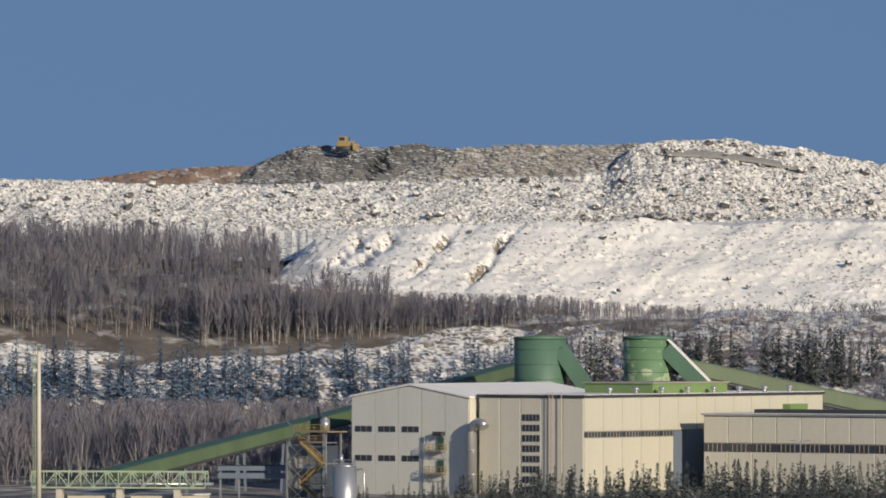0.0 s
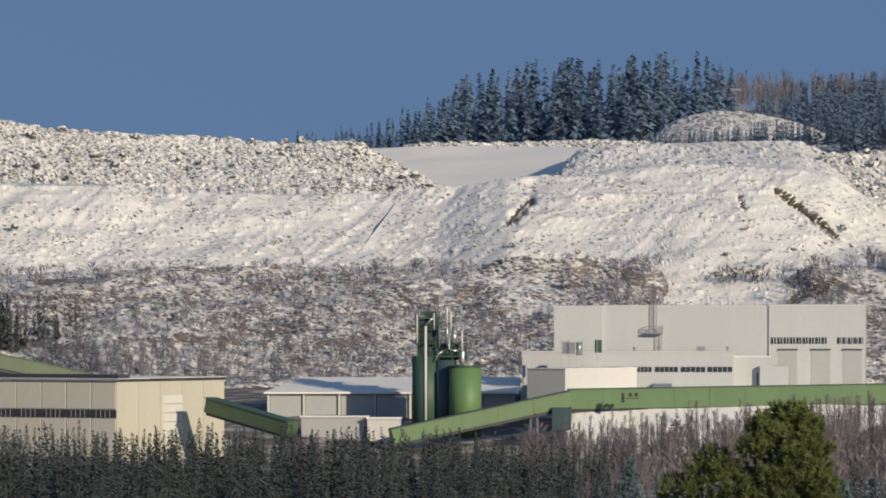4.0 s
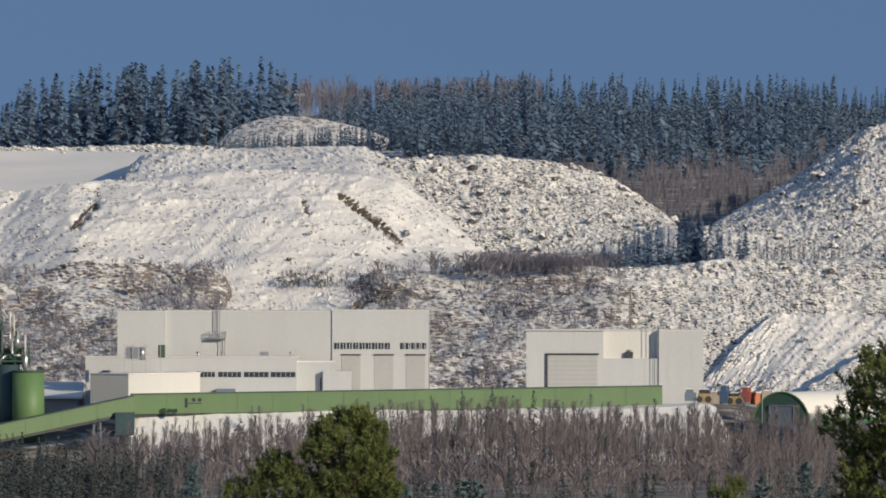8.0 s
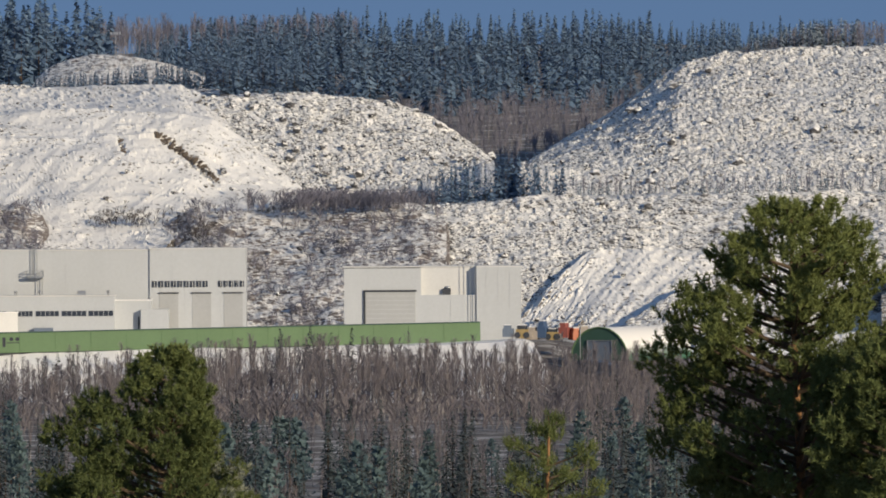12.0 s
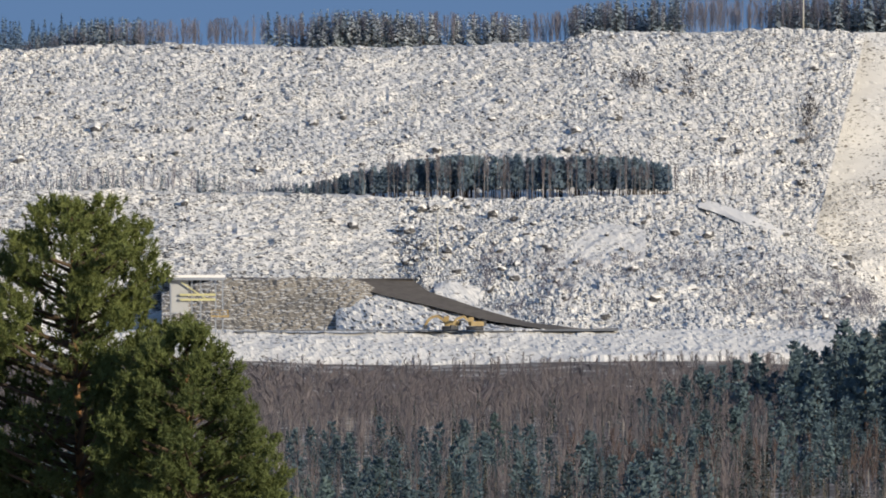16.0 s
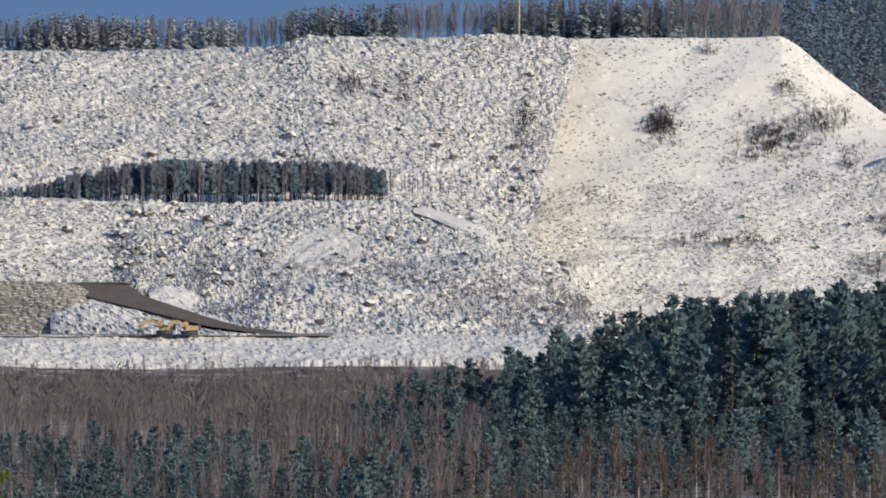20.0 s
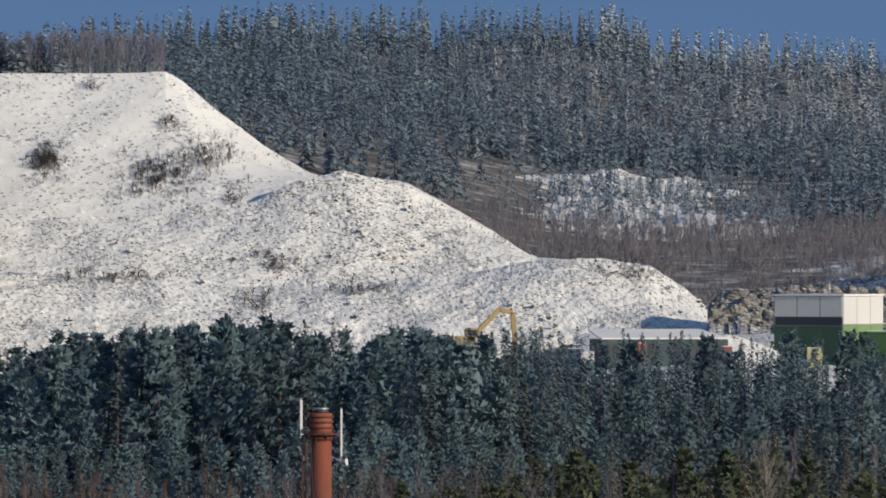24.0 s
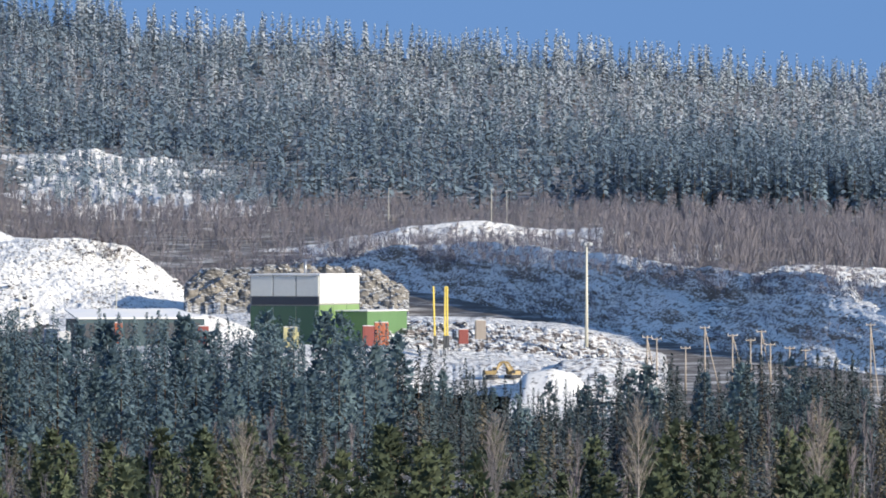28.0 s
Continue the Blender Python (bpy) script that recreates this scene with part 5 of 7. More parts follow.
    panel("e", 13.8, 4.5, 6.0, 7.5, M_WARMGREY, q, "gate", 0.22, "beige roller gate")
    for z in (6, 7.5, 9, 10.5):
        box_part("gate_rib", 0.22, 0.28, 13.9, 19.7, z, z + 0.12, M_WOODPOLE, q)
    box_part("roof_edge", -40, -0.6, 1.5, 5, H + 0.3, H + 0.95, M_DARK, q, "dark roof monitor")
    # wall lamp mast before the low hall
    lm = thing("lamp_post", site(-830, 845, 1375, 0), "thin steel lamp post with two lamps", "lamp post")
    tube("pole", [(0, 0, -2), (0, 0, 11.0)], 0.09, M_STEEL, lm, sides=6)
    for x in (-1, 1):
        beam("arm", (0, 0, 10.8), (x * 1.2, 0, 11.0), 0.1, 0.1, M_STEEL, lm)
        box_part("lamp_head", x * 1.2 - 0.4, x * 1.2 + 0.4, -0.2, 0.2, 10.9, 11.15, M_STEEL, lm)


def silo(b, e_top, e_base, r, dia, snowy, chute_to):
    s = r / UNIT
    H = (e_base - e_top) * s
    t = thing("silo", site(b, e_base, r, 0), "round green steel silo with frost patches" if snowy else "round green steel silo above the hall roofs", "silo", "silos above the halls")
    tube("shell", [(0, 0, -8), (0, 0, H)], dia / 2, M_SILO_SNOW if snowy else M_SILO_GREEN, t, sides=40)
    tube("rim", [(0, 0, H - 0.3), (0, 0, H + 0.15)], dia / 2 + 0.15, M_SILO_GREEN, t, sides=40)
    tube("roof", [(0, 0, H), (0, 0, H + 0.5)], [dia / 2, 0.4], M_SILO_GREEN, t, sides=40)
    for k in range(4):
        z = H * (k + 0.6) / 4.4
        tube("band", [(0, 0, z), (0, 0, z + 0.12)], dia / 2 + 0.05, M_SILO_GREEN, t, sides=40)
    x, z = chute_to
    beam("chute", (dia / 2 - 0.8, -1.5, H - 2.0), (x, -1.5, z), 3.0, 2.6, M_SILO_GREEN, t, "slanting green chute")
    if snowy:
        beam("snow_strip", (dia / 2 - 0.4, -1.5, H - 0.3), (x + 0.6, -1.5, z + 1.5), 2.6, 0.25, M_SNOW, t, "snow lying on the chute")
        box_part("box", -2.2, -0.6, -dia / 2 - 1, -dia / 2 + 0.5, -1, 1.6, M_SNOW, t)


M_SILO_SNOW, _n, _l, _b = material("frosted_silo", 0.6)
_l.new(mixed(_n, _l, ramp(_n, _l, noise_node(_n, _l, 0.45, 3.0, 0.5), [(0.52, (0, 0, 0)), (0.60, (1, 1, 1))]), (0.12, 0.225, 0.12), (0.35, 0.43, 0.27)), _b.inputs["Base Color"])


def gallery(b0, e0, r0, b1, e1, r1, tall, wide, legs, label, mat=None):
    """A closed conveyor gallery between two places, with its legs."""
    p, q = at(b0, e0, r0), at(b1, e1, r1)
    base = Vector((p.x, p.y, min(p.z, q.z) - 3))
    t = thing("conveyor_gallery", Matrix.Translation(base), label, "conveyor")
    p, q = p - base, q - base
    beam("casing", p, q, wide, tall, mat or M_GREEN, t)
    beam("roof_cap", p + Vector((0, 0, tall / 2)), q + Vector((0, 0, tall / 2)), wide + 0.3, 0.14, M_SHADEGREEN, t)
    beam("floor_girder", p - Vector((0, 0, tall / 2 + 0.25)), q - Vector((0, 0, tall / 2 + 0.25)), wide * 0.8, 0.5, M_DARK, t, "dark girder under the casing")
    n = max(4, int((q - p).length / 6))
    for k in range(1, n):
        c = p.lerp(q, k / n)
        beam("rib", c - Vector((0, wide / 2 + 0.04, tall / 2)), c + Vector((0, -wide / 2 - 0.04, tall / 2)), 0.10, 0.04, mat or M_GREEN, t)
    for k in legs:
        c = p.lerp(q, k)
        for dx in (-1.2, 1.2):
            beam("leg", c + Vector((dx * 0.4, 0, -tall / 2)), c + Vector((dx, 0, -tall / 2 - 16)), 0.4, 0.4, M_BLUEGREY, t)


left_plant()
silo(-1290, 543, 660, 1462, 9.0, False, (9.2, 1.5))
silo(-1100, 543, 640, 1475, 8.4, True, (10.5, 0.5))
gallery(-2050, 788, 1385, -1640, 682, 1450, 2.1, 3.0, (0.3, 0.55, 0.75), "long green inclined conveyor gallery rising to the hall", M_GREEN_OLD)
gallery(-1640, 682, 1452, -1340, 600, 1500, 2.1, 3.0, (), "green conveyor gallery passing behind the roofs to the silo", M_GREEN_OLD)
gallery(-1060, 588, 1478, -590, 688, 1495, 2.5, 3.2, (0.5, 0.8), "long green conveyor gallery sloping down behind the halls", M_GREEN_OLD)
gallery(-400, 726, 1400, -255, 768, 1390, 2.4, 3.0, (), "short green conveyor gallery sloping to the ground", M_GREEN_OLD)


def left_yard():
    # stair tower
    t = thing("stair_tower", site(-1700, 850, 1380, T1), "open steel stair tower with yellow flights and railings", "stair tower")
    H = 13.0
    for x in (-4.5, 0, 3.5):
        for y in (0, 4):
            beam("post", (x, y, -4), (x, y, H if x > -4 else H - 2), 0.28, 0.28, M_STEEL, t)
    for k in range(4):
        z = 1.0 + k * 3.4
        box_part("landing", -1.5, 3.6, -0.6, 3.0, z - 0.12, z, M_STEEL, t)
        railing(t, [(-1.5, -0.6, z), (3.6, -0.6, z)], M_YELLOW)
        if k < 3:
            a, b = ((-1.2, -0.4, z), (3.2, -0.4, z + 3.4)) if k % 2 else ((3.2, -0.4, z), (-1.2, -0.4, z + 3.4))
            beam("flight", a, b, 0.9, 0.3, M_YELLOW, t, "yellow stair flight")
            railing(t, [a, b], M_YELLOW, 1.1)
        beam("brace", (-4.5, 0, z), (0, 0, z + 3.4), 0.14, 0.14, M_STEEL, t)
        beam("brace", (0, 0, z), (-4.5, 0, z + 3.4), 0.14, 0.14, M_STEEL, t)
    box_part("side_sheet", -4.6, -4.4, 0, 4, -4, H - 2.2, M_STEEL, t)
    box_part("back_sheet", -4.5, 3.5, 4.0, 4.2, -4, H - 2.4, M_BLUEGREY, t)
    box_part("top_platform", -2.5, 4.5, -0.8, 4.5, H - 0.15, H, M_YELLOW, t)
    railing(t, [(-2.5, -0.8, H), (4.5, -0.8, H)], M_YELLOW)
    k = thing("small_tank", t.matrix_world @ pose(2.2, 1.5, H), "small shiny steel tank on the tower", "tank")
    tube("shell", [(0, 0, 0), (0, 0, 2.0)], 0.8, M_STEEL, k, sides=16)
    tube("lid", [(0, 0, 2.0), (0, 0, 2.3)], [0.8, 0.2], M_STEEL, k, sides=16)
    beam("stub_chute", (-0.9, 0, 2.2), (-1.4, 0, 4.0), 0.4, 0.4, M_DARK, k)
    # storage tank before the gable
    k = thing("storage_tank", site(-1636, 850, 1372, 0), "upright cylindrical silver storage tank with a top rail", "tank")
    tube("shell", [(0, 0, -4), (0, 0, 7.2)], 1.95, M_STEEL, k, sides=24)
    tube("dome", [(0, 0, 7.2), (0, 0, 7.6), (0, 0, 7.8)], [1.95, 1.3, 0.2], M_STEEL, k, sides=24)
    railing(k, [(-1.6, -1.2, 7.2), (1.6, -1.2, 7.2), (1.6, 1.2, 7.2)], M_STEEL, 1.1, "steel top rail")
    tube("valve_stack", [(-0.6, 0, 7.6), (-0.6, 0, 9.2)], 0.35, M_STEEL, k, sides=10)
    tube("outlet_pipe", [(1.9, -0.5, 6.6), (2.9, -0.5, 6.9), (3.3, -0.5, 6.2), (3.3, -0.5, -4)], 0.14, M_STEEL, k, sides=8)
    # truss bridge
    b = thing("truss_bridge", site(-2190, 808, 1380, 0), "pale green steel truss pipe bridge", "bridge")
    L, Ht = 28.8, 2.6
    pale = M_PALEGREEN
    for z in (0, Ht):
        for y in (0, 2.6):
            beam("chord", (0, y, z), (L, y, z), 0.26, 0.26, pale, b)
    n = 14
    for k in range(n + 1):
        x = L * k / n
        for y in (0, 2.6):
            beam("upright", (x, y, 0), (x, y, Ht), 0.13, 0.13, pale, b)
            if k < n:
                a, c = (0, Ht) if k % 2 else (Ht, 0)
                beam("diagonal", (x, y, a), (x + L / n, y, c), 0.15, 0.15, pale, b)
    for y in (0.5, 1.2, 1.9):
        tube("pipe", [(-1, y, 0.6), (L + 1, y, 0.6)], 0.28, M_STEEL, b, sides=8)
    for x in (4.5, 14.5, 24.0):
        box_part("pier", x - 0.5, x + 0.5, 0.3, 2.3, -8, -0.1, M_CONCRETE, b)
    for x0, x1 in ((6, 12.5), (16.5, 28.5)):
        w = thing("low_shed", site(-2190, 808, 1383, 0) @ pose(x0, 0, -1.2), "low white shed under the pipe bridge", "building", "sheds under the bridge")
        box_part("wall", 0, x1 - x0, 0, 6, -6, 0, M_CREAM, w)
        box_part("roof", -0.2, x1 - x0 + 0.2, -0.2, 6.2, 0, 0.2, M_SNOW, w)
    # pipe bridge to the tower
    p = thing("pipe_bridge", site(-1860, 795, 1390, 0), "dark blue-grey insulated pipes on a steel frame", "pipe bridge")
    for z in (0.2, 1.5):
        beam("duct", (0, 0, z + 0.5), (11.5, 0, z + 0.5), 1.0, 0.9, M_BLUEGREY, p)
    for x in (0.4, 3.5, 11):
        beam("post", (x, 0, -6), (x, 0, 2.6), 0.3, 0.3, M_STEEL, p)
    beam("walk", (-1.5, 0, 2.4), (11.5, 0, 2.4), 1.0, 0.15, M_DARK, p)
    # tall mast with ladder
    m = thing("light_mast", site(-2177, 785, 1376, 0), "tall pale mast with a caged ladder and lamps on top", "mast")
    tube("pole", [(0, 0, -5), (0, 0, 21.2)], [0.42, 0.30], M_PALEPOLE, m, sides=12)
    for x in (-0.95, -0.55):
        tube("ladder_rail", [(x, 0, -4), (x, 0, 20.6)], 0.05, M_PALEGREEN, m, sides=5)
    v, f = [], []
    for k in range(70):
        z = -3 + k * 0.34
        i = len(v)
        v += [(-0.95, -0.04, z), (-0.55, -0.04, z), (-0.55, -0.04, z + 0.09), (-0.95, -0.04, z + 0.09)]
        f.append((i, i + 1, i + 2, i + 3))
    mesh_of("rungs", v, f, M_PALEGREEN, m)
    box_part("lamp_frame", -1.1, 1.1, -0.6, 0.6, 20.2, 20.4, M_STEEL, m)
    for x in (-0.9, 0.0, 0.9):
        box_part("lamp_head", x - 0.3, x + 0.3, -0.75, -0.35, 20.5, 21.1, M_STEEL, m)


M_PALEGREEN = painted("pale_green_steel", (0.40, 0.50, 0.36), 0.8)
M_PALEPOLE = painted("pale_pole", (0.66, 0.63, 0.52), 0.88)
left_yard()


def middle_plant():
    # long shed
    t = thing("storage_shed", site(140, 757, 1462, 0), "long pale grey storage shed with a snowy roof", "building")
    L, D, E, R = 43.0, 24.0, 5.0, 7.2
    box_part("wall", -L, 0, 0, D, -3, E - 0.1, M_CORE, t)
    for k in range(7):
        a = -L + L * k / 7
        panel("f", a + 0.5, -2.5, L / 7 - 0.6, E + 2.2, M_COOLGREY, t)
        beam("column", (a + 0.2, -0.25, -3), (a + 0.2, -0.25, E - 0.2), 0.35, 0.5, M_SNOWPAINT, t, "white wall column")
    q = [(-L - 0.6, -1.0, E - 0.1), (0.6, -1.0, E - 0.1), (0.2, D * 0.75, R), (-L + 5.2, D * 0.75, R)]
    mesh_of("roof", q + [(x, y, z + 0.35) for x, y, z in q], [(0, 3, 2, 1), (4, 5, 6, 7), (0, 1, 5, 4), (1, 2, 6, 5), (2, 3, 7, 6), (3, 0, 4, 7)], M_SNOW, t, "roof slope under snow")
    k = thing("low_shed", site(-125, 762, 1440, 0), "low grey hut with a white snowy roof", "building")
    box_part("wall", -11, 0, 0, 5, -3, 1.3, M_DOORGREY, k)
    box_part("roof", -11.3, 0.3, -0.3, 5.3, 1.3, 1.55, M_SNOW, k)
    k = thing("white_hut", site(-65, 765, 1438, 0), "small white hut with a snowy roof", "building")
    box_part("wall", -5.5, 0, 0, 4, -3, 1.3, M_SNOWPAINT, k)
    box_part("roof", -5.7, 0.2, -0.2, 4.2, 1.3, 1.6, M_SNOW, k)
    # the silo tower
    s = thing("process_tower", site(-6, 756, 1450, 0), "dark green process tower of tanks, pipes and platforms", "process tower")
    tube("tank", [(-1.2, 0, -3), (-1.2, 0, 11.2)], 2.4, M_SHADEGREEN, s, sides=20)
    tube("tank", [(2.2, -0.6, -3), (2.2, -0.6, 10.6)], 1.9, M_DARKTEAL, s, sides=20)
    box_part("upper_house", -2.2, 0.9, -1.2, 1.5, 11.2, 17.6, M_DARKTEAL, s)
    box_part("upper_house", -1.3, 0.6, -1.5, 1.2, 17.6, 18.9, M_SHADEGREEN, s)
    box_part("upper_house", 1.2, 4.4, -0.6, 1.5, 10.6, 13.4, M_SHADEGREEN, s)
    for x, top in ((-2.5, 17.9), (1.0, 18.2), (3.4, 16.4), (5.6, 13.2)):
        for y in (-2.0, 1.6):
            beam("post", (x, y, 10.6), (x, y, top), 0.2, 0.2, M_SHADEGREEN, s)
    for z, x1 in ((11.2, 5.6), (13.4, 5.6), (15.8, 3.4), (17.8, 1.0)):
        box_part("platform", -2.8, x1 + 0.3, -2.1, 1.8, z - 0.12, z, M_SHADEGREEN, s)
        railing(s, [(-2.8, -2.1, z), (x1 + 0.3, -2.1, z)], M_SHADEGREEN, 1.0, "dark green railing")
    for p, q in (((-2.5, -2.1, 11.2), (1.0, -2.1, 13.4)), ((1.0, -2.1, 11.2), (3.4, -2.1, 13.4)), ((-2.5, -2.1, 15.8), (1.0, -2.1, 13.4)), ((1.0, -2.1, 15.8), (3.4, -2.1, 13.4)), ((3.4, -2.1, 13.4), (5.6, -2.1, 11.2))):
        beam("brace", p, q, 0.14, 0.14, M_SHADEGREEN, s)
    for x, z0, z1, rr in ((-1.15, -2, 16.4, 0.24), (-2.6, 13.5, 18.4, 0.14), (3.2, 15.5, 19.0, 0.15), (2.5, 16.8, 19.8, 0.17), (5.1, 12.0, 15.8, 0.17), (0.3, 16.0, 18.6, 0.12)):
        tube("pipe", [(x, -2.4, z0), (x, -2.4, z1)], rr, M_SNOWPAINT, s, "pale vertical pipe", sides=8)
    for pts in ([(1.2, -2.4, 12.6), (1.2, -2.4, 16.2), (1.5, -2.4, 16.7), (2.1, -2.4, 16.8), (2.6, -2.4, 16.5), (2.6, -2.4, 13.0)],
                [(2.9, -2.4, 16.2), (2.9, -2.4, 12.6), (3.2, -2.4, 12.2), (4.4, -2.4, 12.2)],
                [(-1.15, -2.4, 16.4), (-0.6, -2.4, 17.2), (0.3, -2.4, 17.9)],
                [(0.4, -2.3, 10.4), (1.0, -2.3, 11.6), (1.8, -2.3, 12.2)]):
        tube("pipe_bend", pts, 0.17, M_STEEL, s, sides=8)
    tube("vessel", [(5.1, -1.8, 9.6), (5.1, -1.8, 10.4), (5.1, -1.8, 12.0), (5.1, -1.8, 12.5)], [0.3, 0.55, 0.55, 0.2], M_STEEL, s, "small steel vessel", sides=12)
    tube("vessel", [(3.7, -1.9, 13.5), (3.7, -1.9, 15.0), (3.7, -1.9, 15.4)], [0.5, 0.5, 0.15], M_STEEL, s, "small steel vessel", sides=12)
    k = thing("silo", site(51, 756, 1446, 0), "round green silo with a flat top beside the tower", "silo")
    tube("shell", [(0, 0, -3), (0, 0, 9.4)], 2.75, M_SILO_GREEN2, k, sides=32)
    tube("rim", [(0, 0, 9.3), (0, 0, 9.6)], 2.85, M_SHADEGREEN, k, sides=32)
    # grey process hall, several blocks
    T = 0.5
    h = thing("process_hall", site(758, 712, 1480, T), "large light grey process hall with three roller doors", "building")
    H, k0 = 15.7, 1480 / UNIT / math.cos(radians(T))
    X = lambda b: (b - 758) * k0
    box_part("wall", X(208), X(293), -0.6, 24, -3, H, M_GREY_WALL, h)
    box_part("wall", X(293), X(588), 0, 24, -3, H + 0.1, M_GREY_WALL, h)
    box_part("wall", X(588), 0, -0.3, 24, -3, H + 0.25, M_GREY_WALL, h)
    for a, c, y, z in ((208, 293, -0.7, H), (293, 588, -0.1, H + 0.1), (588, 759, -0.4, H + 0.25)):
        box_part("coping", X(a) - 0.05, X(c) + 0.05, y, 24.1, z, z + 0.2, M_SNOWPAINT, h)
    for k in range(1, 27):
        x = X(208) + k * 2.08
        y = -0.6 if x < X(293) else (0.0 if x < X(588) else -0.3)
        box_part("seam", x, x + 0.06, y - 0.02, y, -3, H - 0.1, M_GREY_WALL, h)
    for a, n, w0 in ((591, 9, 11.2), (708, 5, 9.6)):
        for k in range(n):
            x = X(a + k * w0 + 1)
            w = box_part("window", x, x + w0 * k0 - 0.25, -0.42, -0.3, 9.3, 10.4, M_GLASS, h, "small square window")
            box_part("window_frame", x + 0.42, x + 0.5, -0.46, -0.42, 9.3, 10.4, M_SNOWPAINT, w)
    for a in (605, 663, 719):
        x = X(a)
        d = box_part("roller_door", x, x + 3.3, -0.36, -0.3, 1.4, 8.2, M_DOORGREY, h, "grey roller door")
        for z in range(2, 10):
            box_part("slat", x + 0.05, x + 3.25, -0.38, -0.36, z * 0.85, z * 0.85 + 0.06, M_DOORGREY, d)
        box_part("lintel", x - 0.1, x + 3.4, -0.6, -0.3, 8.2, 8.4, M_DARK, h)
    # service balcony on the wall
    p = thing("service_balcony", h.matrix_world @ pose(X(385), 0, 0), "grey steel service balcony with a caged ladder", "balcony")
    box_part("platform", -1.4, 1.5, -1.5, 0, 11.0, 11.2, M_STEEL, p)
    railing(p, [(-1.4, 0, 11.2), (-1.4, -1.5, 11.2), (1.5, -1.5, 11.2), (1.5, 0, 11.2)], M_STEEL, 1.1, "grey railing")
    for x in (-0.4, 0.4):
        tube("ladder_rail", [(x, -0.5, 11.2), (x, -0.5, H + 1.4)], 0.07, M_STEEL, p, sides=5)
        tube("ladder_rail", [(x + 0.9, -0.5, 2), (x + 0.9, -0.5, 11.0)], 0.07, M_STEEL, p, sides=5)
    for k in range(16):
        box_part("rung", -0.4, 0.4, -0.54, -0.46, 11.5 + k * 0.36, 11.56 + k * 0.36, M_STEEL, p)
    # annex with strip windows
    a = thing("annex", site(525, 712, 1466, T), "low light grey annex with dark strip windows", "building")
    XA = lambda b: (b - 525) * k0
    box_part("wall", XA(155), 0, 0, 10, -3, 7.7, M_GREY_WALL, a)
    box_part("coping", XA(155) - 0.1, 0.1, -0.1, 10, 7.7, 7.9, M_SNOWPAINT, a)
    for b0, b1 in ((297, 335), (349, 382), (388, 428), (433, 476), (480, 523)):
        w = box_part("window", XA(b0), XA(b1), -0.1, 0.0, 4.3, 5.2, M_GLASS, a, "dark strip window")
        for j in range(1, 5):
            x = XA(b0) + (XA(b1) - XA(b0)) * j / 5
            box_part("mullion", x, x + 0.08, -0.14, -0.1, 4.3, 5.2, M_DOORGREY, w)
    box_part("lean_to", XA(385), XA(418), -1.2, 0, -1, 2.3, M_BLUEGREY, a, "dark lean-to below the windows")
    k = thing("roof_box", a.matrix_world @ pose(XA(468), 1.5, 7.9), "small grey roof ventilator", "vent")
    box_part("body", -0.7, 0.7, -0.5, 0.5, 0, 0.8, M_STEEL, k)
    for b0 in (352, 395, 515):
        k = thing("roof_vent", a.matrix_world @ pose(XA(b0), 1.5, 7.9), "small round roof vent", "vent", "vents on the annex")
        tube("stem", [(0, 0, 0), (0, 0, 0.5)], 0.2, M_STEEL, k, sides=8)
        tube("cap", [(0, 0, 0.5), (0, 0, 0.8)], [0.4, 0.2], M_STEEL, k, sides=8)
    c = thing("annex", site(228, 712, 1446, 35), "low white box annex catching the sun", "building")
    box_part("wall", -8.2, 0, 0, 20.5, -3, 4.7, M_SNOWPAINT, c)
    box_part("coping", -8.4, 0.15, -0.15, 20.7, 4.7, 4.85, M_SNOW, c)
    v = thing("porch_block", site(621, 712, 1470, T), "pale grey stair block at the hall corner", "building")
    box_part("wall", -9.4, -3.0, 0, 8, -3, 6.9, M_GREY_WALL, v)
    box_part("coping", -9.5, -2.9, -0.1, 8, 6.9, 7.1, M_SNOW, v)
    box_part("lower_wing", -4.8, 0, -1.5, 8, -3, 5.4, M_GREY_WALL, v)
    tube("flue", [(-5.2, -0.4, 1.0), (-5.2, -0.4, 4.2)], 0.12, M_DARK, v, sides=6)
    # filter unit at the left of the hall
    f = thing("filter_unit", site(262, 640, 1456, 0), "steel filter unit with a duct and frame on the annex roof", "filter")
    box_part("body", -3.8, -1.6, -1, 1, 0.4, 2.4, M_STEEL, f)
    tube("drum", [(-0.9, -1, 0.2), (-0.9, -1, 2.4)], 0.5, M_STEEL, f, sides=12)
    for z in (0.2, 1.4, 2.6):
        beam("rail", (-4, -1.2, z), (0.2, -1.2, z), 0.12, 0.12, M_DOORGREY, f)
    for x in (-4, -2.6, -0.3, 2.2):
        beam("post", (x, -1.2, -3), (x, -1.2, 3.0), 0.12, 0.12, M_DOORGREY, f)
    box_part("cabinet", 1.8, 3.0, -1, 0, 0.6, 2.8, M_SHADEGREEN, f)
    # second hall
    g = thing("service_hall", site(1245, 712, 1480, 0.5), "light grey flat-roofed service hall with a big gate", "building")
    W, H = 31.0, 12.4
    z1 = 7.7
    box_part("wall", -W, -17.5, 0, 20, -3, H, M_GREY_WALL, g)
    box_part("wall", -17.5, -7.8, 0, 20, -3, z1, M_GREY_WALL, g)
    box_part("wall", -17.5, -7.8, 1.6, 20, z1, H + 0.1, M_SNOWPAINT, g)
    box_part("wall", -7.8, 0, -0.3, 20, -3, H + 0.15, M_GREY_WALL, g)
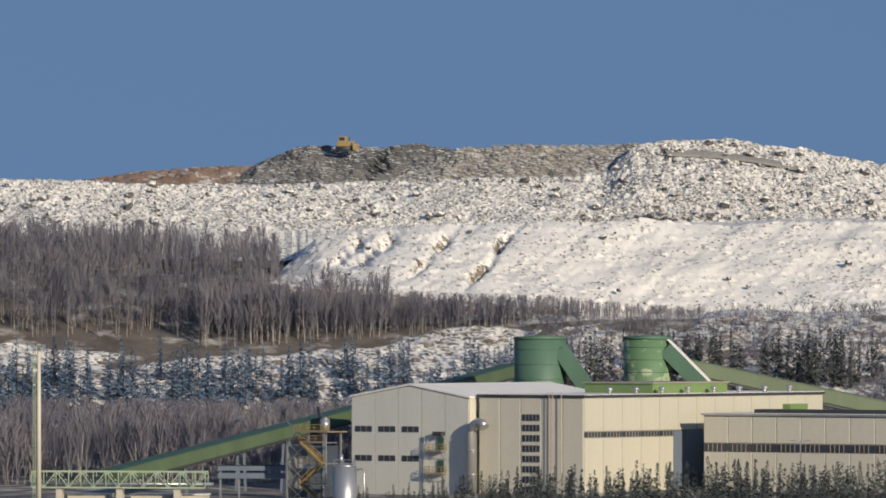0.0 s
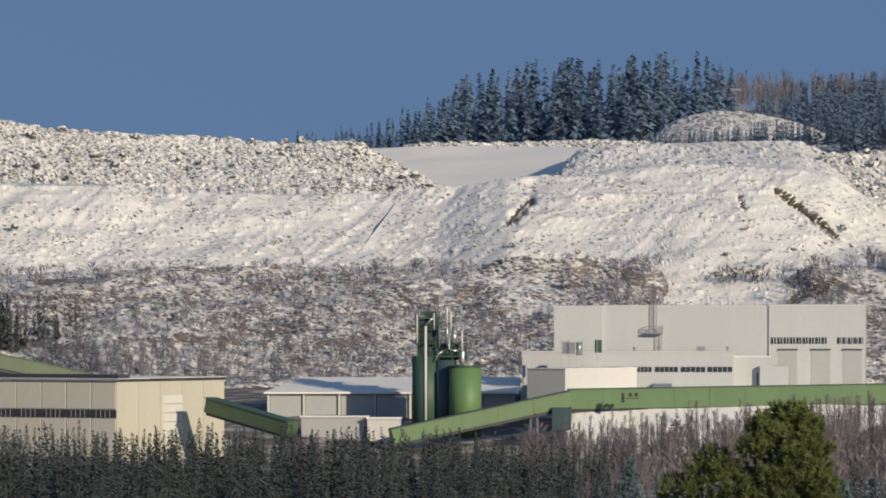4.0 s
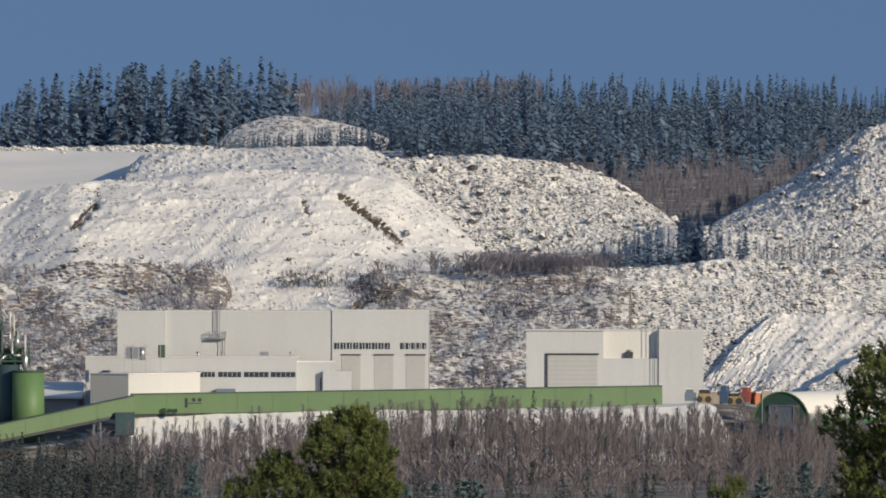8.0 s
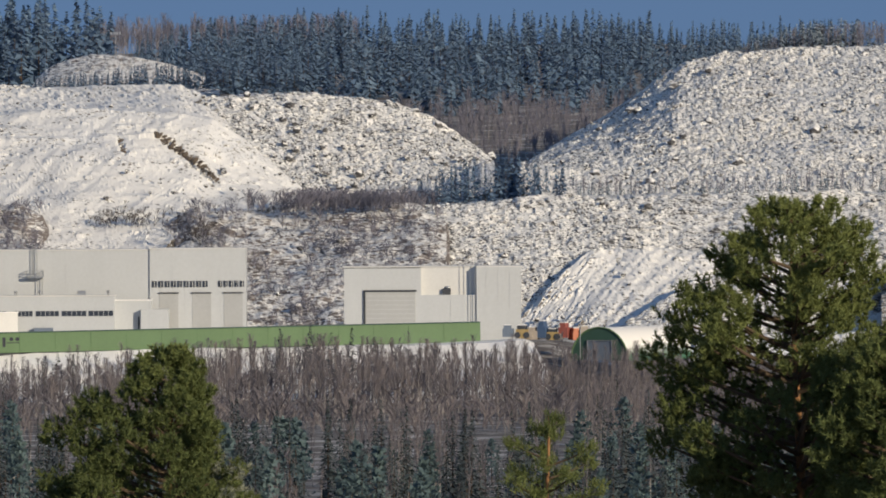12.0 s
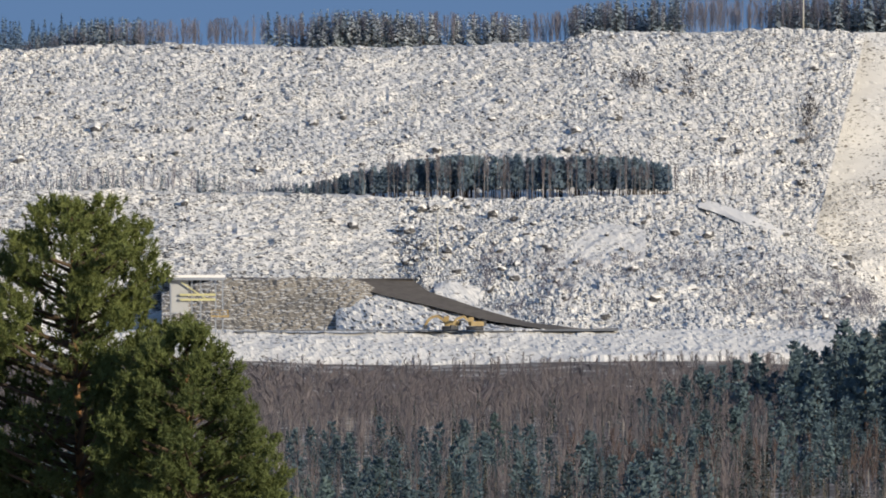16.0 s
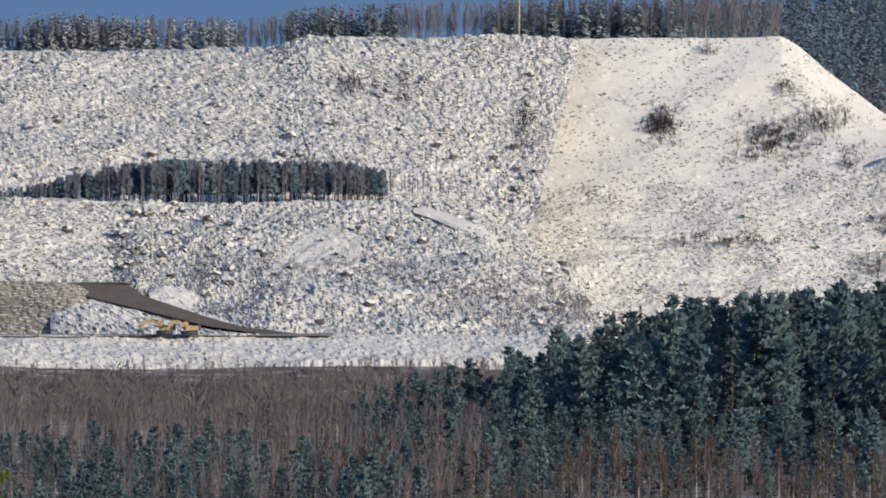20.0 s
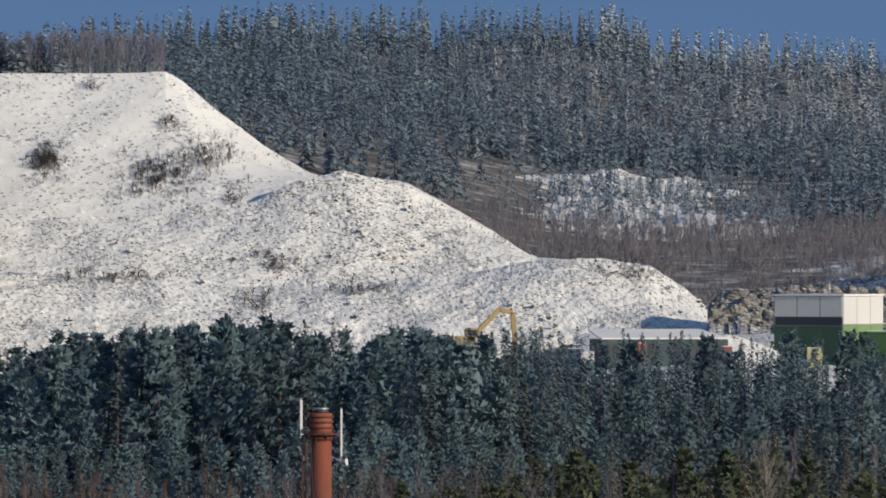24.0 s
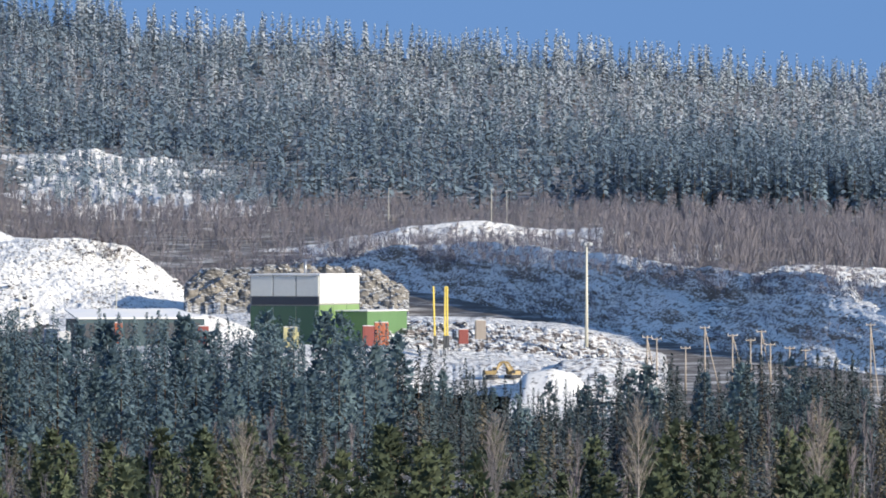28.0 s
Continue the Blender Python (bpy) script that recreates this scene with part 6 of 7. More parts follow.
    for x0, x1, y0 in ((-W - 0.1, -17.5, 0.2), (-17.5, -7.8, 1.7), (-7.8, 0.1, 0.2)):
        box_part("coping", x0, x1, y0, 20.1, H + 0.16, H + 0.36, M_SNOWPAINT, g)
    d = panel("f", -27.3, 0.5, 8.8, 7.8, M_DOORGREY, g, "roller_door", 0.1, "large grey roller door")
    for k in range(1, 10):
        box_part("slat", 0.1, 8.7, -0.14, -0.1, k * 0.78, k * 0.78 + 0.07, M_GREY_WALL, d)
    box_part("door_frame", -27.6, -27.3, -0.3, 0, 0.5, 8.5, M_DARK, g)
    box_part("door_frame", -27.6, -18.3, -0.3, 0, 8.3, 8.6, M_DARK, g)
    for k in range(1, 15):
        box_part("seam", -W + 2.07 * k, -W + 2.07 * k + 0.07, -0.03 if k < 12 else -0.33, 0.0, 8.8 if k < 7 else -3, z1 - 0.1 if 6 < k < 12 else H - 0.1, M_GREY_WALL, g)
    for x in (-8.9, -8.1):
        tube("ladder_rail", [(x, -0.5, -2), (x, -0.5, H + 1.3)], 0.06, M_STEEL, g, sides=5)
    k = thing("roof_fan", g.matrix_world @ pose(-13.0, 1.5, z1), "dark roof fan on the low roof", "fan")
    box_part("body", -0.7, 0.7, -0.6, 0.6, 0, 1.1, M_DARK, k)
    tube("cowl", [(0.2, 0, 1.1), (0.2, 0, 1.5)], 0.45, M_STEEL, k, sides=10)
    # galleries along the bank
    gallery(233, 716, 1436, 1170, 700, 1446, 3.4, 3.4, (), "long green horizontal conveyor gallery on a white plinth")
    gallery(-80, 782, 1428, 236, 715, 1434, 2.6, 3.2, (0.8,), "green conveyor gallery climbing to the long gallery")
    j = thing("transfer_box", site(222, 740, 1432, 0), "dark junction box below the gallery bend", "transfer box")
    box_part("body", -1.6, 1.6, -1.2, 1.5, -3, 0.9, M_DARKTEAL, j)
    u = thing("gallery_unit", site(338, 722, 1430, 0), "small ventilator and cabinet on the gallery wall", "fan")
    box_part("cabinet", -1.0, -0.5, -0.5, 0.3, 0, 1.6, M_DARK, u)
    tube("fan", [(0.5, -0.4, 1.3), (0.5, 0.2, 1.3)], 0.35, M_DARK, u, sides=10)
    tube("fan", [(1.5, -0.4, 1.3), (1.5, 0.2, 1.3)], 0.35, M_DARK, u, sides=10)
    beam("bracket", (-0.4, -0.2, 0.7), (1.8, -0.2, 0.7), 0.15, 0.15, M_DARK, u)
    plinth = loft("snow_plinth", line(1436, (236, 738), (350, 736), (700, 728), (1000, 722), (1250, 716), (1268, 724)),
                  line(1428, (225, 790), (350, 786), (700, 776), (1000, 770), (1250, 766), (1290, 764)),
                  40, M_SNOW, "snow-covered bank carrying the conveyor gallery", 0.1, 1.2, 0.4, seed=51)


M_COOLGREY = painted("cool_grey_sheet", (0.46, 0.47, 0.47), 0.94)
M_SNOWPAINT = painted("white_sheet", (0.68, 0.67, 0.64), 0.96)
M_DARKTEAL = painted("dark_teal_steel", (0.045, 0.085, 0.10), 0.7)
M_SILO_GREEN2 = painted("green_silo_sheet", (0.13, 0.235, 0.095), 0.88)
middle_plant()
M_GREYROAD = painted("grey_gravel", (0.34, 0.33, 0.31), 0.75, 0.95, scale=0.5, streak=False)


# ---- right side of the plant ----
def ribbon(name, upper, lower, mat, label, category="road", kind="structure", thick=0.3):
    """A strip of road between two lines of (bearing, elevation, range)."""
    n = 40
    S = np.linspace(0, len(upper) - 1, n)
    U, W = np.array(upper, float), np.array(lower, float)
    rows = []
    for k in range(5):
        q = k / 4
        L = U * (1 - q) + W * q
        rows.append([tuple(at(*[np.interp(s, np.arange(len(L)), L[:, c]) for c in range(3)]) + Vector((0, 0, 0.12))) for s in S])
    v = [p for r in rows for p in r]
    f = [(r * n + i, (r + 1) * n + i, (r + 1) * n + i + 1, r * n + i + 1) for r in range(4) for i in range(n - 1)]
    return mesh_of(name, v, f, mat, None, label, category, kind, smooth=True)


loft("snow_field", line(1530, (1560, 706), (1800, 706), (2050, 707), (2400, 708), (2700, 708), (2950, 706), (3100, 705)),
     line(1507, (1540, 748), (1800, 752), (2050, 758), (2400, 756), (2700, 750), (2950, 745), (3100, 742)),
     30, M_SNOW_SLOPE, "flat snow-covered yard below the rock bench", 0.6, 0.9, 0.7, seed=61, fill=0.3, category="snow field", skirt=(4, 30))
loft("rock_wall", line(1566, (1880, 640), (1985, 617), (2060, 617), (2140, 616), (2200, 617), (2240, 622), (2290, 650)),
     line(1556, (1880, 702), (1985, 701), (2060, 701), (2140, 701), (2190, 700), (2235, 700), (2290, 700)),
     30, M_BARE_ROCK, "bare brown rock face below the haul road", 0.5, 1.0, 0.6, seed=63, category="rock face")
loft("snow_ramp", [(2185, 620, 1570), (2244, 634, 1565), (2303, 649, 1559), (2387, 673, 1550), (2457, 694, 1542), (2527, 704, 1535)],
     [(2190, 704, 1552), (2250, 704, 1546), (2310, 705, 1543), (2390, 705, 1540), (2457, 706, 1536), (2527, 706, 1532)],
     14, M_SNOW_SLOPE, "snowy embankment carrying the ramp", 0.8, 0.9, 0.8, seed=65, fill=0.5, category="embankment")
loft("snow_drift", line(1578, (2362, 626), (2392, 620), (2440, 630), (2485, 650), (2525, 676)),
     [(2364, 634, 1569), (2396, 645, 1566), (2445, 663, 1561), (2490, 677, 1556), (2530, 690, 1552)],
     6, M_SNOW_SLOPE, "ploughed heap of snow beside the ramp", 0.5, 0.9, 0.5, seed=67, fill=0.3, category="snow heap", skirt=(0.5, 8))
ribbon("road", [(2323, 613, 1574), (2353, 636, 1566), (2448, 668, 1556), (2528, 691, 1548), (2628, 703, 1538), (2690, 702, 1534)],
       [(2180, 614, 1572), (2268, 642, 1562), (2368, 665, 1553), (2468, 690, 1545), (2578, 706, 1534), (2690, 707, 1530)], M_ROAD, "dark wet gravel ramp cleared of snow")
ribbon("road", [(1880, 609, 1590), (2050, 611, 1590), (2200, 613, 1590), (2330, 613, 1588)],
       [(1880, 613, 1572), (2050, 615, 1572), (2200, 616, 1572), (2330, 615, 1572)], M_ROAD, "dark haul road along the rock bench")
ribbon("road", [(2010, 706, 1534), (2200, 704, 1532), (2400, 705, 1530), (2690, 703, 1530)],
       [(2010, 708, 1530), (2200, 706, 1529), (2400, 708, 1527), (2690, 707, 1526)], M_GREYROAD, "dark gravel track along the snowy yard")
loft("haul_road", lying("5", [(-1075, 210), (-1000, 213), (-920, 222), (-860, 234), (-800, 246)], 0.9), lying("5", [(-1070, 215), (-990, 219), (-912, 228), (-850, 240), (-795, 250)], 1.3),
     1.0, M_GREYROAD, "grey haul road up the rubble bench", 0.0, 1.0, 0.1, seed=75, category="road", skirt=(0.2, 3))


def excavator(b, e, r, turn, scale=1.0, long_reach=False, label="yellow crawler excavator parked on the snow", group="", low=False):
    t = thing("excavator", site(b, e, r, turn), label, "excavator", group)
    k = scale
    for y in (-1.1, 1.1):
        tube("track", [(-1.8 * k, y * k, 0.45 * k), (1.8 * k, y * k, 0.45 * k)], 0.48 * k, M_DARK, t, sides=10)
    box_part("body", -2.0 * k, 1.2 * k, -1.3 * k, 1.3 * k, 1.0 * k, 2.1 * k, M_YELLOW, t)
    box_part("counterweight", -2.5 * k, -1.9 * k, -1.3 * k, 1.3 * k, 1.0 * k, 2.3 * k, M_DARK, t)
    c = box_part("cab", 0.2 * k, 1.4 * k, -1.3 * k, -0.2 * k, 1.5 * k, 3.1 * k, M_YELLOW, t)
    box_part("cab_window", 0.3 * k, 1.43 * k, -1.33 * k, -0.3 * k, 2.2 * k, 2.9 * k, M_GLASS, c)
    pts = [(1.0, 0.3, 1.8), (3.2, 0.3, 4.6), (4.6, 0.3, 4.4), (6.2, 0.3, 2.2)] if not long_reach else [(1.0, 0, 1.8), (4.6, 0, 5.4), (6.2, 0, 5.0), (6.6, 0, 0.8)]
    if low:
        pts = [(1.0, 0.3, 1.8), (2.9, 0.3, 3.3), (4.6, 0.3, 2.7), (5.6, 0.3, 1.2)]
    pts = [tuple(c * k for c in p) for p in pts]
    for p, q, n in zip(pts, pts[1:], ("boom", "boom", "stick")):
        beam(n, p, q, 0.42 * k, 0.55 * k, M_YELLOW, t)
    x, y, z = pts[-1]
    box_part("bucket", x - 0.5 * k, x + 0.5 * k, y - 0.5 * k, y + 0.5 * k, z - 0.9 * k, z, M_DARK, t)
    return t


def bulldozer(b, e, r):
    t = thing("bulldozer", site(b, e, r, 10), "yellow bulldozer standing on the crest of the bare heap", "bulldozer")
    for y in (-1, 1):
        tube("track", [(-1.6, y, 0.5), (1.6, y, 0.5)], 0.5, M_DARK, t, sides=10)
    box_part("body", -1.6, 1.4, -0.8, 0.8, 0.7, 1.8, M_YELLOW, t)
    box_part("engine_hood", 0.2, 2.0, -0.6, 0.6, 1.6, 2.1, M_YELLOW, t)
    c = box_part("cab", -1.2, 0.3, -0.8, 0.8, 1.8, 3.1, M_YELLOW, t)
    box_part("cab_window", -1.0, 0.2, -0.84, 0.84, 2.2, 2.9, M_GLASS, c)
    box_part("blade", 2.3, 2.6, -1.6, 1.6, 0.2, 1.5, M_YELLOW, t)
    tube("exhaust", [(0.9, 0.3, 2.1), (0.9, 0.3, 2.9)], 0.08, M_DARK, t, sides=6)


bulldozer(-1636, 213, 1788)
excavator(2392, 704, 1528, 182, 0.8, low=True)
excavator(2436, 704, 1526, 172, 0.75, label="second yellow excavator beside the ramp", low=True)


def right_things():
    # portal frame with pipes
    t = thing("portal_frame", site(1945, 702, 1530, 0), "grey steel portal with a roof and yellow railings", "steel frame")
    for x in (-4.8, -1.0, 0.6, 3.3, 4.6):
        beam("post", (x, 0, -2), (x, 0, 9.4), 0.28, 0.28, M_STEEL, t)
    box_part("roof", -5.2, 5.0, -1.5, 4, 9.4, 9.9, M_SNOW, t, "snow-covered roof deck")
    box_part("roof_beam", -5.2, 5.0, -1.5, -1.2, 8.9, 9.4, M_STEEL, t)
    for z in (5.4, 6.3):
        beam("girder", (-3.2, -0.3, z), (3.3, -0.3, z), 0.3, 0.4, M_PALEYELLOW, t, "pale yellow girder")
    beam("brace", (-3.0, -0.3, 8.6), (1.5, -0.3, 5.6), 0.22, 0.22, M_PALEYELLOW, t)
    beam("brace", (0.6, 0, 5.0), (3.3, 0, 8.8), 0.12, 0.12, M_STEEL, t)
    box_part("cabin", -4.8, -1.6, 0.2, 3, 3.0, 8.8, M_DOORGREY, t)
    box_part("landing", 2.4, 5.6, -1.0, 1.5, 2.2, 2.4, M_YELLOW, t)
    railing(t, [(2.4, -1.0, 2.4), (5.6, -1.0, 2.4), (5.6, 1.5, 2.4)], M_YELLOW)
    # tunnel tent
    g = thing("tunnel_tent", site(1383, 752, 1440, 28), "arched green tunnel tent with a snow-covered roof", "tent")
    R, L, n = 5.4, 26.0, 18
    arc = [(R * math.cos(math.pi * k / n), R * 1.05 * math.sin(math.pi * k / n)) for k in range(n + 1)]
    v = [(x, y, z) for y in (0, L) for x, z in arc]
    mesh_of("roof", v, [(k, k + 1, n + 2 + k, n + 1 + k) for k in range(n)], M_TENT, g, "tent skin under snow", smooth=True)
    end = [(x * 0.99, 0.05, z * 0.99) for x, z in arc]
    me = bpy.data.meshes.new("end_wall")
    me.from_pydata(end, [], [tuple(range(n + 1))])
    me.materials.append(M_SHADEGREEN)
    new("end_wall", me).parent = g
    tube("edge_rib", [(x, -0.05, z) for x, z in arc], 0.14, M_GREEN, g, sides=6)
    box_part("gate", -2.2, 2.4, -0.08, 0.0, 0, 3.4, M_BLUEGREY, g, "dark closed gate")
    for p, q in (((-2.2, -0.15, 0), (-2.2, -0.15, 3.4)), ((2.4, -0.15, 0), (2.4, -0.15, 3.4)), ((-2.2, -0.15, 3.4), (2.4, -0.15, 3.4))):
        beam("gate_frame", p, q, 0.14, 0.14, M_STEEL, g)
    tube("mast", [(-2.9, -1.5, 0), (-2.9, -1.5, 6.6)], 0.07, M_STEEL, g, sides=6)
    # parked machines and crates between the hall and the tent
    rnd = random.Random(5)
    for k, (b, e, m, w, h, name, lab) in enumerate((
            (1222, 704, M_BLUEGREY, 2.2, 1.9, "skip", "dark blue steel skip beside the hall"),
            (1248, 707, M_YELLOW, 2.6, 2.2, "loader", "yellow wheel loader parked in the yard"),
            (1266, 709, M_WOODPOLE, 2.0, 2.0, "crate", "stacked grey wooden crates"),
            (1284, 706, M_BLUE, 1.8, 3.0, "container", "small dark blue upright container"),
            (1302, 710, M_YELLOW, 2.4, 1.8, "loader", "yellow loader with a dark cab"),
            (1322, 706, M_RED, 1.9, 2.6, "cabin", "small red cabin in the yard"),
            (1340, 710, M_ORANGE, 2.0, 1.9, "crate", "orange steel crate in the yard"),
            (1358, 709, M_WOODPOLE, 2.4, 2.2, "crate", "brown crate with snow on the lid"))):
        t = thing(name, site(b, e, 1462, rnd.uniform(-25, 25)), lab, name)
        w, h = w * 0.85, h * 0.8
        box_part("body", -w / 2, w / 2, -1, 1, -0.5, h * 0.62, m, t)
        box_part("upper_body", -w / 2 + 0.2, w / 4, -0.9, 0.9, h * 0.62, h, M_DARK if name == "loader" else m, t)
        box_part("snow_cap", -w / 2 + 0.25, w / 4 - 0.05, -0.85, 0.85, h, h + 0.14, M_SNOW, t)
        if name == "loader":
            for x in (-0.8, 0.8):
                tube("wheel", [(x, -1.15, 0.1), (x, -0.9, 0.1)], 0.55, M_DARK, t, sides=12)
            box_part("bucket", w / 2, w / 2 + 0.7, -1.1, 1.1, -0.3, 0.6, M_WOODPOLE, t)
    # mast on the hilltop clearing
    m = thing("light_mast", site(530, 212, 2045, 0), "slim lattice mast with a crossbar of lamps", "mast")
    tube("pole", [(0, 0, -1), (0, 0, 6.2)], 0.1, M_STEEL, m, sides=6)
    beam("crossbar", (-1.3, 0, 6.0), (1.3, 0, 6.0), 0.14, 0.14, M_STEEL, m)
    for x in (-1.1, -0.4, 0.4, 1.1):
        box_part("lamp_head", x - 0.2, x + 0.2, -0.3, 0, 5.6, 6.3, M_STEEL, m)
    # pale poles on the great heap
    for b, e0, e1, r in ((3018, 178, 103, 1843), (3137, 176, 98, 1884), (3187, 175, 88, 1886), (2370, 618, 495, 1600)):
        q = thing("pole", site(b, e0, r, 0), "slim pale wooden pole", "pole", "poles on the heap")
        tube("shaft", [(0, 0, -1), (0, 0, (e0 - e1) * r / UNIT)], [0.16, 0.1], M_PALEPOLE, q, sides=8)
        tube("cap", [(0, 0, (e0 - e1) * r / UNIT), (0, 0, (e0 - e1) * r / UNIT + 0.15)], 0.18, M_STEEL, q, sides=8)


M_PALEYELLOW = painted("pale_yellow_steel", (0.62, 0.58, 0.30), 0.85)
M_TENT, _n, _l, _b = material("snowy_tent", 0.7)
_l.new(mixed(_n, _l, snow_cover(_n, _l, 0.15, 0.45, 0.35, 0.5), (0.06, 0.16, 0.09), SNOW), _b.inputs["Base Color"])
right_things()


def far_right():
    # green building
    g = thing("green_building", site(4680, 676, 1500, 43), "two-storey building, white above and green below", "building")
    Lf, Le, H = 13.9, 15.2, 10.6
    box_part("wall", -Lf, 0, 0, Le, -3, H, M_CORE, g)
    box_part("roof", -Lf - 0.3, 0.3, -0.3, Le + 0.3, H, H + 0.3, M_SNOW, g, "flat roof under snow")
    for k in range(3):
        panel("f", -Lf + k * Lf / 3 + 0.1, 6.9, Lf / 3 - 0.2, 3.6, M_WARMGREY, g)
        # Front sheets are painted darker than the end to show shade.
        panel("f", -Lf + k * Lf / 3 + 0.05, -2, Lf / 3 - 0.1, 7.2, M_SHADED_GREEN, g)
    panel("f", -Lf + 0.3, 5.4, Lf - 0.4, 1.4, M_GLASS, g, "window", 0.16, "dark strip window")
    for k in range(3):
        panel("e", k * Le / 3 + 0.1, 5.6, Le / 3 - 0.2, 4.9, M_SNOWPAINT, g)
        # The sunlit end gets the lighter copy of the green.
        panel("e", k * Le / 3 + 0.05, -2, Le / 3 - 0.1, 7.4, M_LIGHTGREEN, g)
    box_part("extension", 0.1, 6.5, 6, Le + 6, -3, 4.2, M_SILO_GREEN2, g)
    box_part("extension_roof", 0.0, 6.7, 5.8, Le + 6.2, 4.2, 4.4, M_SNOW, g)
    tube("flue", [(-6, 6, H), (-6, 6, H + 2.6)], 0.25, M_STEEL, g, sides=8)
    # long dark shed
    s = thing("long_shed", site(4365, 676, 1490, 0), "long dark green shed with snow on the roof", "building")
    box_part("wall", -11.5, 11.5, 0, 9, -3, 2.9, M_DARKTEAL, s)
    q = [(-11.8, -0.4, 2.9), (11.8, -0.4, 2.9), (8.5, 9, 4.4), (-11.8, 9, 4.4)]
    mesh_of("roof", q + [(x, y, z + 0.25) for x, y, z in q], [(0, 3, 2, 1), (4, 5, 6, 7), (0, 1, 5, 4), (1, 2, 6, 5), (2, 3, 7, 6), (3, 0, 4, 7)], M_SNOW, s)
    for k in range(6):
        box_part("door", -10.5 + k * 3.8, -8.3 + k * 3.8, -0.1, 0, -0.5, 2.2, M_DARK, s)
    loft("snow_drift", line(1500, (4430, 668), (4470, 640), (4500, 646), (4540, 660), (4570, 672)),
         line(1492, (4430, 685), (4470, 685), (4500, 685), (4540, 685), (4575, 685)), 8, M_SNOW_SLOPE, "small white pile of snow by the shed", 0.2, 1.0, 0.3, seed=71, category="snow pile")
    for b, e, m, w, h, lab in ((4630, 684, M_PALEYELLOW, 2.6, 2.2, "pale yellow site container"), (4325, 676, M_ORANGE, 1.3, 2.2, "small orange tank near the shed"),
                               (4790, 678, M_ORANGE, 2.4, 2.4, "orange container in the snow"), (4770, 680, M_RED, 2.6, 2.0, "red container by the green building"),
                               (4965, 668, M_WOODPOLE, 1.8, 1.8, "pale wooden crate on the yard"), (4935, 676, M_RED, 1.6, 1.0, "low red skip in the snow"),
                               (4475, 676, M_RED, 1.8, 1.6, "red skip by the long shed"), (4205, 684, M_BLUE, 2.2, 2.0, "blue cabin beside the heap"), (4230, 686, M_SNOWPAINT, 2.0, 1.6, "white van parked by the cabin")):
        t = thing("container", site(b, e, 1478, 12), lab, "container")
        box_part("body", -w / 2, w / 2, -1.2, 1.2, -1.5, h, m, t)
        box_part("snow_cap", -w / 2 + 0.03, w / 2 - 0.03, -1.17, 1.17, h, h + 0.12, M_SNOW, t)
        for j in range(4):
            x = -w / 2 + w * (j + 0.5) / 4
            box_part("rib", x - 0.05, x + 0.05, -1.26, -1.2, -1.4, h - 0.1, m, t)
    excavator(4008, 672, 1500, 0, 1.45, True, "yellow excavator with its long boom raised")
    excavator(4985, 752, 1440, 15, 0.6, label="yellow excavator behind the treetops")
    excavator(5022, 752, 1442, 160, 0.6, label="orange-yellow excavator near the white mound")
    # yellow drill masts
    for b, x, lean in ((4885, 0, 0.3), (4902, 0, -0.1), (4907, 0.1, 0.05)):
        t = thing("drill_mast", site(b, 678, 1490, 0), "tall yellow steel drill mast", "mast", "yellow masts in the yard")
        beam("mast", (0, 0, -2), (-lean, 0, 8.8), 0.28, 0.28, M_YELLOWPOLE, t)
        box_part("foot", -0.25, 0.25, -0.25, 0.25, -2, 0.1, M_DARK, t)
    # light mast
    m = thing("light_mast", site(5153, 668, 1500, 0), "tall grey floodlight mast with a lamp ring", "mast")
    tube("pole", [(0, 0, -3), (0, 0, 15.6)], [0.34, 0.2], M_PALEPOLE, m, sides=10)
    tube("ring", [(0, 0, 15.4), (0, 0, 15.7)], 0.8, M_STEEL, m, sides=12)
    for a in range(6):
        x, y = 0.9 * math.cos(a * 1.047), 0.9 * math.sin(a * 1.047)
        box_part("lamp_head", x - 0.22, x + 0.22, y - 0.22, y + 0.22, 15.1, 15.6, M_STEEL, m)
    # power poles with stays
    for k, (b, e0, e1, dx, stay) in enumerate(((5260, 740, 677, 1.0, True), (5277, 740, 680, 0, False), (5362, 745, 660, 1.6, True), (5411, 738, 674, 1.5, True), (5328, 738, 696, 0, False),
                                               (5443, 735, 682, 0, False), (5462, 730, 667, 1.2, True), (5478, 735, 690, 0, False), (5512, 738, 696, 0, False), (5540, 740, 700, 0, False), (5655, 760, 655, 0.9, True))):
        r = 1450
        t = thing("power_pole", site(b, e0, r, 0), "grey wooden power pole with a slanting stay" if stay else "plain grey wooden power pole", "pole", "power poles by the pit")
        H = (e0 - e1) * r / UNIT
        tube("shaft", [(0, 0, -4), (0, 0, H)], [0.2, 0.14], M_WOODPOLE, t, sides=8)
        if stay:
            tube("stay", [(0, 0.1, H - 0.2), (dx * 1.7, 0.1, -3)], 0.13, M_WOODPOLE, t, sides=6)
        beam("crossarm", (-0.9, 0, H - 0.3), (0.9, 0, H - 0.3), 0.14, 0.14, M_WOODPOLE, t)
        for x in (-0.8, 0, 0.8):
            tube("insulator", [(x, 0, H - 0.25), (x, 0, H + 0.05)], 0.07, M_SNOWPAINT, t, sides=6)
    # lamp posts along the terrace and the hillside
    for b, e0, e1, r in ((4321, 640, 560, 1600), (4803, 480, 416, 1930), (4985, 478, 418, 1935), (5012, 476, 420, 1935), (4150, 650, 600, 1600)):
        t = thing("lamp_post", site(b, e0, r, 0), "slim grey lamp post", "lamp post", "lamp posts near the heap")
        H = (e0 - e1) * r / UNIT
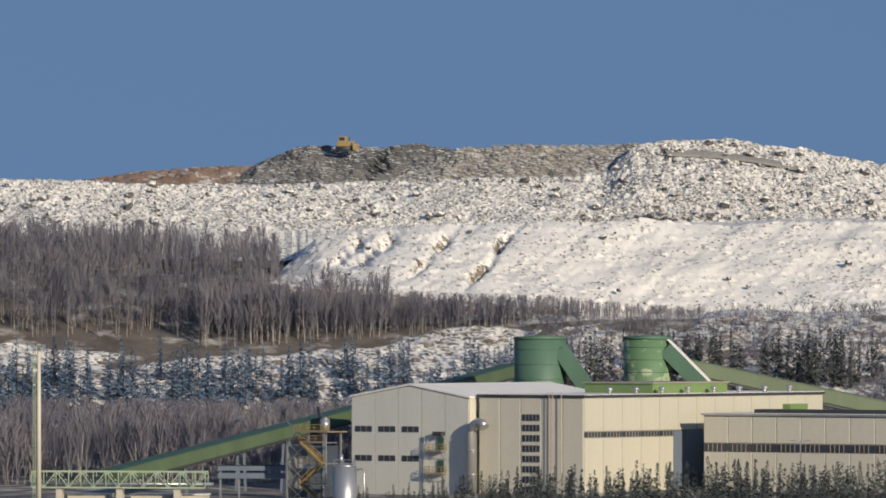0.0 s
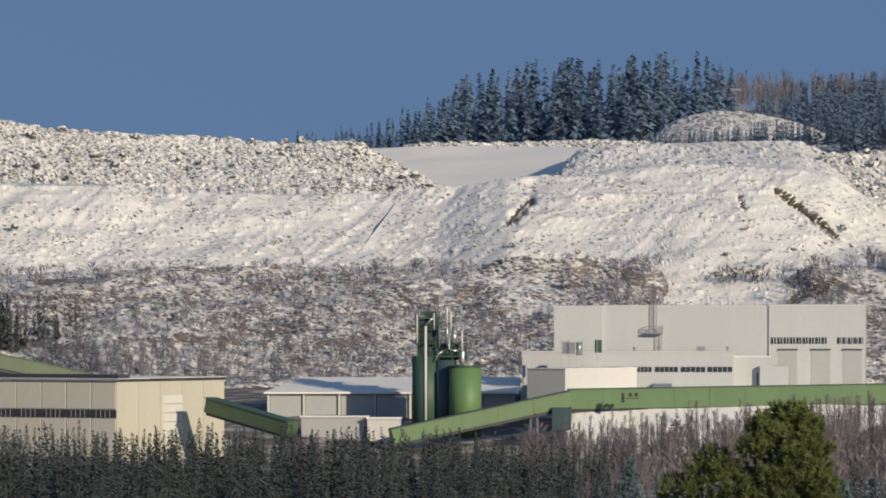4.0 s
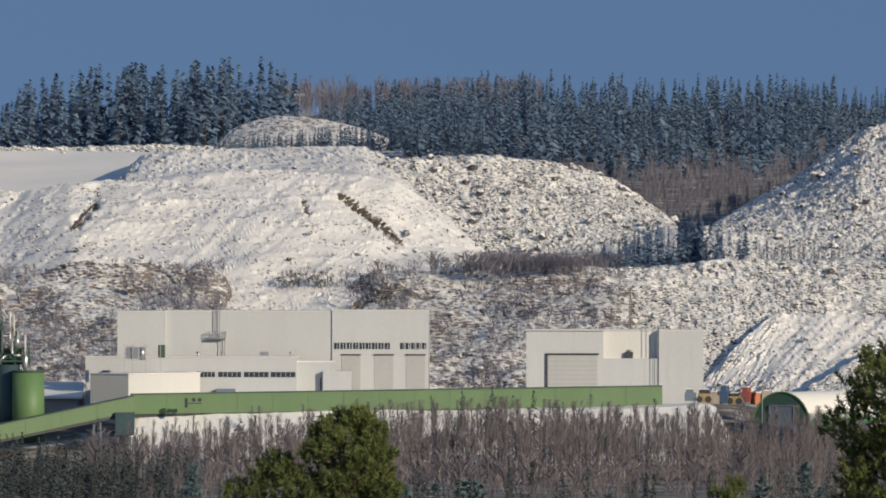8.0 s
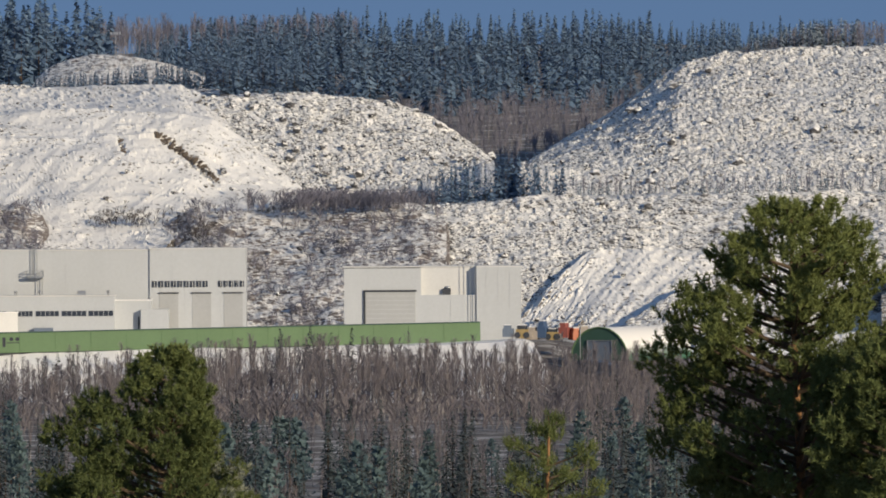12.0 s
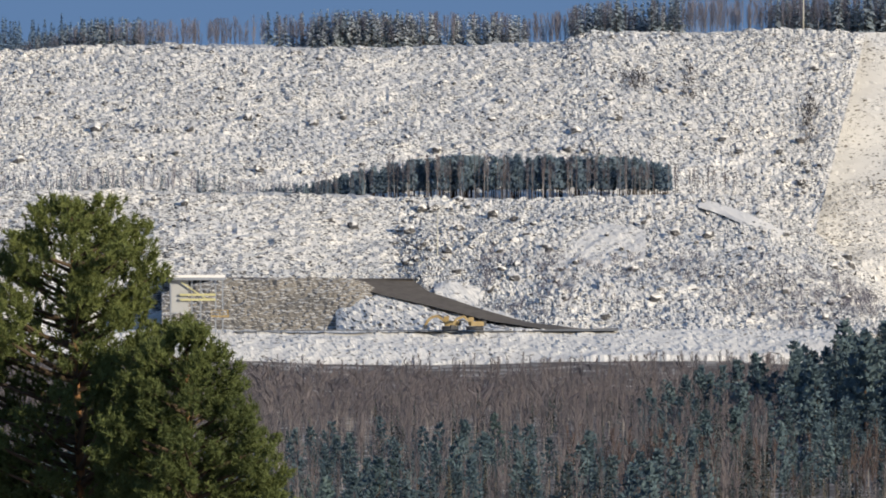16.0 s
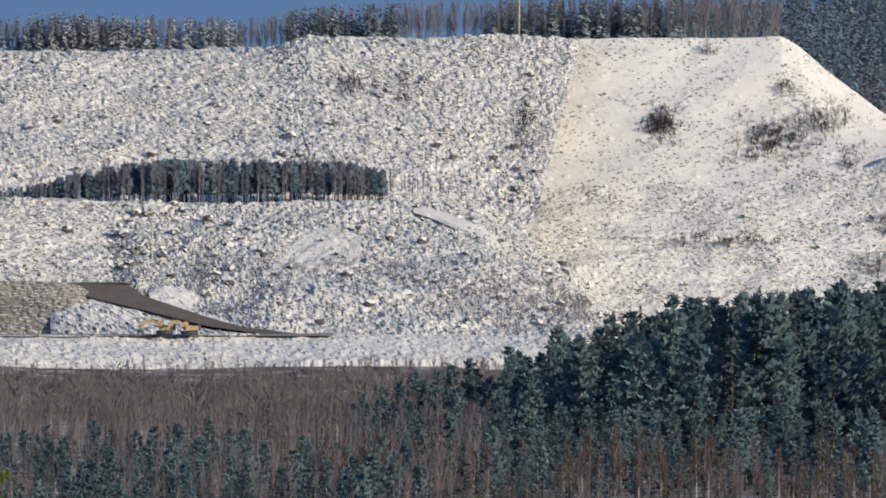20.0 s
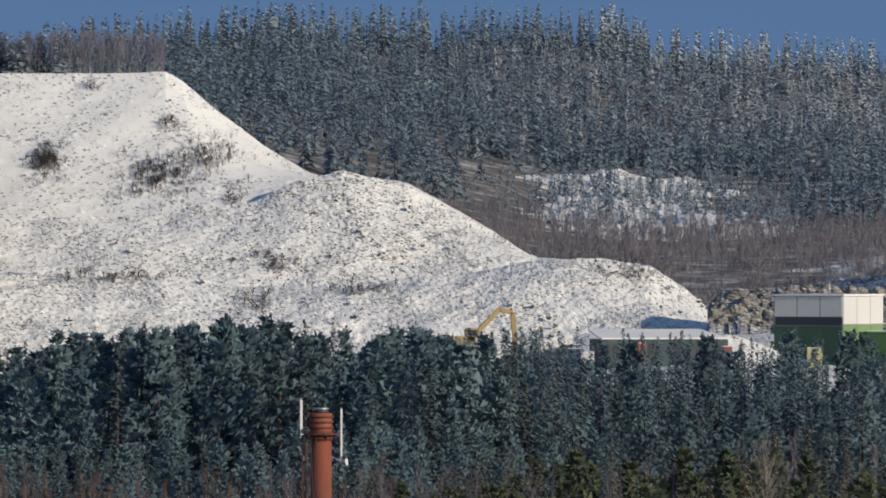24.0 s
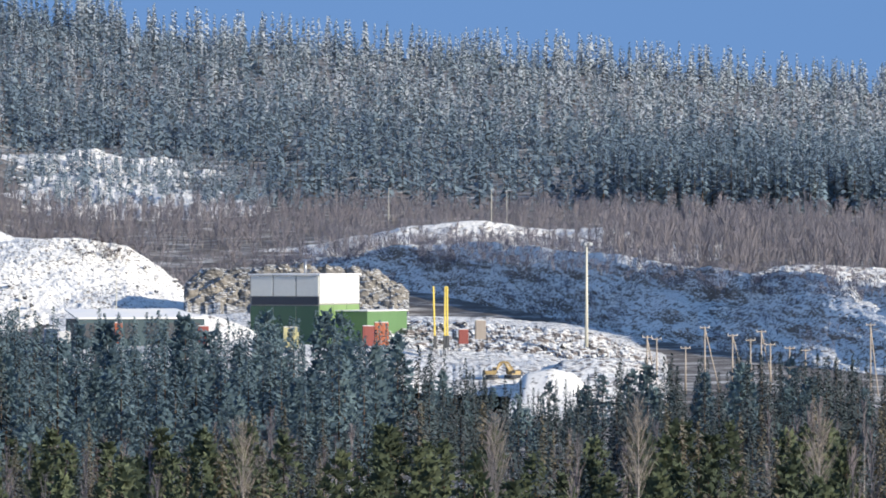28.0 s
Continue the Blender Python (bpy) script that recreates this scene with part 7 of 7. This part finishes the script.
        tube("pole", [(0, 0, -2), (0, 0, H)], [0.11, 0.07], M_PALEPOLE, t, sides=6)
        box_part("lamp_head", -0.1, 0.7, -0.12, 0.12, H - 0.05, H + 0.1, M_STEEL, t)


# Darker copy of the building's green for its side away from the sun.
M_SHADED_GREEN = painted("shaded_green_sheet", (0.05, 0.11, 0.07), 0.85)
M_YELLOWPOLE = painted("bright_yellow", (0.75, 0.58, 0.10), 0.85)
far_right()


# ---- the chimney ----
def chimney():
    r = 500
    t = thing("chimney", site(3757, 776, r, 0), "rust-red steel chimney with ribbed top and antennas", "chimney")
    tube("shaft", [(0, 0, -24), (0, 0, -1.7)], 0.62, M_RUST, t, sides=28)
    tube("collar", [(0, 0, -1.7), (0, 0, -0.05)], 0.66, M_RUST, t, sides=28)
    for k in range(5):
        tube("ring", [(0, 0, -1.6 + k * 0.32), (0, 0, -1.48 + k * 0.32)], 0.74, M_RUSTDARK, t, sides=28)
    tube("flue", [(0, 0, -0.1), (0, 0, 0.22)], 0.44, M_DARK, t, sides=20)
    tube("flue_lip", [(0, 0, 0.16), (0, 0, 0.26)], 0.48, M_STEEL, t, sides=20)
    tube("platform_ring", [(0, 0, -1.35), (0, 0, -1.25)], 1.05, M_RUSTDARK, t, sides=24)
    for a in range(8):
        x, y = 0.62 * math.cos(a * 0.785 + 0.2), 0.62 * math.sin(a * 0.785 + 0.2)
        beam("bracket", (x, y, -1.7), (x * 1.65, y * 1.65, -1.3), 0.06, 0.06, M_RUSTDARK, t)
    for x, z0, z1, w in ((-1.27, -1.0, 0.75, 0.11), (1.15, -2.6, 0.2, 0.09)):
        a = thing("antenna", site(3757, 776, r, 0) @ pose(x, -0.3, 0), "slim white panel antenna on a bracket", "antenna", "antennas on the chimney")
        tube("mast", [(0, 0.1, z0 - 0.5), (0, 0.1, z1 + 0.1)], 0.035, M_STEEL, a, sides=6)
        box_part("panel", -w / 2 * 1.3, w / 2 * 1.3, -0.1, 0.05, z0, z1, M_SNOWPAINT, a)
        beam("bracket", (0, 0.1, -1.3), (-x * 0.45, 0.3, -1.3), 0.06, 0.06, M_STEEL, a)
    d = thing("dish_antenna", site(3757, 776, r, 0) @ pose(1.35, -0.3, -2.95), "small white dish antenna", "antenna")
    tube("dish", [(0, 0, 0), (0.12, -0.08, 0.02)], [0.08, 0.22], M_SNOWPAINT, d, sides=14)
    beam("arm", (-0.7, 0.2, 0.3), (0, 0, 0), 0.06, 0.06, M_STEEL, d)
    for x in (-0.75, -0.45):
        tube("cable", [(x, -0.55, -1.3), (x + 0.15, -0.6, -5), (x + 0.5, -0.6, -12), (x + 0.5, -0.6, -24)], 0.03, M_DARK, t, sides=5)
    tube("ladder_rail", [(-0.95, -0.2, -24), (-0.95, -0.2, -1.3)], 0.04, M_RUSTDARK, t, sides=5)
    tube("ladder_rail", [(-1.15, -0.1, -24), (-1.15, -0.1, -1.3)], 0.04, M_RUSTDARK, t, sides=5)


M_RUST = painted("rust_red_steel", (0.30, 0.085, 0.045), 0.55, 0.7, scale=0.6)
M_RUSTDARK = painted("dark_rust", (0.15, 0.055, 0.035), 0.6, 0.8, scale=1.0)
chimney()


# ---- foreground pines ----
M_PINE = foliage("pine_needles", (0.088, 0.122, 0.040), (0.28, 0.305, 0.102))
M_PINE_SNOW = foliage("frosted_needles", (0.20, 0.21, 0.12), (0.52, 0.52, 0.42))
M_PINEBARK = painted("pine_bark", (0.34, 0.17, 0.07), 0.45, 0.9, scale=3.0)
M_PINETWIG = painted("pine_twig", (0.13, 0.09, 0.055), 0.6, 0.9, scale=3.0)


def pine(b, e_top, r, height, left, right, seed, limbs, label, bend=0.0, frosty=None, tuft=31, size=0.19, bole=3.7):
    """A Scots pine. left and right: (metres below the tip, reach of the crown to that side)."""
    g = np.random.default_rng(seed)
    root = at(b, e_top, r) - Vector((0, 0, height))
    t = thing("pine_tree", Matrix.Translation(root), label, "tree", "pines in the foreground")
    trunk = [(bend * math.sin(k * 0.9) * 0.3 + bend * (k / 10) ** 2, 0.1 * math.sin(k * 1.3), height * k / 10) for k in range(11)]
    tube("trunk", trunk, [0.24 * (1 - k / 10.5) + 0.02 for k in range(11)], M_PINEBARK, t, sides=12)
    deep = max(d for d, _ in left)
    V, F, I, N = [], [], [], []

    def stem(z):
        q = np.clip(z / height * 10, 0, 10)
        k = int(min(9, q))
        return np.array(trunk[k]) * (1 - (q - k)) + np.array(trunk[k + 1]) * (q - k)

    tips = []
    for k in range(limbs):
        d = deep * ((k + g.random()) / limbs) ** 0.85
        a = k * 2.4 + g.uniform(-0.5, 0.5)
        side = right if math.cos(a) > 0 else left
        reach = np.interp(d, [x for x, _ in side], [y for _, y in side]) * g.uniform(0.6, 1.05)
        lr = np.interp(d, [x for x, _ in left], [y for _, y in left])
        rr = np.interp(d, [x for x, _ in right], [y for _, y in right])
        dx = math.cos(a) * reach * (1 if abs(math.cos(a)) > 0.4 else 0.9)
        dy = math.sin(a) * (lr + rr) / 2 * g.uniform(0.5, 1.0)
        tip = np.array([dx, dy, height - d + 0.05])
        L = math.hypot(dx, dy)
        s = stem(height - d - 0.28 * L - 0.15)
        tip[:2] += s[:2]
        mid = s * 0.5 + tip * 0.5 + np.array([g.uniform(-0.08, 0.08), g.uniform(-0.08, 0.08), -0.06 * L])
        pts = [tuple((1 - q) ** 2 * s + 2 * q * (1 - q) * mid + q * q * tip) for q in (0, 0.3, 0.6, 0.85, 1)]
        w = 0.018 + 0.022 * L
        tube("limb", pts, [w, w * 0.8, w * 0.6, w * 0.35, w * 0.15], M_PINETWIG, t, sides=6)
        n = int(24 + 10 * L)
        blob = 0.27 + 0.08 * L
        for j in range(n):
            if j % 3:
                c = tip + np.array([0, 0, 0.02]) - 0.15 * (tip - mid) / (L + 0.2)
                off = g.normal(0, 1, 3)
                off *= blob * g.random() ** 0.33 / np.linalg.norm(off) * np.array([1.15, 1.15, 0.75])
            else:
                q = 1 - 0.75 * g.random()
                c = (1 - q) ** 2 * s + 2 * q * (1 - q) * mid + q * q * tip
                off = np.array([g.normal(0, 0.15), g.normal(0, 0.15), g.normal(0.08, 0.08)]) * (0.7 + 0.3 * L)
            tips.append((c + off, np.array([dx, dy, 0]) / (L + 1e-6) * 0.6 + off / (np.linalg.norm(off) + 0.01) * 0.5))
    for k in range(14):
        tips.append((np.array(trunk[10]) + np.array([g.normal(0, 0.14), g.normal(0, 0.14), -abs(g.normal(0, 0.3)) + 0.08]), np.array([0, 0, 1.0])))
    for c, out in tips:
        if c[1] < 0.1 and height - c[2] > bole and abs(c[0] - stem(c[2])[0]) < 0.24 and g.random() < 0.9:
            continue      # the bare bole shows
        if c[2] > height + 0.02:
            c[2] = height + 0.02 - 0.1 * g.random()
        way = out * 0.45 + np.array([0, 0, 0.8]) + g.normal(0, 0.25, 3)
        way /= np.linalg.norm(way)
        dirs = g.normal(0, 1, (tuft, 3))
        dirs /= np.linalg.norm(dirs, axis=1)[:, None]
        dirs = dirs * 0.85 + way * 0.75
        dirs /= np.linalg.norm(dirs, axis=1)[:, None]
        lit = dirs * 0.35 + out * 0.6 + np.array([0, 0, 0.35])
        lit /= np.linalg.norm(lit, axis=1)[:, None]
        N.append(np.repeat(lit, 3, axis=0))
        start = c + way * g.uniform(-0.5, 0.6, (tuft, 1)) * size
        ln = size * g.uniform(0.55, 1.0, (tuft, 1))
        across = np.cross(dirs, g.normal(0, 1, (tuft, 3)))
        across /= np.linalg.norm(across, axis=1)[:, None]
        wd = 0.016
        base = sum(len(x) for x in V)
        turned = np.where((np.cross(across, dirs) * lit).sum(1, keepdims=True) < 0, -1.0, 1.0)
        across = across * turned
        V.append(np.stack([start - across * wd, start + across * wd, start + dirs * ln], 1).reshape(-1, 3))
        F.append(np.arange(tuft * 3).reshape(-1, 3) + base)
        hit = bool(frosty and g.random() < 0.4 and frosty(c - np.array([0, 0, height])))
        I.append(np.full(tuft, 1 if hit else 0, np.int32))
    crown = mesh_of("crown", np.concatenate(V), np.concatenate(F), [M_PINE, M_PINE_SNOW], t, "dense tufts of dark green needles")
    crown.data.polygons.foreach_set("material_index", np.concatenate(I))
    soft_normals(crown.data, N)
    return t


PX = 200 / UNIT


def reach(*rows):
    return [(d * PX, w * PX) for d, w in rows]


pine(1745, 473, 200, 19.0, reach((0, 45), (40, 95), (70, 120), (150, 200), (230, 235), (290, 245), (370, 300), (430, 275), (500, 200), (560, 140)),
     reach((0, 60), (40, 130), (70, 155), (150, 165), (230, 185), (300, 190), (400, 195), (480, 180), (560, 120)), 101, 135,
     "tall Scots pine with an orange trunk and dense crown", -0.25)
pine(1960, 702, 196, 15.5, reach((0, 20), (50, 110), (130, 150), (220, 160), (330, 140)), reach((0, 25), (50, 62), (120, 105), (200, 165), (270, 195), (330, 195)), 103, 74,
     "shorter Scots pine beside the tall one", -0.4)
pine(612, 730, 205, 15.5, reach((0, 20), (50, 80), (110, 180), (170, 215), (240, 235), (330, 220)), reach((0, 30), (50, 70), (110, 78), (180, 85), (240, 150), (330, 170)), 105, 75,
     "young Scots pine with a broad crown and snowy tips", 0.15, frosty=lambda c: c[0] > 90 * PX and c[2] < -165 * PX and c[2] > -290 * PX)
pine(1282, 850, 330, 12.0, [(0, 0.3), (1.2, 1.6), (3, 2.2), (5, 2.2)], [(0, 0.3), (1.2, 1.5), (3, 2.6), (5, 2.5)], 107, 26, "thin young pine with yellowish needles", 0.2, tuft=13, size=0.3)


# ---- boulders and bushes that stand out ----
def boulder_mesh(seed):
    g = random.Random(seed)
    bm = bmesh.new()
    bmesh.ops.create_icosphere(bm, subdivisions=1, radius=0.5)
    for v in bm.verts:
        v.co = Vector((v.co.x * g.uniform(0.8, 1.25), v.co.y * g.uniform(0.7, 1.1), v.co.z * g.uniform(0.6, 0.95)))
    me = bpy.data.meshes.new("boulder")
    bm.to_mesh(me)
    bm.free()
    me.materials.append(M_RUBBLE)
    return me


BOULDERS = [boulder_mesh(k) for k in range(8)]


def strew(heap, key, count, b0, b1, e0, e1, big, seed):
    """Boulders that lie on a heap's face as parts of it."""
    g = random.Random(seed)
    C, T = HEAPS[key]
    for k in range(count):
        i, q = g.randrange(len(C)), g.random()
        p = C[i] * (1 - q) + T[i] * q
        if not (b0 <= p[0] <= b1 and e0 <= p[1] <= e1):
            continue
        ob = new("boulder", BOULDERS[k % 8])
        s = big * (0.5 + 1.2 * g.random() ** 3)
        w = at(p[0], p[1], p[2] - 0.7)
        ob.matrix_world = Matrix.LocRotScale(w + Vector((0, 0, 0.5)), Euler((g.random() * 0.6, g.random() * 0.6, g.random() * 6)), (s, s, s))
        ob.parent = heap


strew(HEAP_OBJECTS["19"], "19", 260, 1300, 3050, 180, 470, 1.7, 1)
strew(HEAP_OBJECTS["17"], "17", 240, 1000, 3200, 465, 700, 1.7, 2)
strew(HEAP_OBJECTS["5"], "5", 240, -2400, 0, 190, 345, 1.6, 3)
strew(HEAP_OBJECTS["13"], "13", 120, 660, 1195, 275, 460, 1.5, 4)
strew(HEAP_OBJECTS["7"], "7", 120, -1700, 140, 330, 500, 1.0, 5)
strew(HEAP_OBJECTS["11"], "11", 80, 0, 880, 300, 490, 1.0, 6)
strew(HEAP_OBJECTS["25"], "25", 160, 2800, 4500, 500, 690, 0.8, 7)
strew(HEAP_OBJECTS["23"], "23", 120, 2900, 4150, 350, 570, 0.7, 8)
strew(HEAP_OBJECTS["21"], "21", 70, 3060, 3720, 190, 430, 0.6, 10)
strew(HEAP_OBJECTS["18"], "18", 70, 1230, 1880, 560, 705, 0.7, 11)
strew(HEAP_OBJECTS["9"], "9", 60, 230, 710, 265, 310, 0.7, 12)
strew(HEAP_OBJECTS["35"], "35", 80, 4770, 5280, 655, 745, 0.9, 13)
strew(HEAP_OBJECTS["47"], "47", 60, 3850, 4590, 360, 455, 1.6, 14)
strew(HEAP_OBJECTS["15"], "15", 160, -1000, 1060, 480, 700, 1.5, 9)


M_SOIL_SHADE = rubble("brown_soil_shade", (0.09, 0.07, 0.055), (0.21, 0.165, 0.125), 0.75, 1.0, 1.2, 0.8, 1.6, 0.4, 0.7)
def soil_shade_scar(key, points, count, wide, seed, label):
    """Brown lumps along a line on a slope: bare soil that shows through the snow, once a ridge's shadow."""
    g = random.Random(seed)
    t = thing("soil_shade_scar", Matrix.Translation(on_heap(key, *points[0])), label, "soil scar")
    inv = t.matrix_world.inverted()
    for k in range(count):
        q = (k + g.random()) / count * (len(points) - 1)
        i = min(int(q), len(points) - 2)
        b, e = (points[i][c] * (1 - q + i) + points[i + 1][c] * (q - i) for c in (0, 1))
        off = wide * math.sin(math.pi * min(1, q / (len(points) - 1) + 0.15)) * g.uniform(-1, 1)
        ob = new("lump", SOIL_SHADE_LUMPS[k % 8])
        w = g.uniform(0.8, 2.0)
        ob.parent = t
        ob.matrix_basis = inv @ Matrix.LocRotScale(on_heap(key, b + off, e - off * 0.5) + Vector((0, 0.1, 0.1)), Euler((0.5, g.uniform(-0.9, -0.3), g.uniform(-0.4, 0.4))), (w, 0.9, g.uniform(0.5, 0.9)))
    return t


SOIL_SHADE_LUMPS = [me.copy() for me in BOULDERS]
for me in SOIL_SHADE_LUMPS:
    me.materials[0] = M_SOIL_SHADE
soil_shade_scar("11", [(597, 346), (634, 370), (672, 396), (708, 430)], 46, 7, 3, "dark streak of bare soil down the white mound")
# These brown lumps draw the shadow of a ridge on the snow.
soil_shade_scar("11", [(126, 413), (142, 390), (164, 366)], 16, 3, 4, "short brown streak in place of a ridge shadow on the snowy slope")
soil_shade_scar("11", [(536, 358), (545, 384)], 9, 2.5, 5, "small patch of bare soil on the snowy mound")
loft("snow_slump", lying("17", [(2590, 530), (2625, 516), (2680, 518), (2740, 530)], 1.0), lying("17", [(2575, 580), (2620, 594), (2680, 588), (2740, 572)], 1.0),
     1.5, M_SNOW_SLOPE, "smooth white slump of snow on the lower bench", 0.4, 0.9, 0.4, seed=81, fill=0.2, gully=0.5, category="snow slump", skirt=(0.3, 4))
loft("snow_track", lying("17", [(2836, 474), (2880, 486), (2930, 504), (2985, 532)], 0.9), lying("17", [(2832, 480), (2874, 493), (2922, 513), (2977, 541)], 1.3),
     1.5, M_SNOWROAD, "smooth snow-covered track down from the terrace", 0.2, 0.9, 0.2, seed=83, fill=0.2, category="track", skirt=(0.3, 4))


def bush(key, b, e, wide, tall, count, seed, label="dark leafless scrub on the snowy slope"):
    """A patch of scrub on a heap: many short many-twigged stems."""
    g = np.random.default_rng(seed)
    spots = []
    for k in range(count * 2):
        db, de = g.normal(0, wide / 2.4), g.normal(0, tall / 2.4)
        p = on_heap(key, b + db, e + de)
        spots.append((p.x, p.y - 0.6, p.z - 0.1, g.uniform(0.9, 2.2)))
    return stand("bush", BUSHES, spots, [M_DARKTWIG, M_DARKTWIG], label, "bush")


M_DARKTWIG = foliage("dark_twigs", (0.06, 0.05, 0.05), (0.11, 0.09, 0.085))
bush("21", 3272, 333, 42, 38, 80, 1)
bush("21", 3470, 362, 90, 46, 110, 2)
bush("21", 3555, 325, 60, 36, 60, 3)
bush("21", 3600, 400, 30, 40, 20, 4)
bush("21", 3496, 265, 30, 16, 12, 5)
bush("21", 3350, 200, 24, 8, 8, 6)
bush("19", 3030, 330, 26, 70, 34, 7)
bush("19", 2815, 270, 22, 40, 20, 8)
bush("19", 2720, 262, 50, 20, 20, 9)
bush("25", 3400, 540, 150, 16, 50, 10)
bush("25", 3640, 580, 60, 30, 26, 11)
bush("25", 4300, 530, 60, 22, 30, 12)
bush("25", 3820, 560, 80, 20, 26, 13)
bush("23", 3670, 515, 60, 24, 24, 14)
bush("5", -300, 351, 420, 5, 60, 17, "brown leafless scrub along the foot of the bench")
bush("5", -1050, 338, 300, 4, 40, 18, "brown leafless scrub along the foot of the bench")
bush("15", 560, 500, 90, 20, 40, 15)
bush("15", 680, 520, 40, 40, 40, 16)
